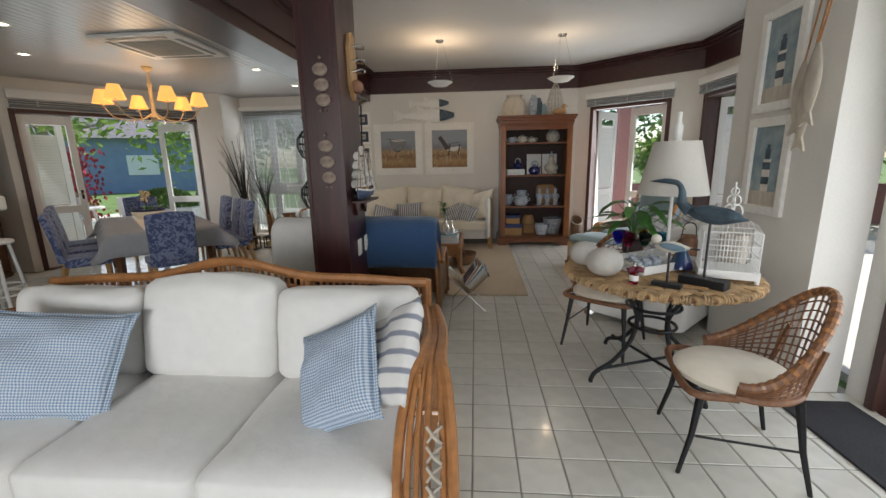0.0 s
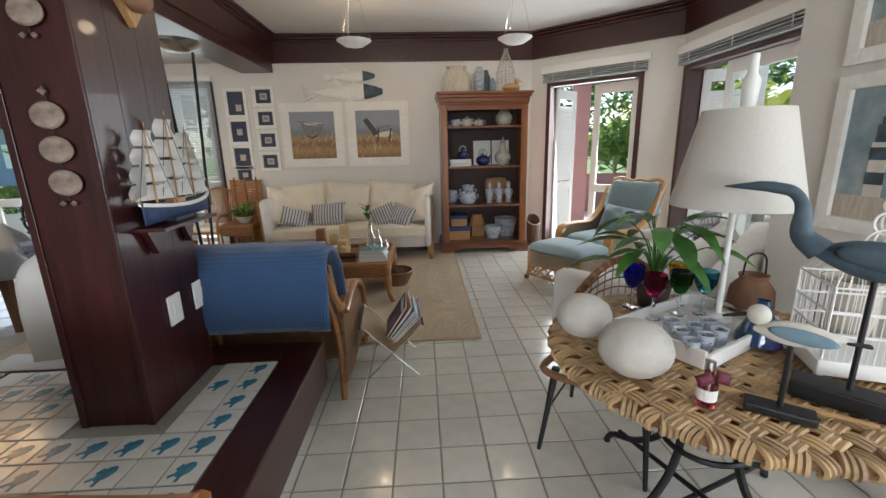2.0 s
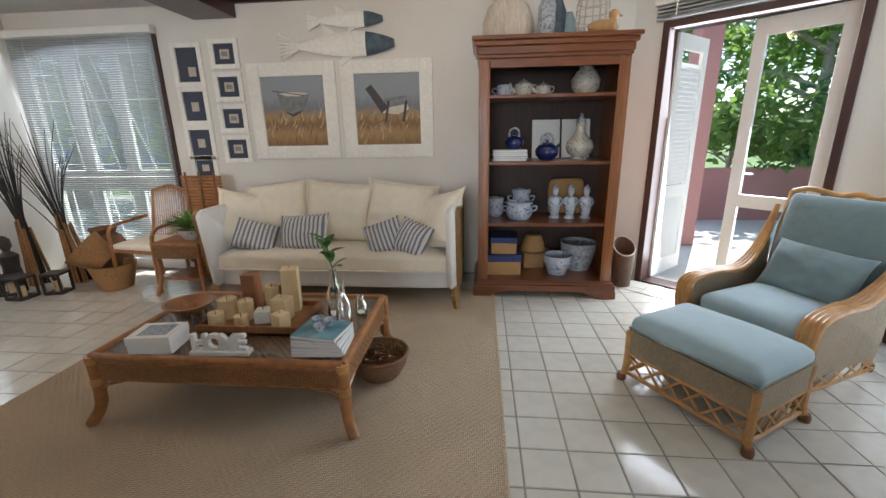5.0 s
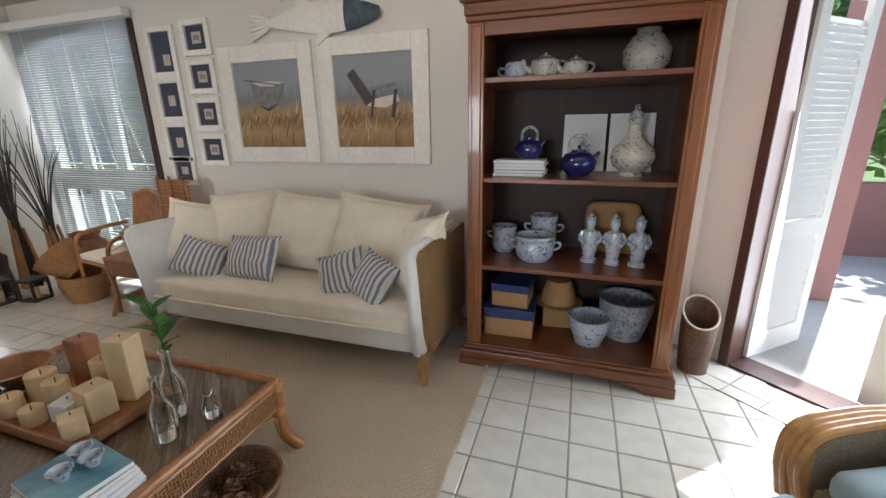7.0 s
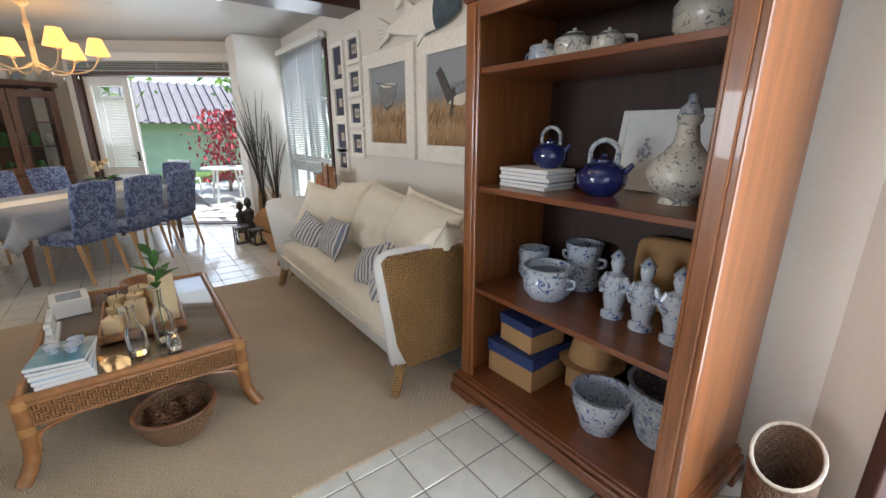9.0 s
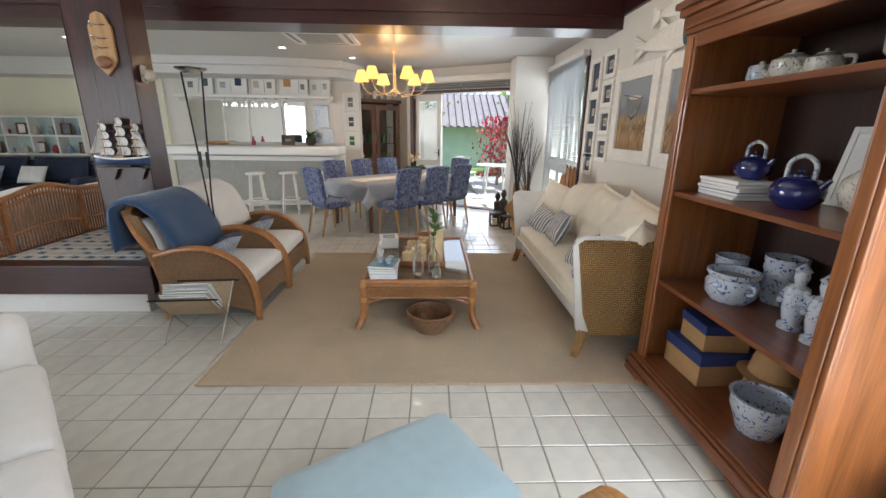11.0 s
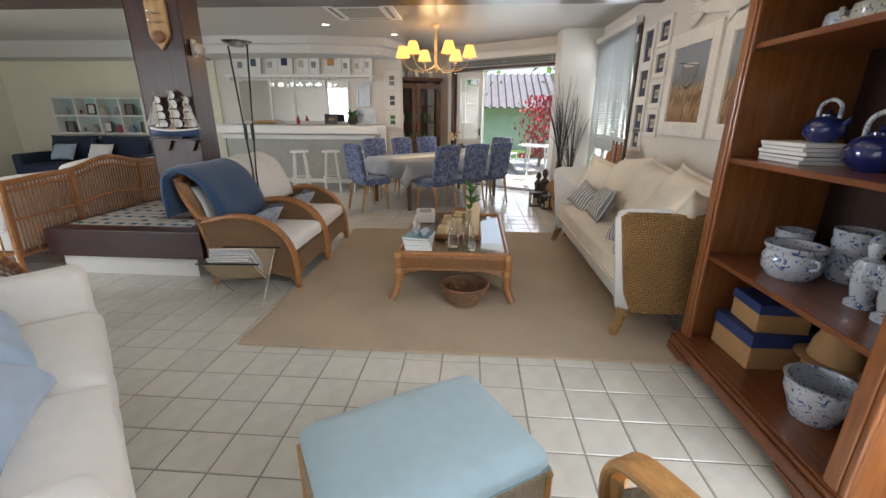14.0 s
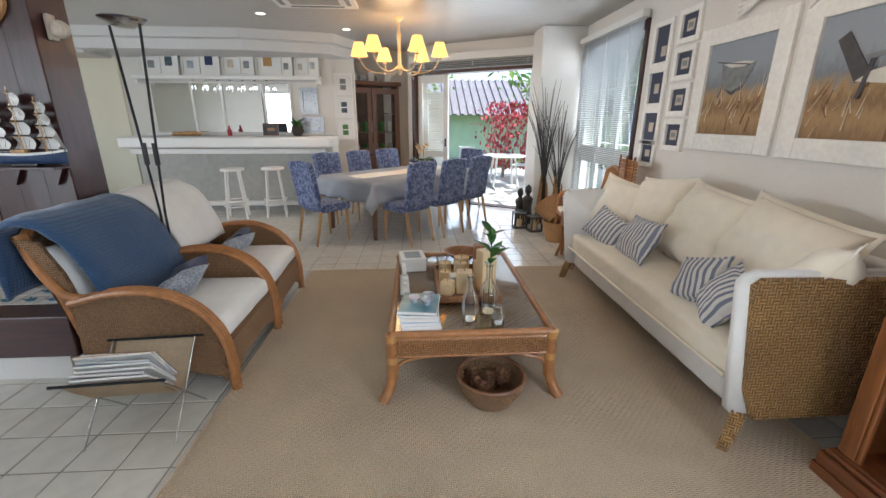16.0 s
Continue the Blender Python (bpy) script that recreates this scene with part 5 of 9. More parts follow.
# ---- two rattan armchairs facing the coffee table ----
def armchair(x, y, turn, label):
    t = thing("armchair", x, y, 0, turn, label, "armchair", "rattan armchairs")
    w = 0.36
    for s in (-1, 1):
        arch = [(0.40, 0.04), (0.40, 0.2), (0.36, 0.38), (0.24, 0.53), (0.05, 0.61), (-0.15, 0.61), (-0.36, 0.56)]
        pts = [(a, b) for a, b in arch] + [(-0.38, 0.12), (-0.1, 0.10), (0.15, 0.14), (0.33, 0.10)]
        part("side_panel", profile(B(), pts, "x", s * w - 0.012, s * w + 0.012), M["wicker_fine"], t, "woven wicker side")
        for k, o in enumerate((0.0, 0.022, -0.022)):
            c = curve([(s * (w + 0.005) + o, a, b + 0.012) for a, b in arch], 6)
            part("arm_cane", tube(B(), c, 0.019, 8), M["rattan"], t, smooth=True)
        part("front_foot", lathe(B(), [(0, 0), (0.022, 0), (0.028, 0.02), (0.022, 0.045), (0.03, 0.06)], 12, (s * w, 0.40, 0)), M["rattan"], t, smooth=True)
        part("rear_leg", tube(B(), curve([(s * (w - 0.02), -0.36, 0.0), (s * (w - 0.02), -0.36, 0.3), (s * (w - 0.03), -0.44, 0.6), (s * (w - 0.06), -0.56, 0.92)], 5), 0.022, 8), M["rattan"], t, smooth=True)
    bm = profile(B(), [(-w, 0.3), (w, 0.3), (w, 0.12), (0.28, 0.1), (0.2, 0.14), (-0.2, 0.14), (-0.28, 0.1), (-w, 0.12)], "y", 0.385, 0.40)
    part("front_apron", bm, M["wicker_fine"], t, "woven wicker front")
    part("seat_deck", box(B(), (-w, -0.36, 0.27), (w, 0.39, 0.3)), M["wicker_fine"], t)
    bm = B()
    g = [[bm.verts.new((u, -0.37 - 0.20 * v ** 1.3, 0.3 + 0.62 * v + 0.03 * (1 - (u / w) ** 2) * v)) for v in [k / 8 for k in range(9)]] for u in [-w + 2 * w * i / 8 for i in range(9)]]
    for i in range(8):
        for j in range(8):
            bm.faces.new((g[i][j], g[i + 1][j], g[i + 1][j + 1], g[i][j + 1]))
    bmesh.ops.solidify(bm, geom=bm.faces[:], thickness=0.025)
    part("back_panel", bm, M["wicker_fine"], t, "woven wicker back")
    for sx in (-1, 1):
        part("back_wing", profile(B(), [(-0.34, 0.56), (-0.38, 0.72), (-0.46, 0.885), (-0.575, 0.91), (-0.48, 0.66), (-0.385, 0.42)], "x", sx * (w - 0.010), sx * (w - 0.034)), M["wicker_fine"], t)
        part("back_cane", tube(B(), curve([(sx * (w + 0.0), -0.30, 0.585), (sx * w, -0.40, 0.62), (sx * (w - 0.015), -0.50, 0.76), (sx * (w - 0.04), -0.57, 0.92)], 6), 0.024, 8), M["rattan"], t, smooth=True)
    part("top_rail", tube(B(), curve([(-w + 0.05, -0.56, 0.9), (-w * 0.5, -0.57, 0.95), (w * 0.5, -0.57, 0.95), (w - 0.05, -0.56, 0.9)], 6), 0.026, 8), M["rattan"], t, smooth=True)
    part("seat_cushion", slab(B(), 2 * w - 0.05, 0.74, 0.13, int(x * 9), 0.006, 0.025, 0.05), M["linen"], t, smooth="all", at=pose(0, 0.02, 0.305))
    part("back_cushion", pillow(B(), 2 * w - 0.04, 0.5, 0.10, 3, 0.005), M["linen"], t, smooth="all", at=pose(0, -0.385, 0.63, 112))
    return t


armchair(-0.70, 4.10, 0, "rattan armchair with white cushions and blue throw")
armchair(-1.47, 4.08, 2, "rattan armchair with white cushions and white throw")


def throw(x, y, turn, width, material, label, path, thick=0.045, wrinkle=0.01, seed=1):
    """A folded blanket over a chair back: a closed, soft-edged section lofted across the chair."""
    path = curve([Vector((0, a, b)) for a, b in path], 7)
    n = 26
    rings = []
    bm = B()
    for i in range(n + 1):
        u = -1 + 2 * i / n
        fat = thick * 0.5 * max(0.12, 1 - abs(u) ** 10) ** 0.5
        outer, inner = [], []
        for k, p in enumerate(path):
            d = (path[min(k + 1, len(path) - 1)] - path[max(k - 1, 0)]).normalized()
            nm = Vector((0, d.z, -d.y))
            end = min(1.0, 0.35 + 0.3 * min(k, len(path) - 1 - k))
            q = noise.noise(Vector((u * 1.7 + seed, k * 0.10, seed))) * wrinkle
            c = Vector((u * width / 2 + 0.012 * noise.noise(Vector((k * 0.2, seed, u))), p.y, p.z - 0.01 * abs(u) ** 6))
            outer.append(c + nm * (fat * end + q + 0.004))
            inner.append(c - nm * (fat * end - q))
        rings.append([bm.verts.new(v) for v in outer + inner[::-1]])
    m = len(rings[0])
    for r0, r1 in zip(rings, rings[1:]):
        for k in range(m):
            bm.faces.new((r0[k], r0[(k + 1) % m], r1[(k + 1) % m], r1[k]))
    bm.faces.new(rings[0])
    bm.faces.new(rings[-1][::-1])
    bmesh.ops.recalc_face_normals(bm, faces=bm.faces)
    ob = part("throw_blanket", bm, material, smooth="all")
    ob.matrix_world = pose(x, y, 0, 0, 0, turn)
    return tagged(ob, label, "blanket")


throw(-0.70, 4.10, 0, 0.74, M["denim"], "blue waffle-weave throw draped over armchair back", [(-0.15, 0.47), (-0.215, 0.66), (-0.315, 0.87), (-0.41, 0.965), (-0.52, 1.0), (-0.625, 0.965), (-0.67, 0.85), (-0.665, 0.60)], 0.05, 0.012, 3)
throw(-1.47, 4.08, 2, 0.66, M["linen"], "white knitted throw draped over armchair back", [(-0.19, 0.56), (-0.22, 0.66), (-0.315, 0.87), (-0.41, 0.965), (-0.52, 1.0), (-0.625, 0.96), (-0.67, 0.8), (-0.665, 0.52)], 0.045, 0.014, 7)
for x, s in ((-0.62, 1), (-1.38, 2)):
    cushion(x + 0.02, 4.12, 0.53, 0.38, 0.26, 0.12, 42, 4, -10, M["speckle"], "small blue speckled cushion on armchair", 30 + s, "armchair cushions")
    cushion(x - 0.2, 4.06, 0.53, 0.34, 0.26, 0.12, 44, -3, 12, M["navy"], "small navy cushion on armchair", 40 + s, "armchair cushions")

# ---- magazine rack ----
mr = thing("magazine_rack", -0.085, 4.165, 0, 4, "folding metal magazine rack with cloth sling", "magazine rack")
for y in (-0.2, 0.2):
    for sx in (-1, 1):
        part("cross_leg", rod(B(), (-0.165 * sx, y + 0.006 * sx, 0.0), (0.2 * sx, y + 0.006 * sx, 0.375), 0.005, seg=8), M["chrome"], mr, smooth=True)
for x in (-0.203, 0.203):
    part("top_rod", rod(B(), (x, -0.235, 0.378), (x, 0.235, 0.378), 0.007, seg=8), M["black"], mr, smooth=True)
bm = B()
pp = curve([(-0.203, 0, 0.374), (-0.12, 0, 0.28), (0.0, 0, 0.185), (0.12, 0, 0.28), (0.203, 0, 0.374)], 5)
g = [[bm.verts.new((p.x, y, p.z)) for y in (-0.19, 0, 0.19)] for p in pp]
for a, b in zip(g, g[1:]):
    for k in range(2):
        bm.faces.new((a[k], a[k + 1], b[k + 1], b[k]))
bmesh.ops.solidify(bm, geom=bm.faces[:], thickness=0.006)
part("sling", bm, mat("tan_canvas", (0.72, 0.58, 0.40), 0.9, 60, 0.12, 0.3), mr, "beige canvas sling", smooth="all")
rn = random.Random(12)
paper = mat("magazine_paper", (0.74, 0.73, 0.70), 0.6, 60, 0.12, 0.2)
mags = ((0.05, 0.05, 0.07), (0.55, 0.22, 0.05), (0.62, 0.62, 0.64), (0.12, 0.28, 0.42), (0.7, 0.7, 0.7), (0.6, 0.58, 0.55), (0.35, 0.36, 0.4))
for k in range(6, -1, -1):
    # a stack leaning along one side of the sling, the top one facing up
    mg = thing("magazine", -0.085, 4.165, 0, 0, "glossy black-covered magazine in the rack" if k == 0 else "glossy magazine leaning in the rack", "magazine", "magazines in the rack")
    off, hh = 0.013 * (6 - k), 0.24 + 0.03 * rn.random()
    mg.matrix_world = pose(-0.075 + 0.006 - off * 0.62, 4.165 + rn.uniform(-0.012, 0.012), 0.225 + off * 0.5, 0, 46 - 2.0 * (6 - k), 4 + rn.uniform(-4, 4))
    part("page_block", box(B(), (-0.005, -0.155, 0), (0.004, 0.155, hh)), paper, mg)
    part("cover", box(B(), (-0.0066, -0.157, -0.002), (-0.0052, 0.157, hh + 0.002)), mat("magazine_cover", mags[k], 0.3, 6, 0.3, 0.0), mg)
    if k == 0:
        part("cover_picture", lathe(B(), [(0, 0), (0.05, 0), (0.05, 0.0012), (0, 0.0012)], 24), mat("cover_art", (0.05, 0.33, 0.55), 0.3, 18, 0.1, 0.0, color2=(0.6, 0.08, 0.25)), mg, at=pose(-0.0067, -0.06, 0.08, 0, -90))
        part("title_bar", box(B(), (-0.0085, -0.14, hh - 0.05), (-0.0067, 0.11, hh - 0.02)), paper, mg)

# ---- twin-pole floor lamp ----
fl2 = thing("floor_lamp", -1.085, 3.83, 0, 0, "slim black twin-pole uplighter floor lamp", "lamp")
part("base", lathe(B(), [(0, 0), (0.1, 0), (0.1, 0.015), (0.0, 0.02)], 28), M["black"], fl2, smooth=True)
for s in (-1, 1):
    part("pole", tube(B(), [(0.02 * s, 0.03 * s, 0.015), (0.015 * s, 0.025 * s, 0.9), (0.03 * s, 0.105 * s, 2.02)], 0.008, 8), M["black"], fl2, smooth=True)
    part("clip", box(B(), (0.02 * s - 0.012, 0.045 * s - 0.012, 1.2), (0.02 * s + 0.012, 0.045 * s + 0.012, 1.34), 0.003), M["black"], fl2)
part("head", lathe(B(), [(0, 2.0), (0.05, 2.005), (0.12, 2.04), (0.13, 2.05), (0.11, 2.045), (0, 2.02)], 24), M["chrome"], fl2, smooth=True)

# ---- aqua wing armchair and its footstool ----
FA = 32.0
CH = pose(2.385, 6.28, 0, 0, 0, 26 - 90)  # local +y points to the chair's back


def cane(bm, pts, r=0.016, seg=8, n=6):
    return tube(bm, curve(pts, n), r, seg)


wc = thing("wing_armchair", 0, 0, 0, 0, "golden rattan wing armchair with aqua cushions", "armchair")
wc.matrix_world = CH
w = 0.315
part("seat_frame", box(B(), (-w, -0.36, 0.24), (w, 0.34, 0.3), 0.01), M["wicker_pale"], wc)
part("seat_cushion", slab(B(), 2 * w - 0.06, 0.7, 0.13, 4, 0.006, 0.03, 0.05), M["aqua"], wc, smooth="all", at=pose(0, -0.03, 0.3))
for s in (-1, 1):
    pts = [(-0.36, 0.12), (-0.36, 0.43), (-0.3, 0.5), (0.0, 0.51), (0.2, 0.56), (0.34, 0.72), (0.38, 0.3), (0.36, 0.12)]
    part("side_panel", profile(B(), pts, "x", s * (w + 0.02), s * (w + 0.04)), M["wicker_pale"], wc, "pale woven cane side")
    for o in (-0.025, 0.0, 0.025, 0.05):
        part("arm_cane", cane(B(), [(s * (w + 0.04) + s * o, -0.36 - 0.02 * (o > 0), 0.2), (s * (w + 0.04) + s * o, -0.42, 0.38), (s * (w + 0.04) + s * o, -0.38, 0.5), (s * (w + 0.03) + s * o, -0.18, 0.535), (s * (w + 0.02) + s * o, 0.08, 0.54), (s * (w + 0.04) + s * o * 0.6, 0.28, 0.68), (s * (w + 0.06), 0.42, 0.95)], 0.017), M["rattan_gold"], wc, smooth=True)
    part("front_leg", cane(B(), [(s * (w + 0.03), -0.36, 0.0), (s * (w + 0.03), -0.37, 0.25), (s * (w + 0.03), -0.39, 0.45)], 0.022), M["rattan_gold"], wc, smooth=True)
    part("rear_leg", cane(B(), [(s * w, 0.42, 0.0), (s * w, 0.36, 0.3), (s * (w + 0.01), 0.40, 0.7), (s * (w + 0.04), 0.52, 1.04)], 0.022), M["rattan_gold"], wc, smooth=True)
    for y, r in ((-0.36, 0.028), (0.42, 0.028)):
        part("foot", lathe(B(), [(0, 0), (r, 0), (r * 1.1, 0.025), (r, 0.05), (0, 0.05)], 10, (s * (w + (0.03 if y < 0 else 0)), y, 0)), M["rattan_brown"], wc, smooth=True)
    bm = B()
    for k in range(5):
        y0 = -0.33 + k * 0.14
        rod(bm, (s * (w + 0.03), y0, 0.04), (s * (w + 0.03), y0 + 0.14, 0.13), 0.007, seg=6)
        rod(bm, (s * (w + 0.03), y0 + 0.14, 0.04), (s * (w + 0.03), y0, 0.13), 0.007, seg=6)
    rod(bm, (s * (w + 0.03), -0.36, 0.035), (s * (w + 0.03), 0.4, 0.035), 0.011, seg=6)
    part("side_lattice", bm, M["rattan_gold"], wc, smooth=True)
    bm = B()
    g = [[bm.verts.new((s * (w + 0.045 - 0.02 * v), 0.43 + 0.1 * v - 0.16 * u * (1 - 0.3 * v), 0.66 + 0.36 * v - 0.12 * u * u)) for v in (0, 0.5, 1)] for u in (0, 0.5, 1)]
    for i in range(2):
        for j in range(2):
            bm.faces.new((g[i][j], g[i + 1][j], g[i + 1][j + 1], g[i][j + 1]))
    bmesh.ops.solidify(bm, geom=bm.faces[:], thickness=0.05)
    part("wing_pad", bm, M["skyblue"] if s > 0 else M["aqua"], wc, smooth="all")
part("top_rail", cane(B(), [(-w - 0.04, 0.52, 1.04), (-w * 0.8, 0.53, 1.07), (-w * 0.3, 0.55, 1.04), (0, 0.56, 1.06), (w * 0.3, 0.55, 1.04), (w * 0.8, 0.53, 1.07), (w + 0.04, 0.52, 1.04)], 0.02), M["rattan_gold"], wc, smooth=True)
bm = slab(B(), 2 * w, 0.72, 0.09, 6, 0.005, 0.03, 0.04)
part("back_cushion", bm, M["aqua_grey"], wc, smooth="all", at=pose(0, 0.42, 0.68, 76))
bm = box(B(), (-w, -0.012, 0), (w, 0.012, 0.76))
part("back_panel", bm, M["wicker_pale"], wc, at=pose(0, 0.42, 0.28, -14))
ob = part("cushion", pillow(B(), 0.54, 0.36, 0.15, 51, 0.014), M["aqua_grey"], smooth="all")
ob.matrix_world = CH @ pose(0.02, 0.2, 0.585, 62, 3, 0)
tagged(ob, "teal frilled lumbar cushion on wing armchair", "cushion")
OT = pose(1.75, 5.82, 0, 0, 0, FA - 90)
ot = thing("footstool", 0, 0, 0, 0, "rattan footstool with pale aqua cushion", "footstool")
ot.matrix_world = OT
ox, oy = 0.345, 0.245
part("cushion_pad", slab(B(), 2 * ox + 0.02, 2 * oy + 0.02, 0.085, 7, 0.005, 0.035, 0.04), M["aqua"], ot, smooth="all", at=pose(0, 0, 0.335))
part("piping", tube(B(), [((ox + 0.004) * sx, (oy + 0.004) * sy, 0.353) for sx, sy in ((-1, -1), (1, -1), (1, 1), (-1, 1))], 0.006, 6, True), M["aqua_grey"], ot, smooth=True)
for x0, y0, x1, y1 in ((-ox, -oy, ox, -oy), (-ox, oy, ox, oy), (-ox, -oy, -ox, oy), (ox, -oy, ox, oy)):
    dx, dy = (0, 0.01) if y0 == y1 else (0.01, 0)
    part("apron", box(B(), (x0 - dx, y0 - dy, 0.19), (x1 + dx, y1 + dy, 0.335)), M["wicker_pale"], ot)
    bm = B()
    n = 6 if y0 == y1 else 4
    for k in range(n):
        a, b = k / n, (k + 1) / n
        p = lambda f, z: (x0 + (x1 - x0) * f, y0 + (y1 - y0) * f, z)
        rod(bm, p(a, 0.06), p(b, 0.18), 0.007, seg=6)
        rod(bm, p(b, 0.06), p(a, 0.18), 0.007, seg=6)
    part("lattice", bm, M["rattan_gold"], ot, smooth=True)
    bm = B()
    for z in (0.055, 0.187):
        rod(bm, (x0, y0, z), (x1, y1, z), 0.013, seg=8)
    part("rail", bm, M["rattan_gold"], ot, smooth=True)
for sx in (-1, 1):
    for sy in (-1, 1):
        bm = B()
        tube(bm, curve([(sx * (ox + 0.015), sy * (oy + 0.015), 0.0), (sx * ox, sy * oy, 0.1), (sx * ox, sy * oy, 0.33)], 4), 0.02, 8)
        part("leg", bm, M["rattan_gold"], ot, smooth=True)
        part("foot", lathe(B(), [(0, 0), (0.026, 0), (0.03, 0.02), (0.024, 0.045), (0, 0.046)], 10, (sx * (ox + 0.015), sy * (oy + 0.015), 0)), M["rattan_brown"], ot, smooth=True)

# ---- white slipcovered sofa along the bay ----
SL = pose(1.95, 4.283, 0, 0, 0, 44.8)  # local x along the sofa, +y towards the room


def soft_box(a, b, bevel, seed, crumple=0.006):
    bm = box(B(), a, b, bevel, 4)
    bmesh.ops.subdivide_edges(bm, edges=[e for e in bm.edges if e.calc_length() > 0.12], cuts=6, use_grid_fill=True)
    for v in bm.verts:
        v.co += Vector((noise.noise(v.co * 5 + Vector((seed, 0, 0))), noise.noise(v.co * 5 + Vector((0, seed, 0))), noise.noise(v.co * 5 + Vector((0, 0, seed))))) * crumple
    return bm


ws = thing("white_sofa", 0, 0, 0, 0, "white slipcovered sofa along the bay wall", "sofa")
ws.matrix_world = SL
part("base", soft_box((-0.74, -0.38, 0.06), (0.74, 0.42, 0.3), 0.03, 1), M["linen"], ws, smooth="all")
for s in (-1, 1):
    part("arm", soft_box((s * 0.75, -0.4, 0.05), (s * 0.92, 0.46, 0.71), 0.06, 2 + s), M["linen"], ws, smooth="all")
    part("seat_cushion", slab(B(), 0.745, 0.82, 0.2, 5 + s, 0.008, 0.03, 0.05), M["linen"], ws, smooth="all", at=pose(s * 0.373, 0.07, 0.3))
    for y in (-0.34, 0.36):
        part("leg", rod(B(), (s * 0.84, y, 0), (s * 0.84, y, 0.07), 0.025, seg=8), M["wood_leg"], ws)
part("backrest", soft_box((-0.92, -0.54, 0.06), (0.92, -0.36, 0.86), 0.07, 9), M["linen"], ws, smooth="all")
for k, x in enumerate((-0.37, 0.37)):
    part("back_cushion", pillow(B(), 0.74, 0.48, 0.2, 60 + k), M["linen"], ws, smooth="all", at=pose(x, -0.27, 0.66, 75))


def on(mx, x, y, z, w, d, h, rx, ry, rz, material, label, seed, group):
    ob = part("cushion", pillow(B(), w, d, h, seed, 0.016), material, smooth="all")
    ob.matrix_world = mx @ pose(x, y, z, rx, ry, rz)
    return tagged(ob, label, "cushion", group)


G = "cushions on the white sofa"
on(SL, 0.52, -0.04, 0.76, 0.54, 0.50, 0.17, 62, 4, 172, M["lattice"], "white cushion with grey windowpane check", 71, G)
on(SL, -0.58, -0.06, 0.77, 0.54, 0.52, 0.17, 60, -8, 205, M["lattice"], "white cushion with grey windowpane check", 72, G)
on(SL, 0.16, 0.14, 0.62, 0.56, 0.36, 0.16, 30, 6, 170, M["skyblue"], "pale blue linen cushion on white sofa", 73, G)
on(SL, -0.38, 0.10, 0.66, 0.58, 0.38, 0.16, 48, -6, 192, M["skyblue"], "pale blue linen cushion on white sofa", 74, G)

# ---- rattan sofa in the foreground ----
rs = thing("rattan_sofa", -1.33, 1.58, 0, 0, "rattan sofa with white seat and back cushions", "sofa")
HW, BY = 1.07, 0.45


def top_line(u):
    return 0.88 + 0.10 * math.exp(-((u / 0.40) ** 2)) + 0.008 * math.cos(u * 9)


xs = [-HW + 2 * HW * k / 60 for k in range(61)]
part("top_rail", tube(B(), [(x, BY + 0.05, top_line(x)) for x in xs], 0.026, 8), M["rattan"], rs, smooth=True)
part("inner_rail", tube(B(), [(x, BY + 0.045, top_line(x) - 0.07) for x in xs], 0.013, 6), M["rattan"], rs, smooth=True)
part("middle_rail", tube(B(), [(x, BY + 0.035, top_line(x) * 0.5 + 0.12) for x in xs], 0.014, 6), M["rattan"], rs, smooth=True)
part("lower_rail", tube(B(), [(x, BY + 0.02, 0.24) for x in (-HW, 0, HW)], 0.018, 6), M["rattan"], rs, smooth=True)
for k in range(59):
    x = -HW + 0.04 + k * (2 * HW - 0.08) / 58
    ob = part("back_spindle", rod(B(), (x, BY + 0.025, 0.24), (x, BY + 0.048, top_line(x) - 0.01), 0.0075, seg=6), M["rattan"], rs, smooth=True)
for x in (-HW, -0.42, 0.42, HW):
    part("back_post", tube(B(), [(x, BY + 0.02, 0.0), (x, BY + 0.02, 0.24), (x, BY + 0.055, top_line(x) + 0.015)], 0.026, 8), M["rattan"], rs, smooth=True)
part("deck", box(B(), (-HW + 0.02, -0.45, 0.22), (HW - 0.02, BY, 0.26), 0.01), M["rattan"], rs)
part("front_panel", box(B(), (-HW + 0.02, -0.47, 0.06), (HW - 0.02, -0.45, 0.25)), M["wicker_fine"], rs)
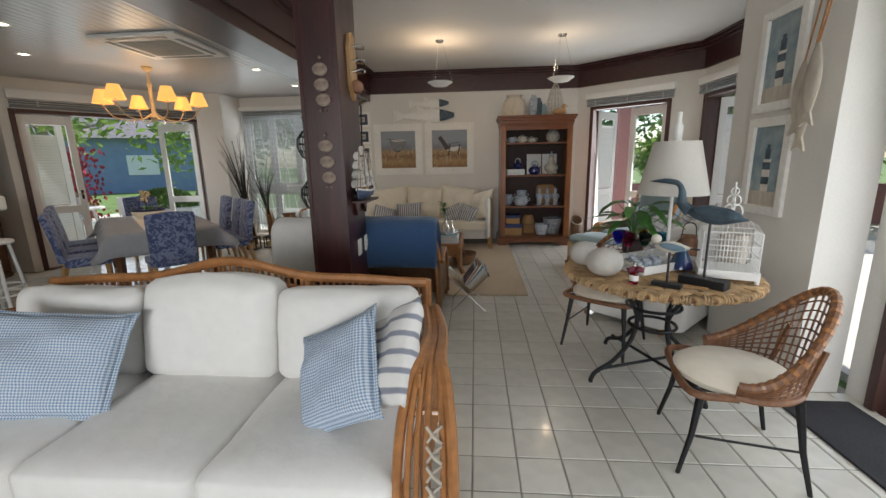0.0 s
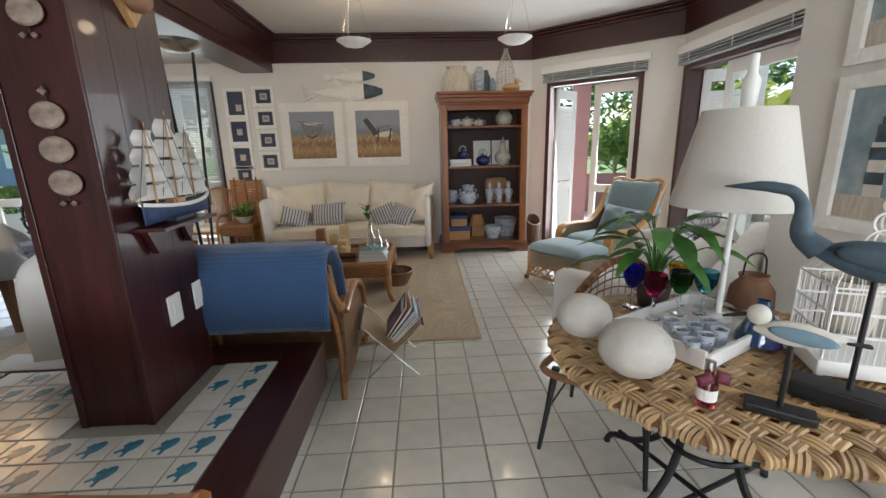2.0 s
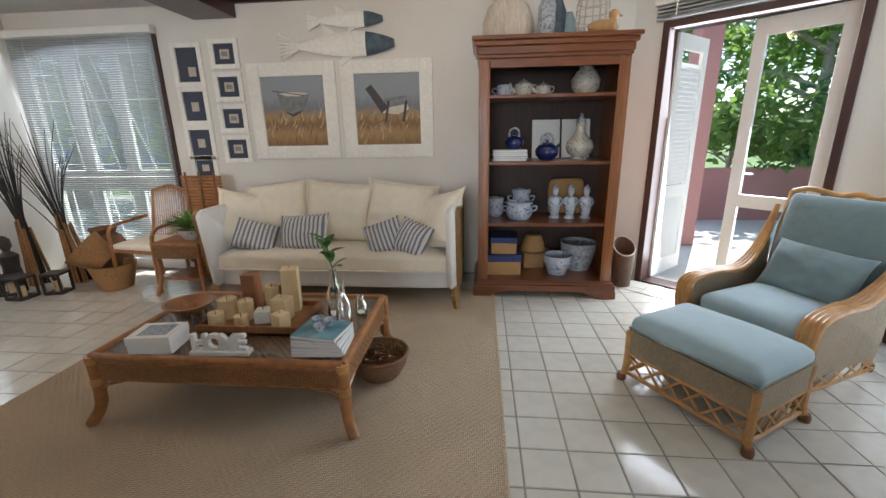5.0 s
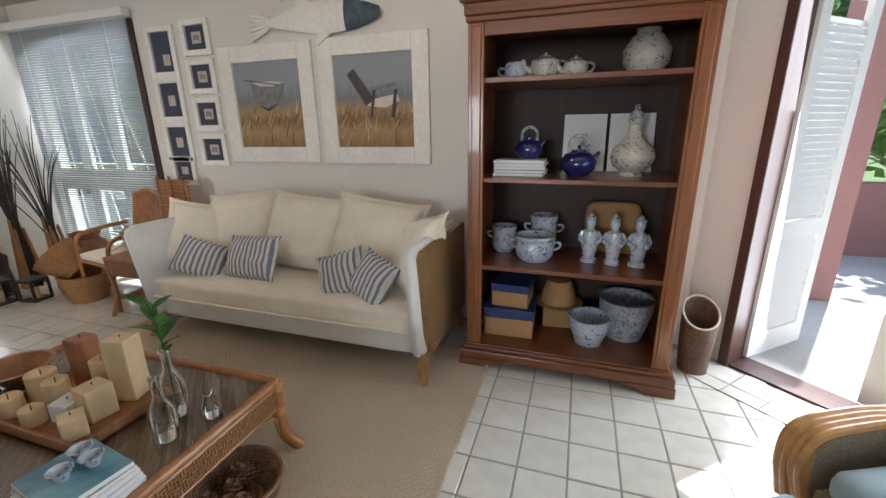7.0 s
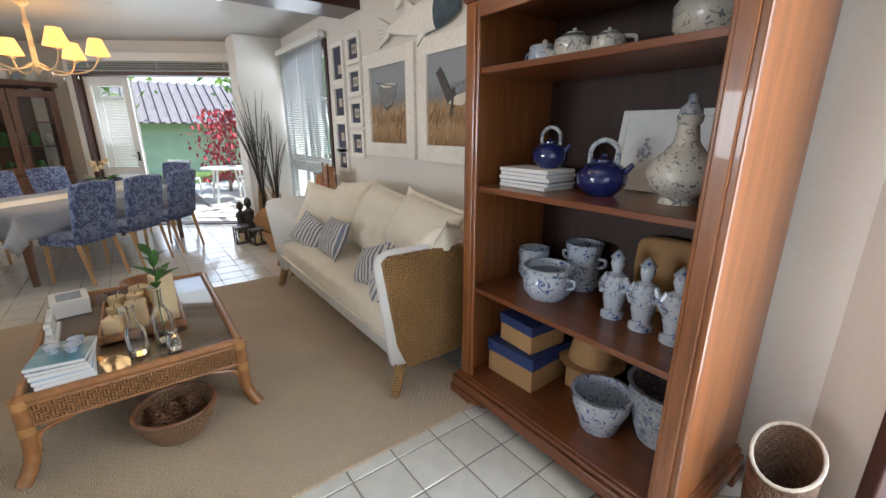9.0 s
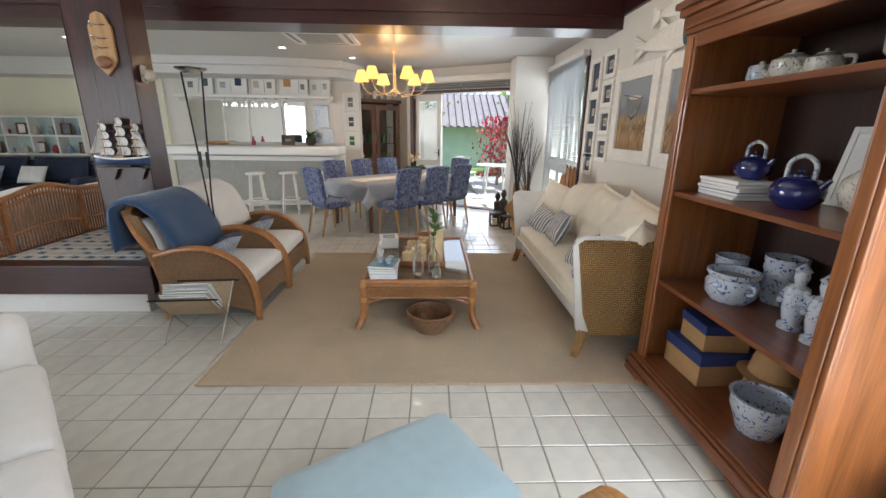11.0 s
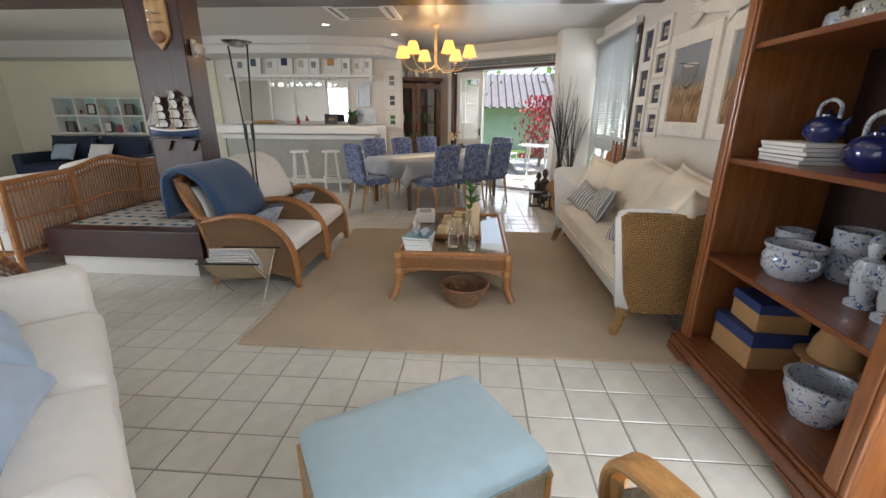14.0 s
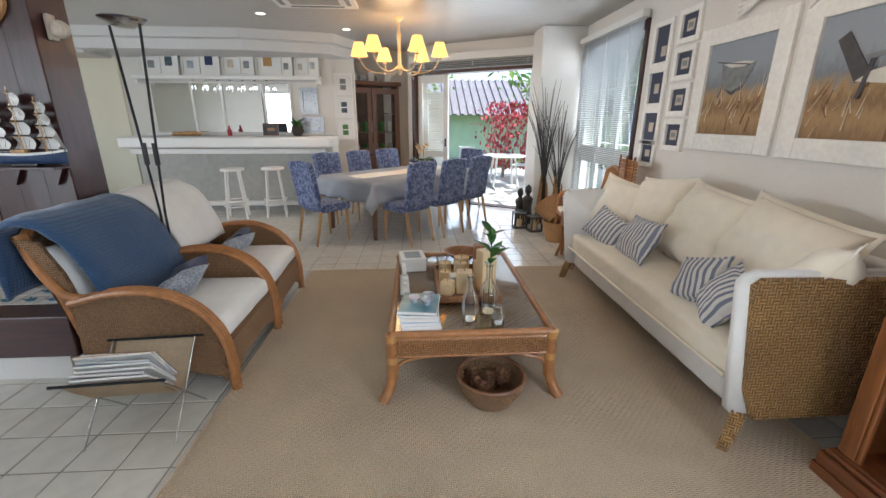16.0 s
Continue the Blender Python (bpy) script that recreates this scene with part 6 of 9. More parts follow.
for s in (-1, 1):
    x = s * (HW + 0.085)
    for o, r in ((-1.0, 0.019), (-0.62, 0.012), (-0.3, 0.011), (0.08, 0.013), (0.66, 0.012), (1.0, 0.021)):
        part("arm_cane", cane(B(), [(x + o * 0.095, -0.43, 0.02), (x + o * 0.1, -0.41, 0.3), (x + o * 0.092, -0.33, 0.55), (x + o * 0.07, -0.22, 0.70), (x + o * 0.045, -0.12, 0.755), (x + o * 0.035, 0.1, 0.765), (x - s * 0.06 + o * 0.03, BY, 0.75)], r, 8), M["rattan"], rs, smooth=True)
    for y, z, wd in ((-0.27, 0.62, 0.08), (-0.405, 0.27, 0.097)):
        part("arm_cross", rod(B(), (x - wd, y, z), (x + wd, y, z), 0.016, seg=8), M["rattan"], rs, smooth=True)
    for k in range(9):
        # pale rope laced between the front canes
        z0 = 0.06 + 0.062 * k
        y0 = -0.42 + 0.12 * max(0, z0 - 0.3) ** 1.2 * 3
        part("lacing", tube(B(), [(x + 0.008, y0, z0), (x + 0.03, y0 + 0.008, z0 + 0.03), (x + 0.058, y0 + 0.004, z0 + 0.062)], 0.006, 5), M["driftwood"], rs)
        part("lacing", tube(B(), [(x + 0.058, y0 - 0.004, z0), (x + 0.03, y0 - 0.008, z0 + 0.03), (x + 0.008, y0, z0 + 0.062)], 0.006, 5), M["driftwood"], rs)
    for k in range(14):
        y = -0.24 + k * 0.05
        part("arm_spindle", rod(B(), (x - s * 0.03, y, 0.14), (x - s * 0.03, y + 0.012, 0.75), 0.008, seg=6), M["rattan"], rs)
for k, x in enumerate((-0.70, 0.0, 0.70)):
    part("seat_cushion", slab(B(), 0.695, 0.90, 0.19, 20 + k, 0.006, 0.03, 0.04), M["linen"], rs, smooth="all", at=pose(x, 0.0, 0.262))
    top = 0.90 if k == 1 else 0.85
    bm = slab(B(), 0.69, top - 0.40, 0.22, 25 + k, 0.012, 0.035, 0.06)
    if k == 1:
        for v in bm.verts:
            if v.co.y > 0:
                v.co.y += 0.05 * math.cos(v.co.x / 0.38 * 1.5) * (v.co.y / 0.24) - 0.03
    part("back_cushion", bm, M["linen"], rs, smooth="all", at=pose(x, BY - 0.02, 0.42 + (top - 0.40) / 2, 78))
cushion(-1.88, 1.52, 0.66, 0.60, 0.46, 0.16, 56, 6, 12, M["gingham"], "blue gingham cotton cushion on rattan sofa", 81, "sofa cushions", 0.016, 0.018)
cushion(-0.56, 1.50, 0.66, 0.42, 0.42, 0.15, 54, -28, -18, M["gingham"], "blue gingham cotton cushion on rattan sofa", 82, "sofa cushions", 0.016, 0.018)
cushion(-0.36, 1.56, 0.70, 0.44, 0.44, 0.14, 58, -32, -46, M["stripe_grey"], "grey striped cotton cushion on rattan sofa", 83, "sofa cushions", 0.02, 0.0)

# ---- round table group by the pillar ----
RT = (1.23, 2.80)
rt = thing("round_table", RT[0], RT[1], 0, 0, "round woven cane table on curved iron legs", "table")
TR = 0.60
part("core", lathe(B(), [(0, 0.715), (TR - 0.02, 0.715), (TR - 0.005, 0.728), (TR - 0.02, 0.742), (0, 0.742)], 48), M["rattan_brown"], rt)
strand = B()
for i in range(3):
    tube(strand, [(x, (i - 1) * 0.018, 0.006 * math.sin(math.pi * (x + 0.036) / 0.072)) for x in [-0.036 + 0.072 * k / 4 for k in range(5)]], 0.0095, 5, flat=0.55)
st = part("cane_plait", strand, M["rattan_flat"], rt, smooth=True)
st.matrix_basis = pose(0, 0, 0.745)
for i in range(-10, 11):
    for j in range(-10, 11):
        x, y = i * 0.056, j * 0.056
        if math.hypot(x, y) < TR - 0.045 and (i, j) != (0, 0):
            shared("cane_plait", st.data, rt, pose(x, y, 0.745, 0, 0, 25 + (90 if (i + j) % 2 else 0)))
eb = B()
for i in range(3):
    tube(eb, curve([(-0.05, (i - 1) * 0.015, 0.006), (-0.01, (i - 1) * 0.015, 0.009), (0.014, (i - 1) * 0.015, 0.0), (0.014, (i - 1) * 0.015, -0.016), (0.0, (i - 1) * 0.015, -0.024)], 3), 0.0085, 5)
em = part("edge_binding", eb, M["rattan_flat"], rt, smooth=True)
em.matrix_basis = pose(TR - 0.02, 0, 0.735)
for k in range(1, 66):
    a = 2 * math.pi * k / 66
    shared("edge_binding", em.data, rt, pose((TR - 0.02) * math.cos(a), (TR - 0.02) * math.sin(a), 0.735, 0, 0, math.degrees(a) + (22 if k % 2 else -22)))
for k in range(4):
    a = math.radians(20 + 90 * k)
    c, s = math.cos(a), math.sin(a)
    pts = [(r * c, r * s, z) for r, z in ((0.30, 0.71), (0.20, 0.56), (0.13, 0.42), (0.17, 0.26), (0.30, 0.13), (0.43, 0.07), (0.47, 0.02), (0.47, 0.0))]
    part("leg", tube(B(), curve(pts, 5), 0.015, 8), M["black"], rt, smooth=True)
for r, z in ((0.15, 0.36), (0.17, 0.5), (0.29, 0.69)):
    part("ring", tube(B(), [(r * math.cos(2 * math.pi * k / 28), r * math.sin(2 * math.pi * k / 28), z) for k in range(28)], 0.011, 6, True), M["black"], rt, smooth=True)
for k in range(2):
    a = math.radians(20 + 90 * k)
    part("stretcher", rod(B(), (-0.4 * math.cos(a), -0.4 * math.sin(a), 0.085 + 0.024 * k), (0.4 * math.cos(a), 0.4 * math.sin(a), 0.085 + 0.024 * k), 0.011, seg=8), M["black"], rt, smooth=True)


def cane_chair(x, y, turn, label):
    t = thing("cane_chair", x, y, 0, turn, label, "chair", "cane chairs at the round table")
    def pt(u, v):
        a = u * 1.95
        top = 0.50 + 0.385 * max(0.0, math.cos(u * math.pi / 2)) ** 2.4
        z = 0.44 + (top - 0.44) * v
        lean = 0.07 * v * math.cos(u * math.pi / 2)
        return Vector((0.265 * math.sin(a) * (1 + 0.06 * v), 0.02 + (0.24 + lean) * -math.cos(a) * -1, z))
    us = [-1 + 2 * k / 30 for k in range(31)]
    vs = [k / 9 for k in range(10)]
    bm = B()
    for u in us:
        tube(bm, [pt(u, v) for v in vs], 0.0055, 4, flat=0.5)
    tagged(part("upright_cane", bm, M["rattan_brown"], t), kind="stuff")
    bm = B()
    for v in vs[1:-1]:
        tube(bm, [pt(u, v) for u in us], 0.005, 4)
    tagged(part("cross_cane", bm, M["rattan_brown"], t), kind="stuff")
    rim = [pt(u, 1.0) for u in us]
    part("top_rim", tube(B(), rim, 0.02, 8), M["rattan_brown"], t, smooth=True)
    wr = B()
    for k in range(2, 29, 1):
        p, q = rim[k], rim[k + 1]
        tube(wr, [p + (q - p) * 0.2, p + (q - p) * 0.55], 0.0225, 8)
    part("rim_wrapping", wr, M["rattan"], t, smooth=True)
    part("seat_rim", tube(B(), [pt(u, 0.0) for u in us], 0.018, 8), M["rattan_brown"], t, smooth=True)
    part("seat_frame", tube(B(), curve([(-0.25, -0.06, 0.43), (-0.24, -0.24, 0.43), (0, -0.27, 0.43), (0.24, -0.24, 0.43), (0.25, -0.06, 0.43)], 6), 0.018, 8), M["rattan_brown"], t, smooth=True)
    bm = lathe(B(), [(0, 0), (0.2, 0), (0.25, 0.02), (0.255, 0.045), (0.22, 0.07), (0, 0.085)], 28)
    for v in bm.verts:
        v.co.y *= 1.03
    part("seat_pad", bm, M["ivory"], t, "cream seat pad", smooth=True, at=pose(0, -0.01, 0.41))
    for sx in (-1, 1):
        for sy in (-1, 1):
            part("leg", tube(B(), [(sx * 0.245, sy * 0.265, 0.0), (sx * 0.225, sy * 0.22, 0.2), (sx * 0.2, sy * 0.19, 0.43)], [0.011, 0.014, 0.021], 6), M["black"], t, smooth=True)
        part("side_stretcher", rod(B(), (sx * 0.228, -0.205, 0.2), (sx * 0.228, 0.205, 0.2), 0.006, seg=6), M["black"], t)
    for s in (-1, 1):
        part("back_stay", tube(B(), [(s * 0.17, 0.205, 0.42), (s * 0.16, 0.27, 0.66)], 0.014, 6), M["rattan_brown"], t, smooth=True)
    return t


cane_chair(1.29, 1.985, -103, "brown cane tub chair with cream seat pad")
cane_chair(1.06, 3.28, -37, "brown cane tub chair pushed to the table")
TT = 0.757
# pebbles
for k, (x, y, r) in enumerate(((0.775, 2.93, 0.105), (0.83, 2.64, 0.115))):
    bm = B()
    bmesh.ops.create_uvsphere(bm, u_segments=32, v_segments=16, radius=1)
    for v in bm.verts:
        a = math.atan2(v.co.y, v.co.x)
        v.co.x *= r * (1 - 0.045 * abs(math.cos(4 * a)) ** 8)
        v.co.y *= r * (1 - 0.045 * abs(math.cos(4 * a)) ** 8)
        v.co.z *= r * 0.8
    simple("stone_ball", bm, M["stone"], x, y, TT + r * 0.79, 20 * k, "pale rounded ribbed stone ornament on table", "ornament", group="stone ornaments")
# tray
tr = thing("serving_tray", 1.22, 2.91, TT, 28, "white wooden serving tray with glasses", "tray")
part("base", box(B(), (-0.25, -0.17, 0), (0.25, 0.17, 0.012), 0.002), M["white"], tr)
for s in (-1, 1):
    bm = B()
    for a, b in (((-0.26, s * 0.17, 0.0), (0.26, s * 0.185, 0.055)),):
        box(bm, a, b, 0.003)
    part("side", bm, M["white"], tr)
    bm = B()
    for a, b in (((s * 0.25, -0.169, 0.0), (s * 0.265, 0.169, 0.03)), ((s * 0.25, -0.169, 0.03), (s * 0.265, -0.06, 0.062)), ((s * 0.25, 0.06, 0.03), (s * 0.265, 0.169, 0.062)), ((s * 0.25, -0.06, 0.05), (s * 0.265, 0.06, 0.062))):
        box(bm, a, b)
    part("handle_end", bm, M["white"], tr)
for k, (c, x, y, gn) in enumerate((((0.02, 0.04, 0.6), 1.085, 3.16, "blue"), ((0.55, 0.02, 0.16), 1.11, 3.03, "ruby"), ((0.02, 0.2, 0.05), 1.24, 3.06, "green"), ((0.15, 0.5, 0.65), 1.34, 3.05, "turquoise"), ((0.75, 0.5, 0.02), 1.30, 3.17, "amber"))):
    t = thing("goblet", x, y, TT + 0.013, 0, gn + " cut crystal goblet standing on tray", "goblet", "coloured goblets")
    gm = glass(gn + "_crystal", c, 0.02, False)
    part("bowl", lathe(B(), [(0.004, 0.09), (0.022, 0.1), (0.042, 0.14), (0.046, 0.18), (0.044, 0.195), (0.041, 0.195), (0.042, 0.17), (0.036, 0.135), (0.0, 0.105)], 16), gm, t)
    part("stem", lathe(B(), [(0.0, 0.0), (0.036, 0.0), (0.034, 0.005), (0.006, 0.012), (0.005, 0.05), (0.01, 0.058), (0.005, 0.066), (0.006, 0.094)], 14), M["clearglass"], t, smooth=True)
for k in range(7):
    x, y = 1.06 + 0.075 * (k % 3) + 0.015 * (k // 3), 2.70 + 0.085 * (k // 3) + 0.035 * (k % 3)
    pot("shot_glass", x, y, TT + 0.013, [(0, 0), (0.022, 0), (0.028, 0.06), (0.029, 0.065)], M["delft"], "small patterned shot glass on tray", "glass", group="shot glasses")
M["teal_glass"] = mat("teal_ombre_glaze", (0.02, 0.16, 0.22), 0.15, 5, 0.6, 0.05, coat=0.5, color2=(0.03, 0.03, 0.16))
pot("cone_vase", 1.375, 2.79, TT + 0.013, [(0, 0), (0.075, 0), (0.07, 0.03), (0.025, 0.13), (0.02, 0.15), (0.022, 0.16)], M["teal_glass"], "conical teal and purple glazed vase on tray", "vase")
jug = thing("jug", 1.53, 3.03, TT, 0, "dark brown clay jug with wire handle", "jug")
part("body", lathe(B(), [(0, 0), (0.06, 0), (0.085, 0.06), (0.08, 0.13), (0.05, 0.17), (0.055, 0.19), (0.045, 0.19), (0.0, 0.12)], 24), M["terracotta"], jug, smooth=True)
part("handle", cane(B(), [(-0.05, 0, 0.18), (-0.04, 0, 0.26), (0.0, 0, 0.28), (0.04, 0, 0.26), (0.05, 0, 0.18)], 0.004), M["black"], jug)
# plant
pl = thing("potted_plant", 1.22, 3.06, TT + 0.013, 0, "peace lily with broad green leaves in pot", "plant")
pl.location = (1.205, 3.20, TT)
part("pot", lathe(B(), [(0, 0), (0.06, 0), (0.075, 0.1), (0.08, 0.12), (0.068, 0.12), (0.06, 0.1), (0, 0.1)], 20), M["darkclay"], pl, smooth=True)
rn = random.Random(21)
for k in range(26):
    a = k * 2.4 + rn.uniform(-0.3, 0.3)
    r, h = rn.uniform(0.05, 0.19), rn.uniform(0.2, 0.42)
    tip = Vector((r * math.cos(a), r * math.sin(a), h))
    part("stalk", tube(B(), curve([(0, 0, 0.1), (tip.x * 0.35, tip.y * 0.35, h * 0.75), tip], 4), 0.003, 5), M["leaf"], pl)
    bm = B()
    leafmesh(bm, Matrix.Translation(tip) @ Matrix.Rotation(a, 4, "Z") @ Matrix.Rotation(rn.uniform(-0.5, 0.35), 4, "Y"), rn.uniform(0.15, 0.24), rn.uniform(0.06, 0.085), 0.18, 0.35)
    part("leaf", bm, M["leaf"], pl, smooth="all")
# bottle with bow
bt = thing("perfume_bottle", 0.95, 2.46, TT, 0, "small glass bottle of red liquid with bow", "bottle")
part("glass", lathe(B(), [(0, 0), (0.026, 0), (0.026, 0.07), (0.012, 0.09), (0.012, 0.115), (0, 0.115)], 16), glass("ruby_liquid", (0.6, 0.08, 0.12), 0.02, False), bt, smooth=True)
part("label", lathe(B(), [(0.0265, 0.02), (0.0268, 0.055)], 16), M["paper"], bt)
part("cap", lathe(B(), [(0.014, 0.11), (0.014, 0.135), (0, 0.137)], 14), M["chrome"], bt, smooth=True)
for s in (-1, 1):
    part("bow", pillow(B(), 0.05, 0.035, 0.02, 3, 0.003, n=6), mat("wine_ribbon", (0.12, 0.01, 0.03), 0.6), bt, smooth="all", at=pose(s * 0.026, -0.02, 0.092, 70, s * 20, 0))
sk = part("stick", tube(B(), [(1.03, 2.52, TT + 0.012), (1.30, 2.31, TT + 0.016)], 0.009, 8, flat=0.6), M["oak"], smooth=True)
tagged(sk, "slim pale wooden stick lying on table", "stick")


def bird(x, y, turn, base, body_z, ln, material, wing, neck, label):
    t = thing("wooden_bird", x, y, TT, turn, label, "bird ornament", "carved birds")
    part("base", box(B(), (-base[0] / 2, -base[1] / 2, 0), (base[0] / 2, base[1] / 2, base[2]), 0.006), M["black"], t)
    part("post", rod(B(), (0, 0, base[2] - 0.01), (0, 0, body_z), 0.007, seg=8), M["black"], t)
    bm = B()
    n = 14
    prof = []
    for k in range(n + 1):
        f = k / n
        r = 0.21 * ln * math.sin(math.pi * min(1, f * 0.93 + 0.05)) ** 1.1 * (1 - 0.45 * f)
        prof.append(((f - 0.42) * ln, max(r, 0.003), (-0.08 * ln * (f - 0.3) if neck else 0.03 * ln * f)))
    rings = [[bm.verts.new((px, pr * 0.8 * math.cos(2 * math.pi * q / 16), pz + body_z + pr * math.sin(2 * math.pi * q / 16))) for q in range(16)] for px, pr, pz in prof]
    for a, b in zip(rings, rings[1:]):
        for q in range(16):
            bm.faces.new((a[q], a[(q + 1) % 16], b[(q + 1) % 16], b[q]))
    bm.faces.new(rings[0][::-1])
    bm.faces.new(rings[-1])
    bmesh.ops.recalc_face_normals(bm, faces=bm.faces)
    if neck:
        pts = [(-0.36 * ln, 0, body_z + 0.03 * ln), (-0.5 * ln, 0, body_z + 0.16 * ln), (-0.52 * ln, 0, body_z + 0.38 * ln), (-0.6 * ln, 0, body_z + 0.52 * ln), (-0.76 * ln, 0, body_z + 0.56 * ln)]
        c = curve(pts, 5)
        tube(bm, c, [0.11 * ln - 0.06 * ln * min(1, k / 12) for k in range(len(c))][:len(c)], 12)
        tube(bm, [(-0.74 * ln, 0, body_z + 0.56 * ln), (-0.86 * ln, 0, body_z + 0.565 * ln), (-1.12 * ln, 0, body_z + 0.55 * ln)], [0.052 * ln, 0.045 * ln, 0.006 * ln], 10)
    else:
        bmesh.ops.create_uvsphere(bm, u_segments=14, v_segments=10, radius=0.14 * ln, matrix=Matrix.Translation((-0.38 * ln, 0, body_z + 0.2 * ln)))
    part("body", bm, material, t, smooth=True)
    if not neck:
        part("beak", tube(B(), [(-0.5 * ln, 0, body_z + 0.19 * ln), (-0.78 * ln, 0, body_z + 0.1 * ln)], [0.03 * ln, 0.004], 8), M["black"], t, smooth=True)
        part("tail", box(B(), (0.5 * ln, -0.05 * ln, body_z - 0.0 * ln), (0.74 * ln, 0.05 * ln, body_z + 0.04 * ln), 0.004), M["black"], t)
    for s in (-1, 1):
        bm = B()
        bmesh.ops.create_uvsphere(bm, u_segments=12, v_segments=8, radius=1, matrix=Matrix.Translation((0.08 * ln, s * 0.12 * ln, body_z + 0.03 * ln)) @ Matrix.Rotation(radians(6), 4, "Y") @ Matrix.Diagonal((0.36 * ln, 0.04 * ln, 0.1 * ln, 1)))
        part("wing", bm, wing, t, smooth="all")
    return t


M["bird_white"] = mat("weathered_white_paint", (0.62, 0.58, 0.5), 0.7, 30, 0.15, 0.3)
M["bird_blue"] = mat("weathered_blue_paint", (0.16, 0.25, 0.31), 0.7, 30, 0.25, 0.3)
bird(1.115, 2.40, -38, (0.16, 0.06, 0.025), 0.235, 0.2, M["bird_white"], M["bird_blue"], False, "carved white and blue shore bird on post")
bird(1.33, 2.42, -48, (0.25, 0.09, 0.05), 0.42, 0.32, M["heron"], M["heron"], True, "carved slate grey heron on a post")
# bird cage
bc = thing("bird_cage", 1.55, 2.60, TT, -22, "ornate white wire bird cage on table", "bird cage")
hx2, hy2, hz = 0.145, 0.11, 0.30
part("tray_base", box(B(), (-hx2 - 0.012, -hy2 - 0.012, 0.02), (hx2 + 0.012, hy2 + 0.012, 0.07), 0.004), M["white"], bc)
for sx in (-1, 1):
    for sy in (-1, 1):
        part("foot", rod(B(), (sx * hx2, sy * hy2, 0), (sx * hx2, sy * hy2, 0.025), 0.012, seg=8), M["white"], bc)
        part("corner_post", rod(B(), (sx * hx2, sy * hy2, 0.06), (sx * hx2, sy * hy2, hz), 0.004, seg=6), M["white"], bc)
nx, ny = 17, 13
for k in range(1, nx - 1):
    x = -hx2 + 2 * hx2 * k / (nx - 1)
    for s in (-1, 1):
        part("wire", rod(B(), (x, s * hy2, 0.06), (x, s * hy2, hz), 0.0016, seg=4), M["white"], bc)
for k in range(1, ny - 1):
    y = -hy2 + 2 * hy2 * k / (ny - 1)
    for s in (-1, 1):
        part("wire", rod(B(), (s * hx2, y, 0.06), (s * hx2, y, hz), 0.0016, seg=4), M["white"], bc)
for z in (0.15, 0.22, hz):
    part("band", tube(B(), [(sx * hx2, sy * hy2, z) for sx, sy in ((-1, -1), (1, -1), (1, 1), (-1, 1))], 0.0035, 6, True), M["white"], bc)
bm = B()
for k in range(11):
    x = -hx2 + 2 * hx2 * k / 10
    tube(bm, curve([(x, -hy2, hz), (x * 0.75, -hy2 * 0.6, hz + 0.05), (x * 0.3, 0, hz + 0.075), (x * 0.75, hy2 * 0.6, hz + 0.05), (x, hy2, hz)], 4), 0.0016, 4)
part("roof_wires", bm, M["white"], bc)
bm = B()
for s in (0, 90):
    for r, z in ((0.05, hz + 0.11), (0.035, hz + 0.18), (0.02, hz + 0.235)):
        ring = [(r * math.cos(2 * math.pi * k / 18), 0, z + r * math.sin(2 * math.pi * k / 18)) for k in range(18)]
        m4 = Matrix.Rotation(radians(s), 4, "Z")
        tube(bm, [m4 @ Vector(p) for p in ring], 0.004, 6, True)
rod(bm, (0, 0, hz + 0.07), (0, 0, hz + 0.29), 0.004, seg=6)
part("scroll_finial", bm, M["white"], bc)
pot("wooden_scoop", 1.70, 2.80, TT, [(0, 0), (0.07, 0.0), (0.085, 0.1), (0.09, 0.24)], M["driftwood"], "pale wooden cylinder pot behind cage", "pot")
# lamp on the floor behind the table
ld = thing("standing_lamp", 1.36, 3.02, 0, 0, "lamp with white tapered shade on slim stem", "lamp")
ld.location = (1.37, 2.995, 0.0)
ld.location.z = TT + 0.013
part("foot", lathe(B(), [(0, 0), (0.05, 0), (0.045, 0.02), (0.012, 0.03), (0.011, 0.5), (0, 0.5)], 20), M["white"], ld, smooth=True)
part("shade", lathe(B(), [(0.225, 0.475), (0.145, 0.83), (0.142, 0.83), (0.222, 0.475)], 40), M["shadecloth"], ld, smooth=True)
part("shade_ring", lathe(B(), [(0.0, 0.80), (0.14, 0.80), (0.14, 0.805), (0, 0.805)], 24), M["shadecloth"], ld)
part("finial", lathe(B(), [(0, 0.8), (0.025, 0.82), (0.03, 0.93), (0.016, 0.955), (0.016, 1.02), (0.0, 1.025)], 14), M["white"], ld, smooth=True)
# pillar: lighthouse prints, hanging wooden fish
def framed(name, w, h, border, m, layers, label, group, frame_mat="frame_white", depth=0.03, category="picture"):
    t = thing(name, 0, 0, 0, 0, label, category, group)
    t.matrix_world = m
    for a, b in (((-w / 2, -depth, -h / 2), (-w / 2 + border, -0.002, h / 2)), ((w / 2 - border, -depth, -h / 2), (w / 2, -0.002, h / 2)), ((-w / 2 + border, -depth, -h / 2), (w / 2 - border, -0.002, -h / 2 + border)), ((-w / 2 + border, -depth, h / 2 - border), (w / 2 - border, -0.002, h / 2))):
        part("frame_bar", box(B(), a, b, 0.004), M[frame_mat], t)
    for n, x0, z0, x1, z1, d, mm in layers:
        part(n, box(B(), (x0, -0.008 - d, z0), (x1, -0.004 - d, z1)), mm if not isinstance(mm, str) else M[mm], t)
    return t


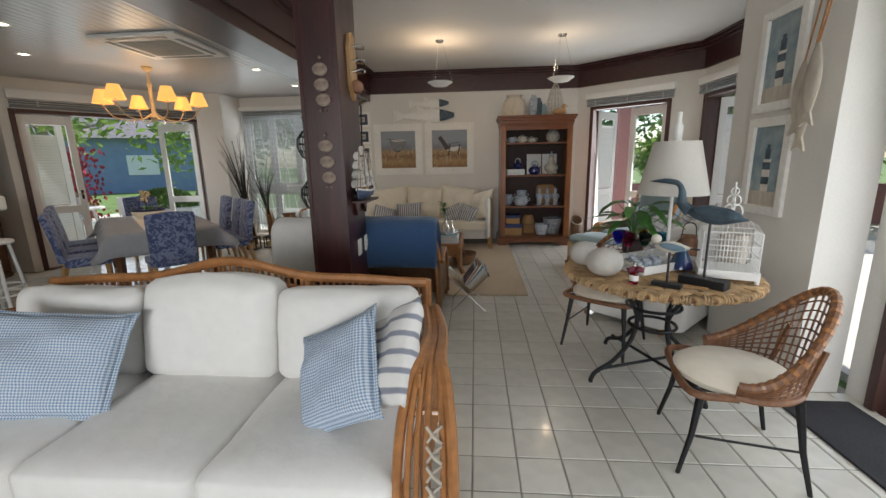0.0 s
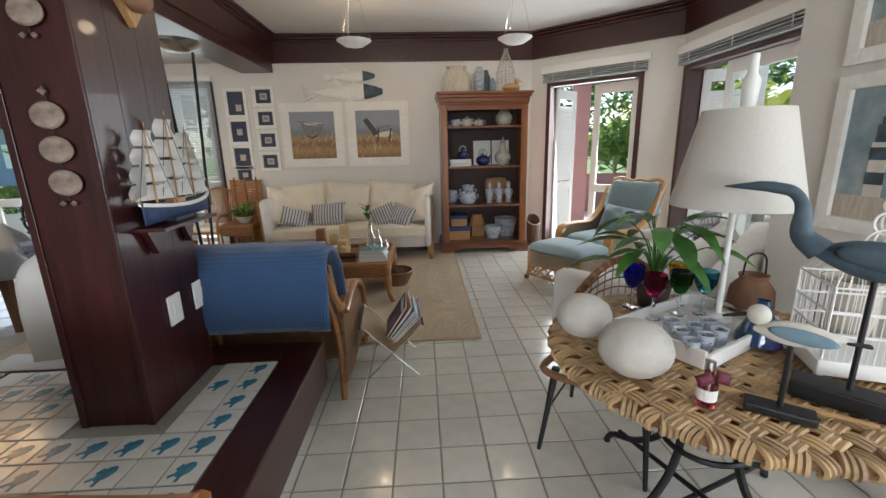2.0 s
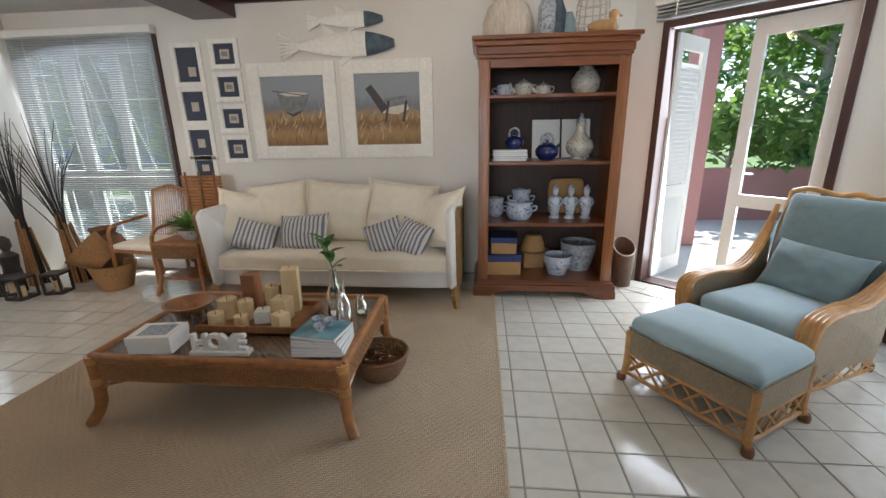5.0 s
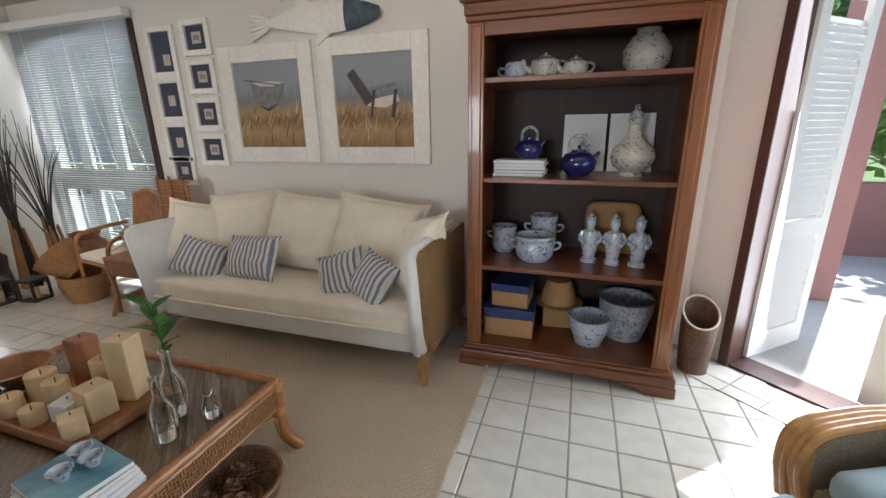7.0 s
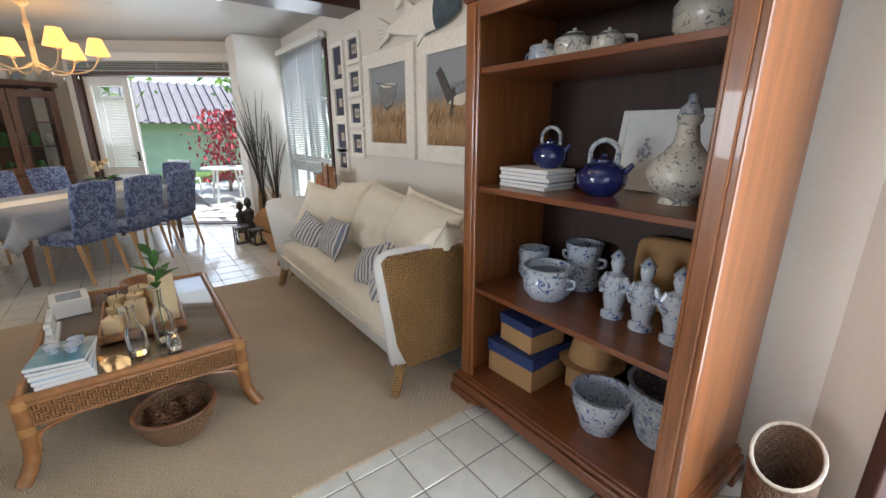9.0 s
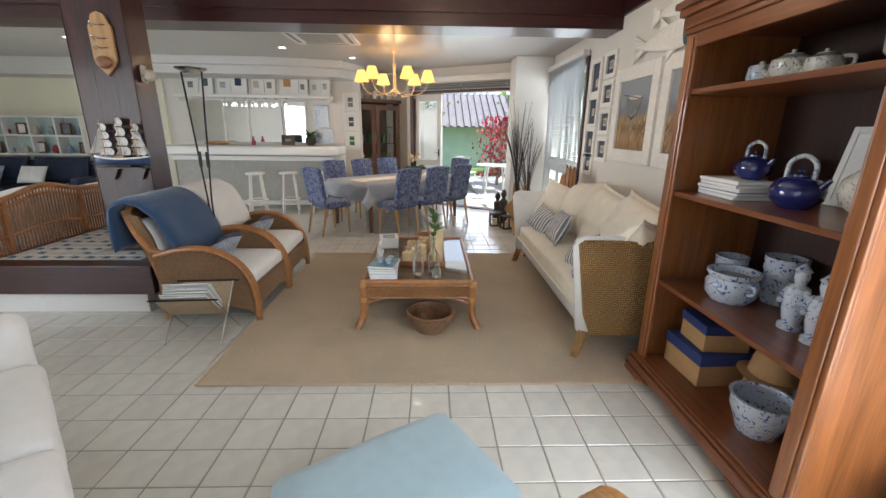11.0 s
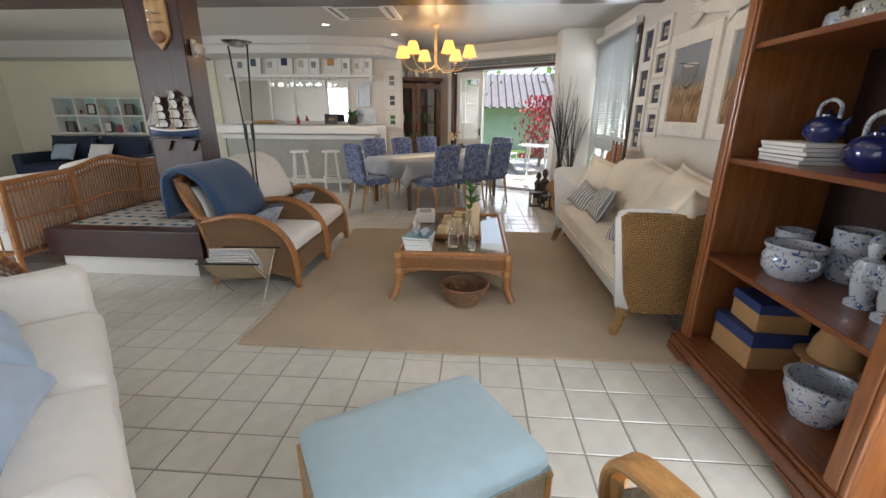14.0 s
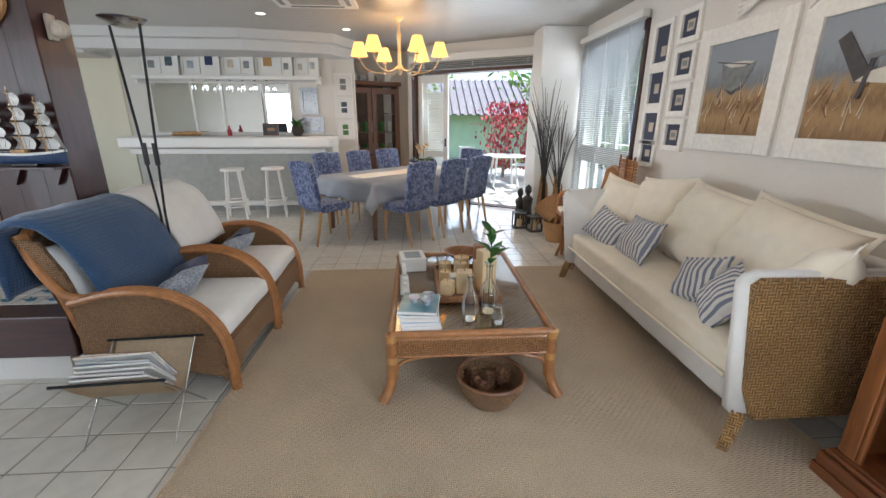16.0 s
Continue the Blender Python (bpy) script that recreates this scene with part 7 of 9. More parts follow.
M["sea"] = mat("painted_sea_blue", (0.16, 0.27, 0.33), 0.7, 12, 0.2, 0.1, color2=(0.4, 0.45, 0.45))
M["redwhite"] = mat("painted_white", (0.66, 0.62, 0.55), 0.7, 20, 0.1, 0.1)
for z, k in ((1.42, 0), (2.12, 1)):
    lay = [("picture", -0.15, -0.27, 0.15, 0.27, 0.0, "sea"), ("sand", -0.15, -0.27, 0.15, -0.17, 0.002, "driftwood"), ("tower", -0.035, -0.17, 0.035, 0.05, 0.003, "redwhite"), ("tower_band", -0.036, -0.02, 0.036, 0.03, 0.005, "heron"), ("tower_band", -0.036, -0.12, 0.036, -0.07, 0.005, "heron"), ("lantern", -0.025, 0.05, 0.025, 0.12, 0.004, "heron"), ("lantern_roof", -0.012, 0.12, 0.012, 0.15, 0.004, "heron")]
    framed("lighthouse_picture", 0.42, 0.66, 0.06, pose(2.03, 3.08, z, 0, 0, -90), lay, "lighthouse print in distressed white frame", "lighthouse prints")
for k, (y, z, ln) in enumerate(((2.78, 1.86, 0.36), (2.70, 1.80, 0.42), (2.64, 1.92, 0.38))):
    t = thing("wooden_fish", 1.955 - 0.02 * k, y, z, 0, "carved whitewashed wooden fish hanging on cord", "wall ornament", "hanging fish")
    bm = B()
    n = 12
    rings = []
    for i in range(n + 1):
        f = i / n
        r = 0.055 * math.sin(math.pi * min(1, 0.06 + f * 0.86)) ** 0.8
        rings.append([bm.verts.new((0.35 * r * math.cos(2 * math.pi * q / 12), r * math.sin(2 * math.pi * q / 12), (0.5 - f) * ln)) for q in range(12)])
    for a, b in zip(rings, rings[1:]):
        for q in range(12):
            bm.faces.new((a[q], a[(q + 1) % 12], b[(q + 1) % 12], b[q]))
    bm.faces.new(rings[0][::-1])
    bm.faces.new(rings[-1])
    bmesh.ops.recalc_face_normals(bm, faces=bm.faces)
    part("body", bm, M["driftwood"], t, smooth=True)
    part("tail", profile(B(), [(-0.012, -ln / 2 + 0.03), (0.012, -ln / 2 + 0.03), (0.05, -ln / 2 - 0.07), (0, -ln / 2 - 0.045), (-0.05, -ln / 2 - 0.07)], "x", -0.006, 0.006), M["driftwood"], t)
    part("cord", tube(B(), [(0, 0, ln / 2 - 0.01), (0.05, 0.0, 2.42 - z)], 0.005, 6), M["rattan"], t)
# dark mat and tall white door beside the pillar
mt = part("doormat", box(B(), (1.85, 0.6, 0.001), (2.28, 2.45, 0.014), 0.004), mat("charcoal_mat", (0.03, 0.03, 0.034), 0.95, 90, 0.3, 0.6))
tagged(mt, "long charcoal grey mat on tiled floor", "mat")

# ---- doors, windows, blinds ----
def leaf(parent, w, h, m, kind, z0=0.02):
    """A white door leaf along local x from its hinge."""
    lf = new("leaf")
    lf.parent, lf.matrix_basis = parent, m
    st = 0.09
    me_f = B()
    box(me_f, (0, -0.02, z0), (st, 0.02, h), 0.004)
    box(me_f, (w - st, -0.02, z0), (w, 0.02, h), 0.004)
    box(me_f, (st, -0.02, h - 0.13), (w - st, 0.02, h))
    box(me_f, (st, -0.02, z0), (w - st, 0.02, z0 + 0.16))
    box(me_f, (st, -0.02, 0.82), (w - st, 0.02, 0.93))
    fr = part("leaf_frame", me_f, M["white"], parent, at=m)
    bpy.data.objects.remove(lf)
    if kind == "glass":
        for a, b in ((z0 + 0.16, 0.82), (0.93, h - 0.13)):
            g = part("pane", box(B(), (st, -0.003, a), (w - st, 0.003, b)), M["glass"], fr)
            g.visible_shadow = False
        part("lock", box(B(), (w - 0.06, -0.035, 1.02), (w - 0.03, -0.0205, 1.16), 0.003), M["black"], fr)
        part("door_lever", tube(B(), [(w - 0.045, -0.035, 1.1), (w - 0.045, -0.06, 1.1), (w - 0.14, -0.06, 1.1)], 0.008, 8), M["chrome"], fr)
    else:
        n = int((h - z0 - 0.4) / 0.042)
        sl = part("slat", box(B(), (st, -0.022, -0.004), (w - st, 0.022, 0.004)), M["white"], fr)
        sl.matrix_basis = pose(0, 0, z0 + 0.19, 64)
        for k in range(1, n):
            z = z0 + 0.19 + k * 0.042
            if z > h - 0.15 or 0.80 < z < 0.95:
                continue
            shared("slat", sl.data, fr, pose(0, 0, z, 64))
    return fr


def door_set(name, m, w, h, leaves, label, thick=0.2):
    """Local x along the opening seen from inside left to right; +y outwards."""
    d = thing(name, 0, 0, 0, 0, label, "door", kind="structure")
    d.matrix_world = m
    for x0, x1 in ((0.0, 0.06), (w - 0.06, w)):
        bm = box(B(), (x0, -0.025, 0.002), (x1, thick + 0.02, h), 0.006)
        part("jamb", bm, M["jamb"], d)
    part("head", box(B(), (0.061, -0.02, h - 0.055), (w - 0.061, thick + 0.02, h), 0.004), M["jamb"], d)
    part("threshold", box(B(), (0.061, 0.0, -0.006), (w - 0.061, thick, 0.012), 0.003), M["jamb"], d)
    for x, y, lw, turn, kind in leaves:
        leaf(d, lw, h - 0.065, pose(x, y, 0, 0, 0, turn), kind)
    return d


def wall_pose(p, q, s):
    ang = math.degrees(math.atan2(q[1] - p[1], q[0] - p[0]))
    L = math.dist(p, q)
    return pose(p[0] + (q[0] - p[0]) * s / L, p[1] + (q[1] - p[1]) * s / L, 0, 0, 0, ang)


w1 = len1 - 0.42 - 0.26
door_set("door_1", wall_pose(A1, B1, 0.26), w1, 2.38, [(0.065, 0.17, w1 / 2 - 0.07, 84, "louvre"), (w1 - 0.065, 0.12, w1 / 2 - 0.03, 172, "glass")], "white french doors in brown jambs, one leaf open")
door_set("door_2", wall_pose(B1, C1, 0.06), 1.70, 2.38, [(0.065, 0.19, 0.62, 62, "louvre"), (0.60, 0.10, 0.98, 0, "glass")], "white glazed door and open shutter in brown jambs")
door_set("door_3", pose(2.36, 2.42, 0, 0, 0, -90), 2.42, 2.4, [(0.065, 0.1, 1.12, 0, "glass"), (2.355, 0.1, 1.14, 180, "glass")], "white glazed doors in brown jambs")
wq = lenw - 0.22
md = wall_pose(P2, P1, 0.1)
d4 = door_set("door_4", md, wq, 2.33, [(0.07, 0.10, 0.62, 4, "glass"), (0.12, 0.19, 0.5, 20, "louvre"), (wq - 0.07, 0.17, 0.68, 128, "glass")], "wide white garden doors standing open")


def blind(m, w, z, label, box_h=0.1, drop=9, mm="blind"):
    t = thing("venetian_blind", 0, 0, 0, 0, label, "blind", "raised blinds")
    t.matrix_world = m
    part("headrail", box(B(), (0, -0.10, z + 0.10), (w, -0.012, z + 0.10 + box_h), 0.006), M["white"], t)
    s = part("slat", box(B(), (0.02, -0.085, -0.002), (w - 0.02, -0.035, 0.002)), M[mm], t)
    s.matrix_basis = pose(0, 0, z + 0.005)
    for k in range(1, drop):
        shared("slat", s.data, t, pose(0, 0, z + 0.005 + k * 0.0105, 4 * (k % 3 - 1)))
    for f in (0.12, 0.5, 0.88):
        part("tape", box(B(), (w * f, -0.089, z), (w * f + 0.012, -0.086, z + 0.1)), M["white"], t)
    part("bottom_rail", box(B(), (0.02, -0.088, z - 0.018), (w - 0.02, -0.032, z - 0.001), 0.004), M[mm], t)


blind(wall_pose(A1, B1, 0.20), w1 + 0.12, 2.40, "grey venetian blind drawn up above door")
blind(wall_pose(B1, C1, 0.02), 1.78, 2.40, "grey venetian blind drawn up above door")
blind(md, wq, 2.36, "white roller blind drawn up above garden doors", 0.12, 8, "blind_dark")
# the north window
win = thing("window_1", 0, 0, 0, 0, "tall white casement window behind lowered blind", "window", kind="structure")
X0w, X1w = -4.505, -2.835
for x0, x1 in ((X0w, X0w + 0.06), (X1w - 0.07, X1w)):
    part("window_frame", box(B(), (x0, 7.95, 0.09), (x1, 8.1, 2.5), 0.004), M["white"] if x0 < -4 else M["jamb"], win)
part("window_head", box(B(), (X0w + 0.061, 7.96, 2.42), (X1w - 0.071, 8.1, 2.495)), M["jamb"], win)
part("window_sill", box(B(), (X0w + 0.061, 7.93, 0.085), (X1w - 0.071, 8.12, 0.13), 0.004), M["white"], win)
part("transom", box(B(), (X0w + 0.061, 7.97, 1.0), (X1w - 0.071, 8.09, 1.07), 0.004), M["white"], win)
wd = (X1w - X0w - 0.131) / 3
for k in range(3):
    a = X0w + 0.061 + k * wd
    for z0, z1 in ((0.135, 0.995), (1.075, 2.415)):
        bm = B()
        for p, q in (((a + 0.004, 8.0, z0), (a + 0.07, 8.04, z1)), ((a + wd - 0.07, 8.0, z0), (a + wd - 0.004, 8.04, z1)), ((a + 0.07, 8.0, z0), (a + wd - 0.07, 8.04, z0 + 0.07)), ((a + 0.07, 8.0, z1 - 0.07), (a + wd - 0.07, 8.04, z1))):
            box(bm, p, q)
        sash = part("sash", bm, M["white"], win)
        g = part("pane", box(B(), (a + 0.07, 8.018, z0 + 0.07), (a + wd - 0.07, 8.022, z1 - 0.07)), M["glass"], sash)
        g.visible_shadow = False
bm = B()
for k in range(6):
    rod(bm, (X0w + 0.12 + k * 0.29, 8.14, 0.1), (X0w + 0.12 + k * 0.145, 8.14, 2.48), 0.009, seg=6)
for z in (0.4, 1.2, 1.9):
    rod(bm, (X0w, 8.14, z), (X1w, 8.14, z), 0.009, seg=6)
part("grille", bm, M["white"], win, "white iron window bars")
vb = thing("window_blind", 0, 0, 0, 0, "fine grey venetian blind lowered over window", "blind")
part("headrail", box(B(), (X0w + 0.02, 7.86, 2.50), (X1w + 0.03, 7.94, 2.57), 0.006), M["white"], vb)
sl = part("slat", box(B(), (X0w + 0.05, -0.0125, -0.0006), (X1w + 0.0, 0.0125, 0.0006)), M["blind"], vb)
sl.matrix_basis = pose(0, 7.905, 2.48, -40)
for k in range(1, 92):
    shared("slat", sl.data, vb, pose(0, 7.905, 2.48 - k * 0.0235, -40))
for x in (X0w + 0.25, (X0w + X1w) / 2, X1w - 0.25):
    part("ladder_cord", rod(B(), (x, 7.89, 0.34), (x, 7.89, 2.5), 0.0015, seg=4), M["white"], vb)

# ---- pictures on the north wall ----
def paint(name, sky, mid, land, dark, horizon):
    m = bpy.data.materials.new(name)
    m.use_nodes = True
    nt = m.node_tree
    b = nt.nodes["Principled BSDF"]
    b.inputs["Roughness"].default_value = 0.7
    tc = nt.nodes.new("ShaderNodeTexCoord")
    mp = nt.nodes.new("ShaderNodeMapping")
    mp.inputs["Scale"].default_value = (14, 14, 3.5)
    mp.inputs["Rotation"].default_value = (0, 0.35, 0)
    nt.links.new(tc.outputs["Object"], mp.inputs[0])
    ns = node(nt, "ShaderNodeTexNoise", Scale=2.4, Detail=5.0, Roughness=0.7)
    nt.links.new(mp.outputs[0], ns.inputs["Vector"])
    sp = nt.nodes.new("ShaderNodeSeparateXYZ")
    nt.links.new(tc.outputs["Object"], sp.inputs[0])
    a = node(nt, "ShaderNodeMath")
    a.operation = "MULTIPLY_ADD"
    a.inputs[1].default_value, a.inputs[2].default_value = 0.28, -0.14
    nt.links.new(ns.outputs["Fac"], a.inputs[0])
    s = node(nt, "ShaderNodeMath")
    nt.links.new(a.outputs[0], s.inputs[0])
    nt.links.new(sp.outputs["Z"], s.inputs[1])
    mr = nt.nodes.new("ShaderNodeMapRange")
    mr.inputs["From Min"].default_value, mr.inputs["From Max"].default_value = -0.36, 0.36
    nt.links.new(s.outputs[0], mr.inputs["Value"])
    r = nt.nodes.new("ShaderNodeValToRGB")
    els = r.color_ramp.elements
    els[0].position, els[0].color = 0.0, (*dark, 1)
    els[1].position, els[1].color = 1.0, (*sky, 1)
    for pos, c in ((0.2, land), (0.32, dark), (0.42, land), (horizon, mid), (horizon + 0.14, sky)):
        e = els.new(pos)
        e.color = (*c, 1)
    nt.links.new(mr.outputs[0], r.inputs[0])
    nt.links.new(r.outputs[0], b.inputs["Base Color"])
    return m


pm = paint("dune_painting", (0.30, 0.33, 0.37), (0.20, 0.22, 0.25), (0.42, 0.27, 0.13), (0.24, 0.14, 0.07), 0.55)
M["boatgrey"] = mat("painted_boat_grey", (0.22, 0.23, 0.23), 0.7, 20, 0.3, 0.05)
M["boatdark"] = mat("painted_shadow", (0.08, 0.075, 0.075), 0.7, 20, 0.3, 0.05)
for k, x in enumerate((-1.455, -0.48)):
    t = framed("wall_picture", 0.92, 0.94, 0.13, pose(x, NW, 1.725, 0, 0, 0), [("canvas", -0.34, -0.35, 0.34, 0.35, 0.0, pm)], ("boat on the dunes" if k == 0 else "beach chair on dunes") + " painting in chunky white frame", "large dune paintings")
    rn = random.Random(k)
    if k == 0:
        hull = profile(B(), [(-0.17, 0.19), (-0.15, 0.08), (-0.11, 0.0), (-0.02, -0.02), (0.09, 0.02), (0.15, 0.1), (0.17, 0.17), (0.05, 0.145), (-0.08, 0.15)], "y", -0.0145, -0.0125)
        part("boat_hull", hull, M["boatgrey"], t)
        part("boat_inside", profile(B(), [(-0.15, 0.178), (-0.06, 0.15), (0.06, 0.146), (0.165, 0.168), (0.06, 0.185), (-0.06, 0.186)], "y", -0.0165, -0.0148), M["redwhite"], t)
        part("boat_keel", profile(B(), [(-0.105, 0.0), (-0.02, -0.022), (0.09, 0.02), (0.08, -0.01), (-0.02, -0.05)], "y", -0.0143, -0.0122), M["boatdark"], t)
        part("oar", profile(B(), [(-0.22, 0.2), (0.12, 0.15), (0.12, 0.158), (-0.22, 0.208)], "y", -0.0185, -0.0168), M["boatdark"], t)
    else:
        part("chair_back", profile(B(), [(-0.22, 0.2), (-0.16, 0.24), (0.02, 0.0), (-0.06, -0.04)], "y", -0.0145, -0.0125), M["boatdark"], t)
        part("chair_seat", profile(B(), [(-0.06, -0.03), (0.02, 0.02), (0.2, 0.05), (0.22, 0.0), (0.1, -0.05)], "y", -0.0165, -0.0148), M["redwhite"], t)
        part("chair_arm", profile(B(), [(-0.04, 0.1), (0.18, 0.13), (0.2, 0.11), (-0.02, 0.07)], "y", -0.0185, -0.0168), M["boatgrey"], t)
        for lx in (0.0, 0.18):
            part("chair_leg", profile(B(), [(lx, 0.08), (lx + 0.025, 0.08), (lx - 0.01, -0.12), (lx - 0.035, -0.12)], "y", -0.0205, -0.0188), M["boatdark"], t)
    for j in range(26):
        gx, gz = rn.uniform(-0.32, 0.32), rn.uniform(-0.34, -0.05)
        part("grass_stroke", profile(B(), [(gx, gz), (gx + 0.008, gz), (gx + rn.uniform(-0.05, 0.08), gz + rn.uniform(0.06, 0.16))], "y", -0.0138 - 0.0001 * j, -0.0122), M["creamthrow"] if j % 3 else M["rattan_brown"], t)
for k in range(4):
    z = 2.25 - 0.30 * k
    framed("small_picture", 0.31, 0.285, 0.047, pose(-2.125, NW, 2.29 - 0.31 * k, 0, 0, 0), [("mount", -0.115, -0.105, 0.115, 0.105, 0.0, "matboard"), ("print", -0.05, -0.045, 0.05, 0.045, 0.003, "driftwood"), ("motif", -0.03, -0.02, 0.03, 0.02, 0.006, "boatgrey")], "small navy-mounted print in white frame", "small prints", category="picture")
for k, (z, h) in enumerate(((2.20, 0.40), (1.80, 0.36), (1.43, 0.34))):
    framed("small_picture", 0.325, h + 0.02, 0.047, pose(-2.53, NW, z, 0, 0, 0), [("mount", -0.12, -h / 2 + 0.035, 0.12, h / 2 - 0.035, 0.0, "matboard"), ("print", -0.04 + (0.03 if k == 0 else 0), -0.05 - (0.06 if k == 0 else 0), 0.04 + (0.03 if k == 0 else 0), 0.04 - (0.06 if k == 0 else 0), 0.003, "driftwood")], "tall navy-mounted print in white frame", "small prints")
framed("small_picture", 0.30, 0.27, 0.047, pose(-2.53, NW, 1.16, 0, 0, 0), [("mount", -0.1, -0.085, 0.1, 0.085, 0.0, "matboard"), ("print", -0.04, -0.03, 0.04, 0.04, 0.003, "driftwood")], "small navy-mounted print in white frame", "small prints")


def wall_fish(x, z, ln, label):
    t = thing("wall_fish", x, NW - 0.04, z, 0, label, "wall ornament", "wooden wall fish")
    bm = B()
    n = 18
    rings = []
    for i in range(n + 1):
        f = i / n
        r = 0.115 * ln * math.sin(math.pi * (0.08 + 0.87 * f)) ** 0.7 * (0.55 + 0.6 * f if f < 0.75 else 1.0)
        rings.append([bm.verts.new(((f - 0.42) * ln * 0.86, 0.32 * r * math.cos(2 * math.pi * q / 14), r * math.sin(2 * math.pi * q / 14))) for q in range(14)])
    for a, b in zip(rings, rings[1:]):
        for q in range(14):
            bm.faces.new((a[q], a[(q + 1) % 14], b[(q + 1) % 14], b[q]))
    bm.faces.new(rings[0][::-1])
    bm.faces.new(rings[-1])
    bmesh.ops.recalc_face_normals(bm, faces=bm.faces)
    for f in bm.faces:
        f.material_index = 1 if f.calc_center_median().x > 0.27 * ln else 0
    part("body", bm, [M["frame_white"], M["heron"]], t, smooth=True)
    for k in range(7):
        a = -0.1 + 0.2 * k / 6
        part("tail_rib", rod(B(), (-0.34 * ln, 0, a * 0.3 * ln), (-0.5 * ln, 0, a * 1.0 * ln), 0.010, 0.014, 6), M["frame_white"], t, smooth=True)
    for x0, s in ((-0.1, 1), (0.05, -1)):
        part("fin", profile(B(), [(x0 * ln, s * 0.07 * ln), (x0 * ln + 0.12 * ln, s * 0.08 * ln), (x0 * ln - 0.02 * ln, s * 0.17 * ln)], "y", -0.008, 0.008), M["frame_white"], t)


wall_fish(-0.95, 2.33, 1.14, "large carved white fish with navy head on wall")
wall_fish(-0.85, 2.545, 0.74, "carved white fish with navy head on wall")
# ---- pendants and downlights ----
for x, y in ((-0.48, 6.02), (1.15, 5.98)):
    t = thing("pendant_lamp", x, y, 0, 0, "suspended frosted glass dish lamp on wires", "lamp", "pendant lamps")
    part("canopy", lathe(B(), [(0, 3.099), (0.06, 3.099), (0.055, 3.08), (0, 3.075)], 20), M["chrome"], t, smooth=True)
    part("dish", lathe(B(), [(0, 2.50), (0.1, 2.515), (0.17, 2.56), (0.175, 2.565), (0.165, 2.565), (0.09, 2.525), (0, 2.515)], 32), M["frame_white"], t, smooth=True)
    for a in (0, 120, 240):
        c, s = math.cos(radians(a)), math.sin(radians(a))
        part("wire", rod(B(), (0.17 * c, 0.17 * s, 2.56), (0.04 * c, 0.04 * s, 3.08), 0.002, seg=5), M["chrome"], t)
lamp("pendant_light", "POINT", pose(-0.48, 6.02, 2.70), 7, (1, 0.72, 0.45), radius=0.06)
lamp("pendant_light", "POINT", pose(1.15, 5.98, 2.70), 3.5, (1, 0.75, 0.5), radius=0.06)
for x, y, z in ((-2.93, 5.7, 2.75), (-2.93, 6.92, 2.75), (-4.14, 3.63, 2.75), (-5.0, 4.55, 2.75), (-3.65, 0.82, 2.75)):
    t = thing("downlight", x, y, z - 0.001, 0, "small round recessed ceiling downlight", "lamp", "downlights")
    part("trim_ring", lathe(B(), [(0.045, -0.001), (0.06, -0.008), (0.07, 0.0)], 20), M["white"], t, smooth=True)
    part("lens", lathe(B(), [(0, -0.002), (0.045, -0.002), (0.045, 0.0)], 16), M["downlight"], t)
    lamp("downlight_beam", "SPOT", pose(x, y, z - 0.02), 9, (1, 0.86, 0.70), spot=105, radius=0.04)
# cabinet light and cassette air conditioner
ac = thing("air_conditioner", -3.27, 4.45, 2.749, 0, "white ceiling cassette air conditioner with grille", "air conditioner")
part("panel", box(B(), (-0.45, -0.45, -0.03), (0.45, 0.45, 0.0), 0.01), M["white"], ac)
part("grille", box(B(), (-0.27, -0.27, -0.036), (0.27, 0.27, -0.0305), 0.003), M["concrete"], ac)
for a in range(4):
    part("vent", box(B(), (-0.3, 0.34, -0.034), (0.3, 0.39, -0.0302)), M["blind_dark"], ac, at=pose(0, 0, 0, 0, 0, 90 * a))

# ---- dining ----
DT = pose(-4.45, 5.35, 0, 0, 0, 135)  # local x along the table
dt = thing("dining_table", 0, 0, 0, 0, "dark wooden dining table under a pale cloth", "table")
dt.matrix_world = DT
part("tabletop", box(B(), (-1.05, -0.56, 0.715), (1.05, 0.56, 0.75), 0.006), M["walnut"], dt)
part("apron", box(B(), (-0.98, -0.49, 0.62), (0.98, 0.49, 0.714), 0.004), M["walnut"], dt)
for sx in (-1, 1):
    for sy in (-1, 1):
        part("leg", tube(B(), [(sx * 0.97, sy * 0.48, 0.0), (sx * 0.96, sy * 0.47, 0.62)], [0.036, 0.052], 4), M["walnut"], dt)
# cloth with hanging corners
bm = B()
nx, ny, hx3, hy3, drop = 48, 30, 1.07, 0.58, 0.27
verts = {}
for i in range(nx + 1):
    for j in range(ny + 1):
        u, v = -(hx3 + drop) + 2 * (hx3 + drop) * i / nx, -(hy3 + drop) + 2 * (hy3 + drop) * j / ny
        ox2, oy2 = max(0, abs(u) - hx3), max(0, abs(v) - hy3)
        d = math.hypot(ox2, oy2) if (ox2 and oy2) else ox2 + oy2
        x = math.copysign(min(abs(u), hx3), u)
        y = math.copysign(min(abs(v), hy3), v)
        flare = 0.10 * d + 0.035 * math.sin((u + v * 1.3) * 11) * min(1, d / 0.15)
        if ox2 and oy2:
            x += math.copysign(0.55 * ox2 + flare, u)
            y += math.copysign(0.55 * oy2 + flare, v)
        elif ox2:
            x += math.copysign(flare + 0.012, u)
        elif oy2:
            y += math.copysign(flare + 0.012, v)
        verts[i, j] = bm.verts.new((x, y, 0.757 - d * 0.96 + 0.002 * noise.noise(Vector((u * 4, v * 4, 0)))))
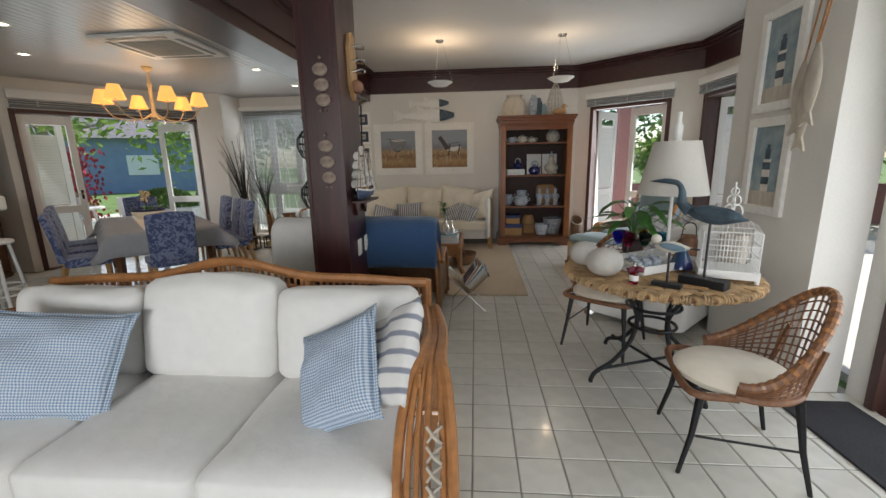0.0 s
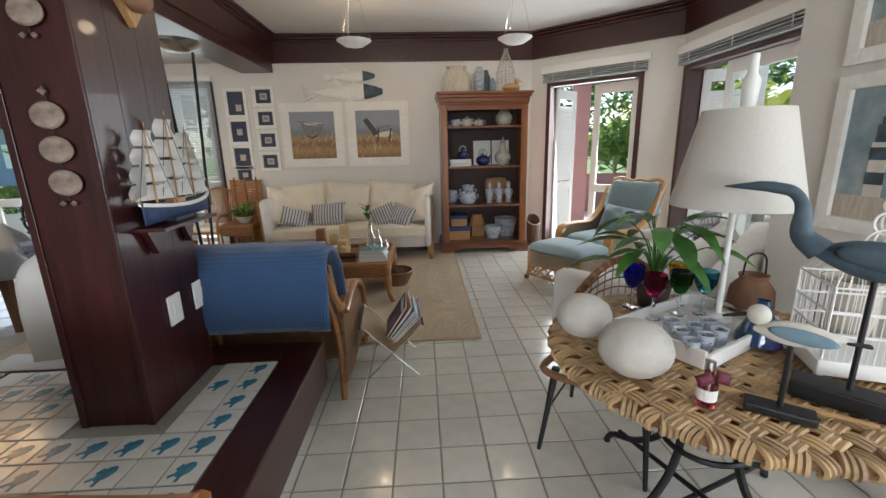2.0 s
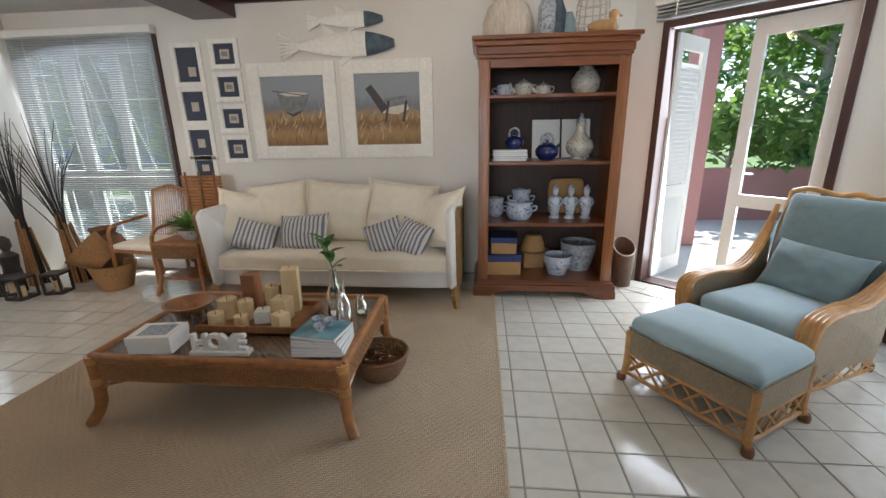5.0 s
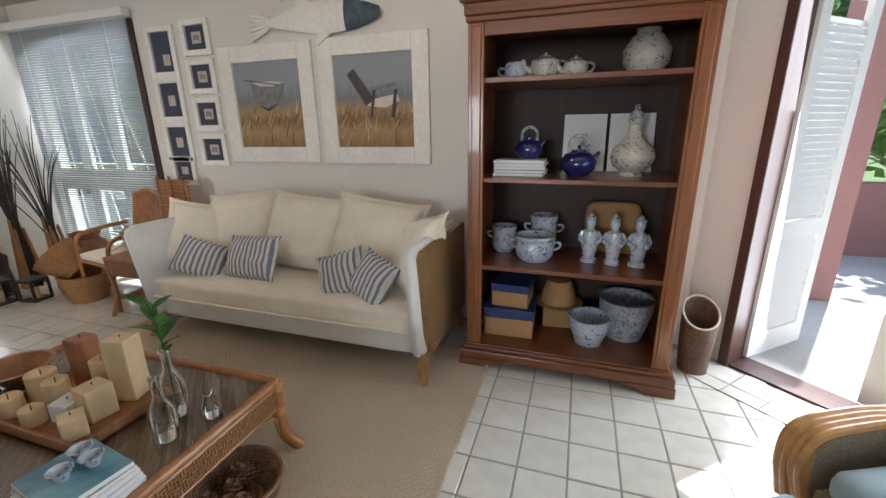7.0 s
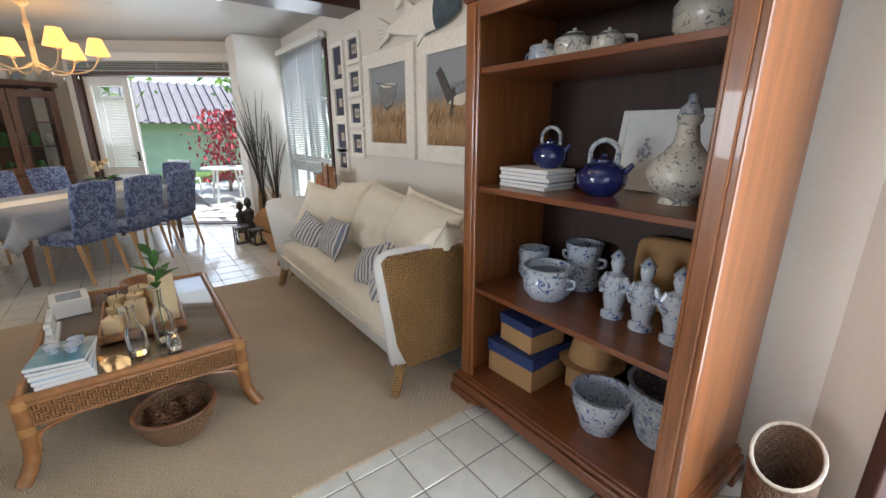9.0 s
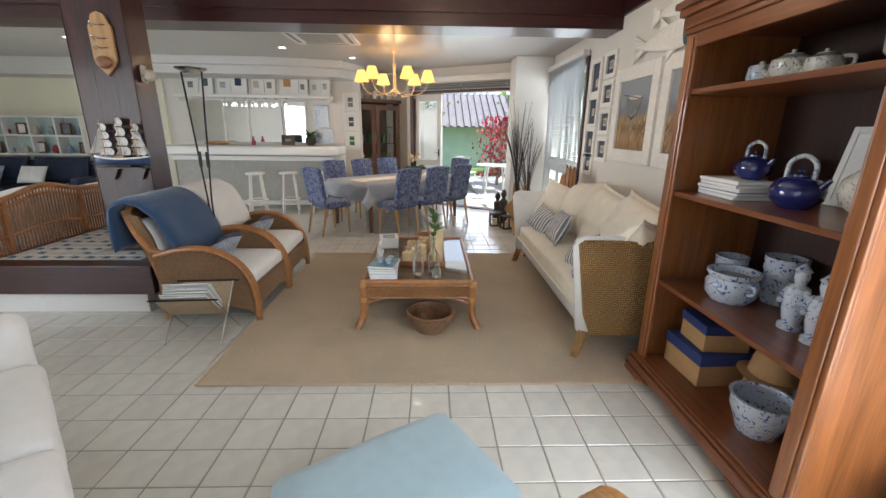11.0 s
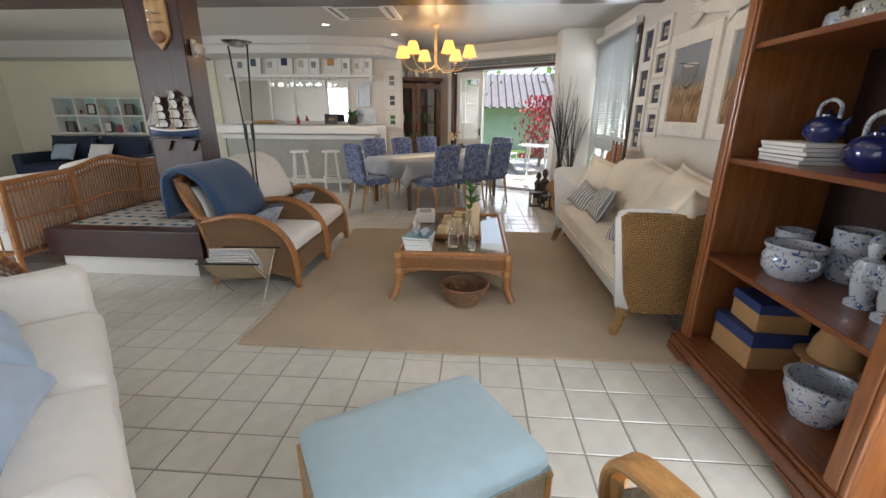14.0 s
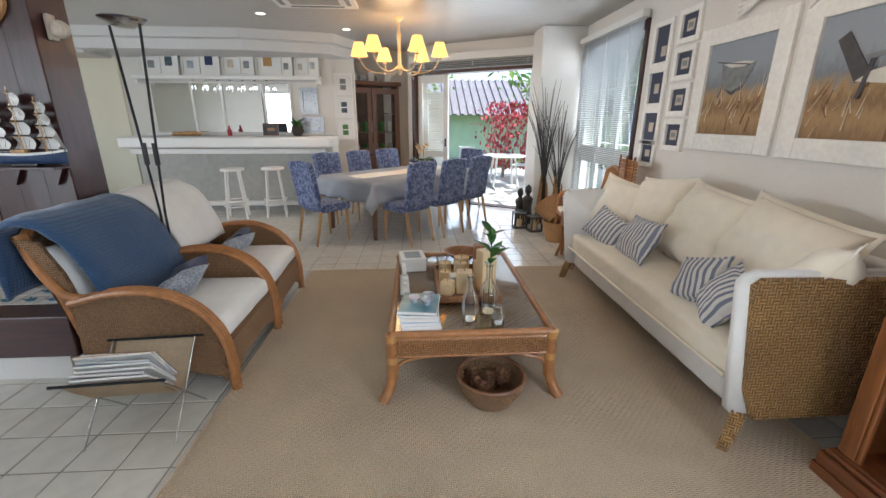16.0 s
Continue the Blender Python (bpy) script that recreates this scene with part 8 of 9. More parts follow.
for i in range(nx):
    for j in range(ny):
        bm.faces.new((verts[i, j], verts[i + 1, j], verts[i + 1, j + 1], verts[i, j + 1]))
bmesh.ops.solidify(bm, geom=bm.faces[:], thickness=0.003)
cl = part("tablecloth", bm, M["cloth"], smooth="all")
cl.matrix_world = DT
tagged(cl, "pale grey linen cloth draped over dining table", "tablecloth")
rn2 = part("table_runner", box(B(), (-0.9, -0.2, 0.7595), (0.9, 0.2, 0.762), 0.001), M["ivory"])
rn2.matrix_world = DT
tagged(rn2, "cream runner lying along dining table", "runner")


def dining_chair():
    t = thing("dining_chair", 0, 0, 0, 0, "upholstered dining chair in blue printed cover", "chair", "chairs round the dining table")
    bm = soft_box((-0.235, -0.22, 0.40), (0.235, 0.2, 0.50), 0.03, 3, 0.004)
    part("seat", bm, M["ikat"], t, smooth="all")
    bm = B()
    box(bm, (-0.225, -0.03, 0.0), (0.225, 0.035, 0.55), 0.025, 3)
    bmesh.ops.subdivide_edges(bm, edges=[e for e in bm.edges if e.calc_length() > 0.2], cuts=5, use_grid_fill=True)
    for v in bm.verts:
        v.co.y += 0.05 * (v.co.z / 0.55) ** 1.6 - 0.025 * math.cos(v.co.x / 0.225 * 1.4)
        v.co.x *= 1 + 0.07 * v.co.z
        v.co.z += 0.015 * math.cos(v.co.x * 7) * (v.co.z > 0.4)
    part("backrest", bm, M["ikat"], t, smooth="all", at=pose(0, 0.22, 0.46, -4))
    for sx in (-1, 1):
        part("front_leg", tube(B(), [(sx * 0.2, -0.19, 0), (sx * 0.195, -0.18, 0.41)], [0.017, 0.026], 4), M["oak"], t)
        part("rear_leg", tube(B(), [(sx * 0.195, 0.29, 0), (sx * 0.195, 0.2, 0.42)], [0.017, 0.026], 4), M["oak"], t)
    return t


ch = dining_chair()
spots = [(-0.68, -0.76, 180), (-0.10, -0.79, 178), (0.48, -0.76, 182), (-0.62, 0.76, 0), (0.0, 0.76, 3), (0.6, 0.77, -2), (-1.36, 0.02, 92), (1.36, 0.0, -90)]
# local -y side of the table is the side towards the sofa
first = True
for x, y, a in spots:
    m = DT @ pose(x, y, 0, 0, 0, a)
    if first:
        ch.matrix_world = m
        first = False
    else:
        copy_thing(ch, m)
# planter on the table
pb = thing("table_planter", 0, 0, 0, 0, "cream ceramic planter of orchids on dining table", "planter")
pb.matrix_world = DT @ pose(0.42, 0.02, 0.763, 0, 0, 0)
bm = lathe(B(), [(0, 0), (0.13, 0), (0.19, 0.06), (0.205, 0.12), (0.19, 0.12), (0.17, 0.08), (0, 0.08)], 28)
part("bowl", bm, M["ivory"], pb, smooth=True)
part("rim", tube(B(), [(0.2 * math.cos(2 * math.pi * k / 28), 0.2 * math.sin(2 * math.pi * k / 28), 0.125) for k in range(28)], 0.016, 8, True), M["navy"], pb, smooth=True)
rn = random.Random(5)
for k in range(14):
    a = rn.uniform(0, 6.28)
    bm = B()
    leafmesh(bm, Matrix.Translation((0.08 * math.cos(a), 0.08 * math.sin(a), 0.11)) @ Matrix.Rotation(a, 4, "Z") @ Matrix.Rotation(-0.7, 4, "Y"), rn.uniform(0.1, 0.17), 0.04)
    part("leaf", bm, M["leaf"], pb, smooth="all")
for s in (-1, 1):
    st2 = curve([(s * 0.03, 0, 0.1), (s * 0.06, 0.02, 0.3), (s * 0.14, 0.0, 0.38)], 6)
    part("stem", tube(B(), st2, 0.004, 5), M["twig"], pb)
    for k in range(6):
        p = st2[5 + k]
        part("flower", pillow(B(), 0.06, 0.06, 0.015, k, 0.006, n=6), M["wax"], pb, smooth="all", at=Matrix.Translation(p) @ pose(0, rn.uniform(-0.03, 0.03), rn.uniform(-0.02, 0.02), rn.uniform(40, 100), 0, rn.uniform(0, 180)))
# chandelier
cd = thing("chandelier", -4.2, 5.34, 0, 0, "cream metal chandelier with six lit yellow shades", "chandelier")
part("stem", lathe(B(), [(0, 2.06), (0.018, 2.075), (0.034, 2.1), (0.05, 2.13), (0.03, 2.16), (0.024, 2.2), (0.022, 2.5), (0.034, 2.54), (0.018, 2.58), (0.014, 2.69), (0.05, 2.72), (0.065, 2.74), (0.065, 2.749), (0, 2.749)], 16), M["chand"], cd, smooth=True)
for k in range(6):
    a = radians(60 * k + 26)
    c, s = math.cos(a), math.sin(a)
    part("arm", cane(B(), [(0.03 * c, 0.03 * s, 2.17), (0.13 * c, 0.13 * s, 2.11), (0.28 * c, 0.28 * s, 2.085), (0.44 * c, 0.44 * s, 2.13), (0.53 * c, 0.53 * s, 2.25)], 0.008), M["chand"], cd, smooth=True)
    part("drip_pan", lathe(B(), [(0, 2.245), (0.03, 2.255), (0.034, 2.262), (0, 2.258)], 14, (0.53 * c, 0.53 * s, 0)), M["chand"], cd, smooth=True)
    part("candle_tube", rod(B(), (0.53 * c, 0.53 * s, 2.258), (0.53 * c, 0.53 * s, 2.34), 0.011, seg=8), M["ivory"], cd)
    part("shade", lathe(B(), [(0.112, 2.29), (0.06, 2.455), (0.057, 2.455), (0.109, 2.29)], 24, (0.53 * c, 0.53 * s, 0)), M["shade_warm"], cd, "lit yellow cloth shade", smooth=True)
    part("crystal_drop", lathe(B(), [(0, -0.03), (0.011, 0), (0, 0.02)], 6, (0.32 * c, 0.32 * s, 2.05)), M["clearglass"], cd)
lamp("chandelier_light", "POINT", pose(-4.2, 5.34, 2.36), 7, (1, 0.62, 0.28), radius=0.25)
# china cabinet
CB = pose(-6.42, 4.72, 0, 0, 0, 115)
cb = thing("china_cabinet", 0, 0, 0, 0, "dark walnut china cabinet with glazed doors", "cabinet")
cb.matrix_world = CB
cw, cdp = 0.56, 0.42
part("lower_body", box(B(), (-cw, 0, 0.06), (cw, cdp, 0.85), 0.006), M["walnut"], cb)
for s in (-1, 1):
    part("side", box(B(), (s * cw, 0.0, 0.851), (s * (cw - 0.03), cdp, 2.1), 0.003), M["walnut"], cb)
    part("lower_door", box(B(), (s * 0.01, -0.02, 0.1), (s * (cw - 0.02), -0.0005, 0.82), 0.006), M["walnut"], cb)
    fr = B()
    a, b = s * 0.01, s * (cw - 0.02)
    lo, hi = min(a, b), max(a, b)
    for p, q in (((lo, -0.02, 0.87), (lo + 0.08, 0, 2.05)), ((hi - 0.08, -0.02, 0.87), (hi, 0, 2.05)), ((lo + 0.08, -0.02, 0.87), (hi - 0.08, 0, 0.97)), ((lo + 0.08, -0.02, 1.95), (hi - 0.08, 0, 2.05))):
        box(fr, p, q)
    dr = part("glazed_door", fr, M["walnut"], cb)
    part("pane", box(B(), (lo + 0.08, -0.012, 0.97), (hi - 0.08, -0.008, 1.95)), M["glass"], dr)
    part("knob", lathe(B(), [(0, 0), (0.012, 0.005), (0.0, 0.02)], 10), M["black"], dr, at=pose(s * 0.05, -0.02, 1.3, 90))
part("back", box(B(), (-cw + 0.03, cdp - 0.02, 0.851), (cw - 0.03, cdp, 2.1)), M["walnut"], cb)
for z in (1.25, 1.6):
    part("shelf", box(B(), (-cw + 0.031, 0.03, z), (cw - 0.031, cdp - 0.021, z + 0.015)), M["walnut"], cb)
part("cornice", box(B(), (-cw - 0.04, -0.04, 2.1), (cw + 0.04, cdp, 2.17), 0.012), M["walnut"], cb)
part("plinth", box(B(), (-cw - 0.01, -0.01, 0.0), (cw + 0.01, cdp, 0.06), 0.004), M["walnut"], cb)
rn = random.Random(9)
for k in range(12):
    m = CB @ pose(-0.42 + 0.17 * (k % 6), 0.22, 0.852 if k < 6 else 1.266, 0, 0, 0)
    ob = part("crockery", lathe(B(), [(0, 0), (0.04, 0), (0.06, 0.08), (0.055, 0.16), (0.03, 0.2), (0, 0.2)], 12), M["delft_pale"] if k % 2 else M["leaf"], smooth=True)
    ob.matrix_world = m
    tagged(ob, "pale china jar inside the glazed cabinet", "crockery", "cabinet china")
for k in range(6):
    m = CB @ pose(-0.42 + 0.16 * k, 0.16, 2.172)
    bm = B()
    hh = rn.uniform(0.12, 0.2)
    box(bm, (-0.05, -0.03, 0), (0.05, 0.03, hh * 0.7))
    profile(bm, [(-0.06, hh * 0.7), (0.06, hh * 0.7), (0, hh)], "y", -0.035, 0.035)
    ob = part("toy_house", bm, M["white"] if k % 2 else M["stonepot"])
    ob.matrix_world = m
    tagged(ob, "small painted wooden house on cabinet top", "ornament", "little houses")
# bar
bar = thing("bar_counter", 0, 0, 0, 0, "white bar counter on cement front with foot rail", "bar")
part("front", box(B(), (-5.55, 1.0, 0.0), (-5.42, 4.0, 0.99)), M["concrete"], bar)
part("ledge", box(B(), (-5.56, 0.95, 0.95), (-5.32, 4.05, 1.04), 0.015), M["white"], bar)
part("counter", box(B(), (-5.95, 0.9, 1.06), (-5.14, 4.16, 1.22), 0.03, 3), M["white"], bar)
part("foot_rail", box(B(), (-5.42, 1.0, 0.1), (-5.3, 4.0, 0.17), 0.01), M["white"], bar)
bm = B()
box(bm, (-5.95, 4.02, 0), (-5.42, 4.15, 1.059))
part("end_wall", bm, M["plaster"], bar)
# back bar niche: mirrors, shelf
bm = B()
box(bm, (-6.04, 0.9, 1.23), (-5.96, 4.1, 1.26))
tagged(part("trim_bar", bm, M["white"]), "white ledge behind the bar", "trim", kind="structure")
bw = B()
box(bw, (-6.15, 0.6, 0.0), (-6.05, 4.48, 2.75))
tagged(part("wall_bar", bw, M["plaster"]), "white plastered wall behind bar", "wall", kind="structure")
for k, (y0, y1, mm) in enumerate(((1.05, 1.7, "mirror"), (1.74, 2.2, "mirror"), (2.24, 2.9, "mirror"), (2.94, 3.35, "mirror"))):
    t = thing("mirror_panel", 0, 0, 0, 0, "frameless mirror panel behind the bar", "mirror", "bar mirrors")
    part("mirror_glass", box(B(), (-6.048, y0, 1.28), (-6.035, y1, 2.08), 0.002), M[mm], t)
    part("edge_trim", box(B(), (-6.049, y1, 1.27), (-6.02, y1 + 0.035, 2.09)), M["white"], t)
sh = thing("picture_shelf", 0, 0, 0, 0, "long white wall shelf over the bar", "shelf")
part("board", box(B(), (-6.04, 0.95, 2.12), (-5.72, 3.95, 2.18), 0.008), M["white"], sh)
part("bracket", box(B(), (-6.04, 0.95, 2.06), (-5.8, 1.0, 2.12)), M["white"], sh)
part("bracket", box(B(), (-6.04, 3.88, 2.06), (-5.8, 3.93, 2.12)), M["white"], sh)
arts = ("boatgrey", "heron", "stonepot", "navy", "driftwood", "boatgrey", "kraft", "boatgrey", "driftwood", "stonepot", "driftwood")
yy = 1.05
for k, (w, h) in enumerate(((0.27, 0.27), (0.3, 0.33), (0.27, 0.27), (0.33, 0.36), (0.26, 0.3), (0.24, 0.27), (0.37, 0.36), (0.2, 0.24), (0.19, 0.24), (0.2, 0.26))):
    w, h = w * 1.06, h * 1.32
    framed("shelf_picture", w, h, 0.035, pose(-5.93 + 0.05 * (k % 2), yy + w / 2, 2.182 + h / 2, -6, 0, 90), [("mount", -w / 2 + 0.035, -h / 2 + 0.035, w / 2 - 0.035, h / 2 - 0.035, 0.0, "paper"), ("print", -w * 0.18, -h * 0.16, w * 0.18, h * 0.16, 0.002, arts[k])], "white framed seaside print standing on shelf", "pictures over the bar", "white")
    yy += w + 0.01
for y, z, mm in ((4.28, 2.08, "boatgrey"), (4.28, 1.70, "heron"), (4.28, 1.32, "leaf")):
    framed("bar_picture", 0.32, 0.36, 0.04, pose(-6.05, y, z, 0, 0, 90), [("mount", -0.12, -0.14, 0.12, 0.14, 0, "paper"), ("print", -0.05, 0.01, 0.05, 0.09, 0.002, mm), ("print", -0.05, -0.09, 0.05, -0.01, 0.002, mm)], "white framed shell print on wall", "shell prints", "white")
framed("tile_picture", 0.30, 0.44, 0.05, pose(-6.05, 3.68, 1.80, 0, 0, 90), [("print", -0.1, -0.17, 0.1, 0.17, 0, "delft")], "dark bordered shell picture on wall", "bordered pictures", "delft")
framed("tile_picture", 0.38, 0.28, 0.05, pose(-6.05, 3.72, 1.40, 0, 0, 90), [("print", -0.14, -0.09, 0.14, 0.09, 0, "delft")], "dark bordered shell picture on wall", "bordered pictures", "delft")
bt2 = thing("wooden_boat", -5.85, 1.6, 1.221, 90, "long brown wooden dish on the bar", "dish")
part("dish", tube(B(), [(-0.25, 0, 0.02), (-0.2, 0, 0.035), (0.2, 0, 0.035), (0.25, 0, 0.02)], [0.01, 0.05, 0.05, 0.01], 10, flat=0.7), M["oak"], bt2, smooth=True)
pot("red_bottle", -5.8, 2.35, 1.221, [(0, 0), (0.035, 0), (0.04, 0.08), (0.015, 0.13), (0.018, 0.17)], M["blossom"], "small red glass bottle on the bar", "bottle", inner=False)
framed("fish_picture", 0.26, 0.2, 0.03, pose(-5.8, 3.05, 1.327, -8, 0, 90), [("mount", -0.1, -0.07, 0.1, 0.07, 0, "heron"), ("fish", -0.06, -0.025, 0.06, 0.025, 0.002, "kraft")], "dark framed orange fish picture on bar", "bar items", "walnut")
bp2 = thing("bar_plant", -5.78, 3.5, 1.221, 0, "round clay pot of trailing green plant", "plant")
part("pot", lathe(B(), [(0, 0), (0.06, 0), (0.11, 0.08), (0.09, 0.16), (0.07, 0.18), (0, 0.16)], 18), M["darkclay"], bp2, smooth=True)
rn = random.Random(15)
for k in range(26):
    a = rn.uniform(0, 6.28)
    bm = B()
    leafmesh(bm, Matrix.Translation((0.05 * math.cos(a), 0.05 * math.sin(a), 0.17)) @ Matrix.Rotation(a, 4, "Z") @ Matrix.Rotation(rn.uniform(-1.3, -0.2), 4, "Y"), rn.uniform(0.1, 0.22), 0.05, 0.1, 0.5)
    part("leaf", bm, M["leaf"], bp2, smooth="all")
for k in range(7):
    t = thing("wine_glass", -5.86, 1.85 + 0.2 * k, 1.95, 0, "upside-down wine glass hanging under shelf", "glass", "hanging wine glasses")
    part("glass", lathe(B(), [(0.032, 0.0), (0.036, 0.04), (0.03, 0.075), (0.005, 0.095), (0.004, 0.155), (0.03, 0.165), (0.03, 0.168), (0, 0.168)], 12), M["clearglass"], t, smooth=True)
# stools
def stool(x, y):
    t = thing("bar_stool", x, y, 0, 15, "white painted wooden bar stool at the bar", "stool", "bar stools")
    part("seat", lathe(B(), [(0, 0.74), (0.165, 0.74), (0.175, 0.755), (0.165, 0.775), (0, 0.78)], 28), M["white"], t, smooth=True)
    for k in range(4):
        a = radians(45 + 90 * k)
        part("leg", rod(B(), (0.2 * math.cos(a), 0.2 * math.sin(a), 0), (0.12 * math.cos(a), 0.12 * math.sin(a), 0.745), 0.017, seg=8), M["white"], t, smooth=True)
    for r, z in ((0.178, 0.2), (0.17, 0.28)):
        part("ring", tube(B(), [(r * math.cos(2 * math.pi * k / 24), r * math.sin(2 * math.pi * k / 24), z) for k in range(24)], 0.012, 6, True), M["white"], t, smooth=True)


for x, y in ((-4.82, 2.72), (-4.95, 3.28), (-5.02, 3.82)):
    stool(x, y)
# soffit over the bar
bm = B()
prism(bm, [(-6.05, 0.6), (-5.15, 0.6), (-5.15, 3.0), (-5.45, 4.2), (-6.05, 4.5)], 2.48, 2.62)
prism(bm, [(-6.05, 0.5), (-5.0, 0.5), (-5.0, 3.0), (-5.3, 4.3), (-6.05, 4.6)], 2.621, 2.749)
tagged(part("ceiling_soffit", bm, M["ceiling"]), "stepped white plaster soffit above bar", "ceiling", kind="structure")

# ---- window corner ----
def bundle(x, y, h, n, seed, lean, name, label):
    t = thing(name, x, y, 0, 0, label, "dried branches", "branch bundles")
    rn = random.Random(seed)
    for k in range(n):
        a = rn.uniform(0, 6.28)
        r0, r1 = rn.uniform(0, 0.08), rn.uniform(0.05, 0.42)
        hh = h * rn.uniform(0.65, 1.0)
        pts = [(r0 * math.cos(a), r0 * math.sin(a), 0.0), (0.03 * math.cos(a) + lean * 0.4, 0.03 * math.sin(a), hh * 0.45), (r1 * math.cos(a) * 0.5 + lean * 0.8, min(0.12, r1 * math.sin(a) * 0.5), hh * 0.78), (r1 * math.cos(a) + lean, min(0.2, r1 * math.sin(a)), hh)]
        c = curve(pts, 4)
        part("branch", tube(B(), c, [0.008 - 0.006 * i / len(c) for i in range(len(c))], 5), M["twig"], t)
    for k in range(int(n * 0.7)):
        a = rn.uniform(0, 6.28)
        part("reed", rod(B(), (0.1 * math.cos(a), 0.1 * math.sin(a), 0), (0.05 * math.cos(a) + lean * 0.3, 0.05 * math.sin(a), rn.uniform(0.5, 0.75)), 0.011, seg=6), M["oldgold"], t)


bundle(-4.25, 7.42, 2.05, 34, 3, -0.1, "branch_bundle", "tall bundle of dark dried branches and reeds")
bundle(-3.85, 7.52, 1.75, 22, 6, -0.22, "branch_bundle", "bundle of dark branches leaning by window")
pot("clay_urn", -3.55, 7.58, 0, [(0, 0), (0.12, 0), (0.21, 0.16), (0.22, 0.32), (0.15, 0.48), (0.1, 0.52), (0.13, 0.58)], M["terracotta"], "large brown clay urn by the window", "urn")
bs = pot("woven_basket", -3.30, 7.35, 0.0, [(0, 0), (0.14, 0), (0.19, 0.18), (0.21, 0.26)], M["oldgold"], "round tan woven basket on the floor", "basket", group="floor baskets")
bs2 = pot("woven_basket", -3.33, 7.36, 0.24, [(0, 0), (0.12, 0), (0.17, 0.16), (0.2, 0.26)], M["oldgold"], "round tan woven basket tipped on another", "basket", group="floor baskets")
bs2.matrix_world = pose(-3.36, 7.36, 0.27, 20, -42, 0)
for k, (x, y, s) in enumerate(((-4.0, 7.02, 1.0), (-3.78, 7.18, 0.95), (-4.22, 7.12, 0.9))):
    t = thing("lantern", x, y, 0, 12 * k, "dark wooden lantern with candle on floor", "lantern", "floor lanterns")
    a, h = 0.09 * s, 0.2 * s
    part("base", box(B(), (-a, -a, 0), (a, a, 0.02), 0.003), M["bronze"], t)
    part("top", box(B(), (-a, -a, h), (a, a, h + 0.025), 0.003), M["bronze"], t)
    for sx in (-1, 1):
        for sy in (-1, 1):
            part("post", box(B(), (sx * a, sy * a, 0.02), (sx * (a - 0.018), sy * (a - 0.018), h)), M["bronze"], t)
    part("candle", lathe(B(), [(0, 0.02), (0.035, 0.02), (0.035, 0.12), (0, 0.122)], 14), M["wax"], t, smooth=True)
for k, (x, y, h) in enumerate(((-4.42, 7.12, 0.48), (-4.27, 7.2, 0.55))):
    bm = lathe(B(), [(0, 0), (0.07, 0), (0.085, 0.1), (0.07, 0.24), (0.085, 0.34), (0.03, 0.385), (0.032, 0.4), (0.055, 0.43), (0.05, 0.49), (0.02, 0.52), (0, 0.53)], 18)
    for v in bm.verts:
        v.co.z *= h / 0.5
        v.co.y *= 0.85
    simple("statue", bm, M["bronze"], x, y, 0, 20 * k, "dark carved wooden figure standing on floor", "statue", group="carved figures")
# rattan elbow chair and side table
rc = thing("rattan_chair", -2.92, 7.48, 0, -8, "small rattan elbow chair with pale seat", "chair")
part("seat", slab(B(), 0.5, 0.46, 0.06, 3, 0.004, 0.015, 0.02, 8), M["ivory"], rc, smooth="all", at=pose(0, 0, 0.42))
part("seat_frame", tube(B(), [(-0.25, -0.23, 0.41), (0.25, -0.23, 0.41), (0.25, 0.23, 0.41), (-0.25, 0.23, 0.41)], 0.018, 8, True), M["rattan"], rc, smooth=True)
for sx in (-1, 1):
    part("front_leg", tube(B(), curve([(sx * 0.26, -0.24, 0), (sx * 0.25, -0.23, 0.4), (sx * 0.27, -0.2, 0.62), (sx * 0.29, 0.0, 0.66), (sx * 0.27, 0.23, 0.68)], 5), 0.018, 8), M["rattan"], rc, smooth=True)
    part("rear_leg", tube(B(), [(sx * 0.24, 0.26, 0), (sx * 0.24, 0.23, 0.42), (sx * 0.22, 0.32, 0.95)], 0.018, 8), M["rattan"], rc, smooth=True)
for k in range(15):
    x = -0.2 + 0.4 * k / 14
    part("back_spindle", rod(B(), (x, 0.24, 0.44), (x, 0.315, 0.94 + 0.04 * math.cos(x * 6)), 0.008, seg=6), M["rattan"], rc)
part("top_rail", cane(B(), [(-0.22, 0.32, 0.94), (0, 0.33, 0.99), (0.22, 0.32, 0.94)], 0.018), M["rattan"], rc, smooth=True)
sd = thing("side_table", -2.42, 7.36, 0, 0, "small rattan side table beside the sofa", "table")
part("top", box(B(), (-0.24, -0.22, 0.50), (0.24, 0.22, 0.53), 0.008), M["rattan"], sd)
for y in (-0.215, 0.215):
    part("apron", box(B(), (-0.22, y - 0.008, 0.38), (0.22, y + 0.008, 0.499)), M["wicker_apron"], sd)
for sx in (-1, 1):
    for sy in (-1, 1):
        part("leg", tube(B(), curve([(sx * 0.22, sy * 0.2, 0.5), (sx * 0.21, sy * 0.19, 0.2), (sx * 0.25, sy * 0.23, 0.0)], 4), 0.018, 8), M["rattan"], sd, smooth=True)
part("low_shelf", box(B(), (-0.2, -0.18, 0.15), (0.2, 0.18, 0.17), 0.004), M["rattan"], sd)
fp = thing("fern", -2.36, 7.34, 0.531, 0, "bright green fern in a white bowl", "plant")
part("bowl", lathe(B(), [(0, 0), (0.07, 0), (0.12, 0.07), (0.125, 0.1), (0.11, 0.1), (0, 0.08)], 22), M["delft_pale"], fp, smooth=True)
rn = random.Random(33)
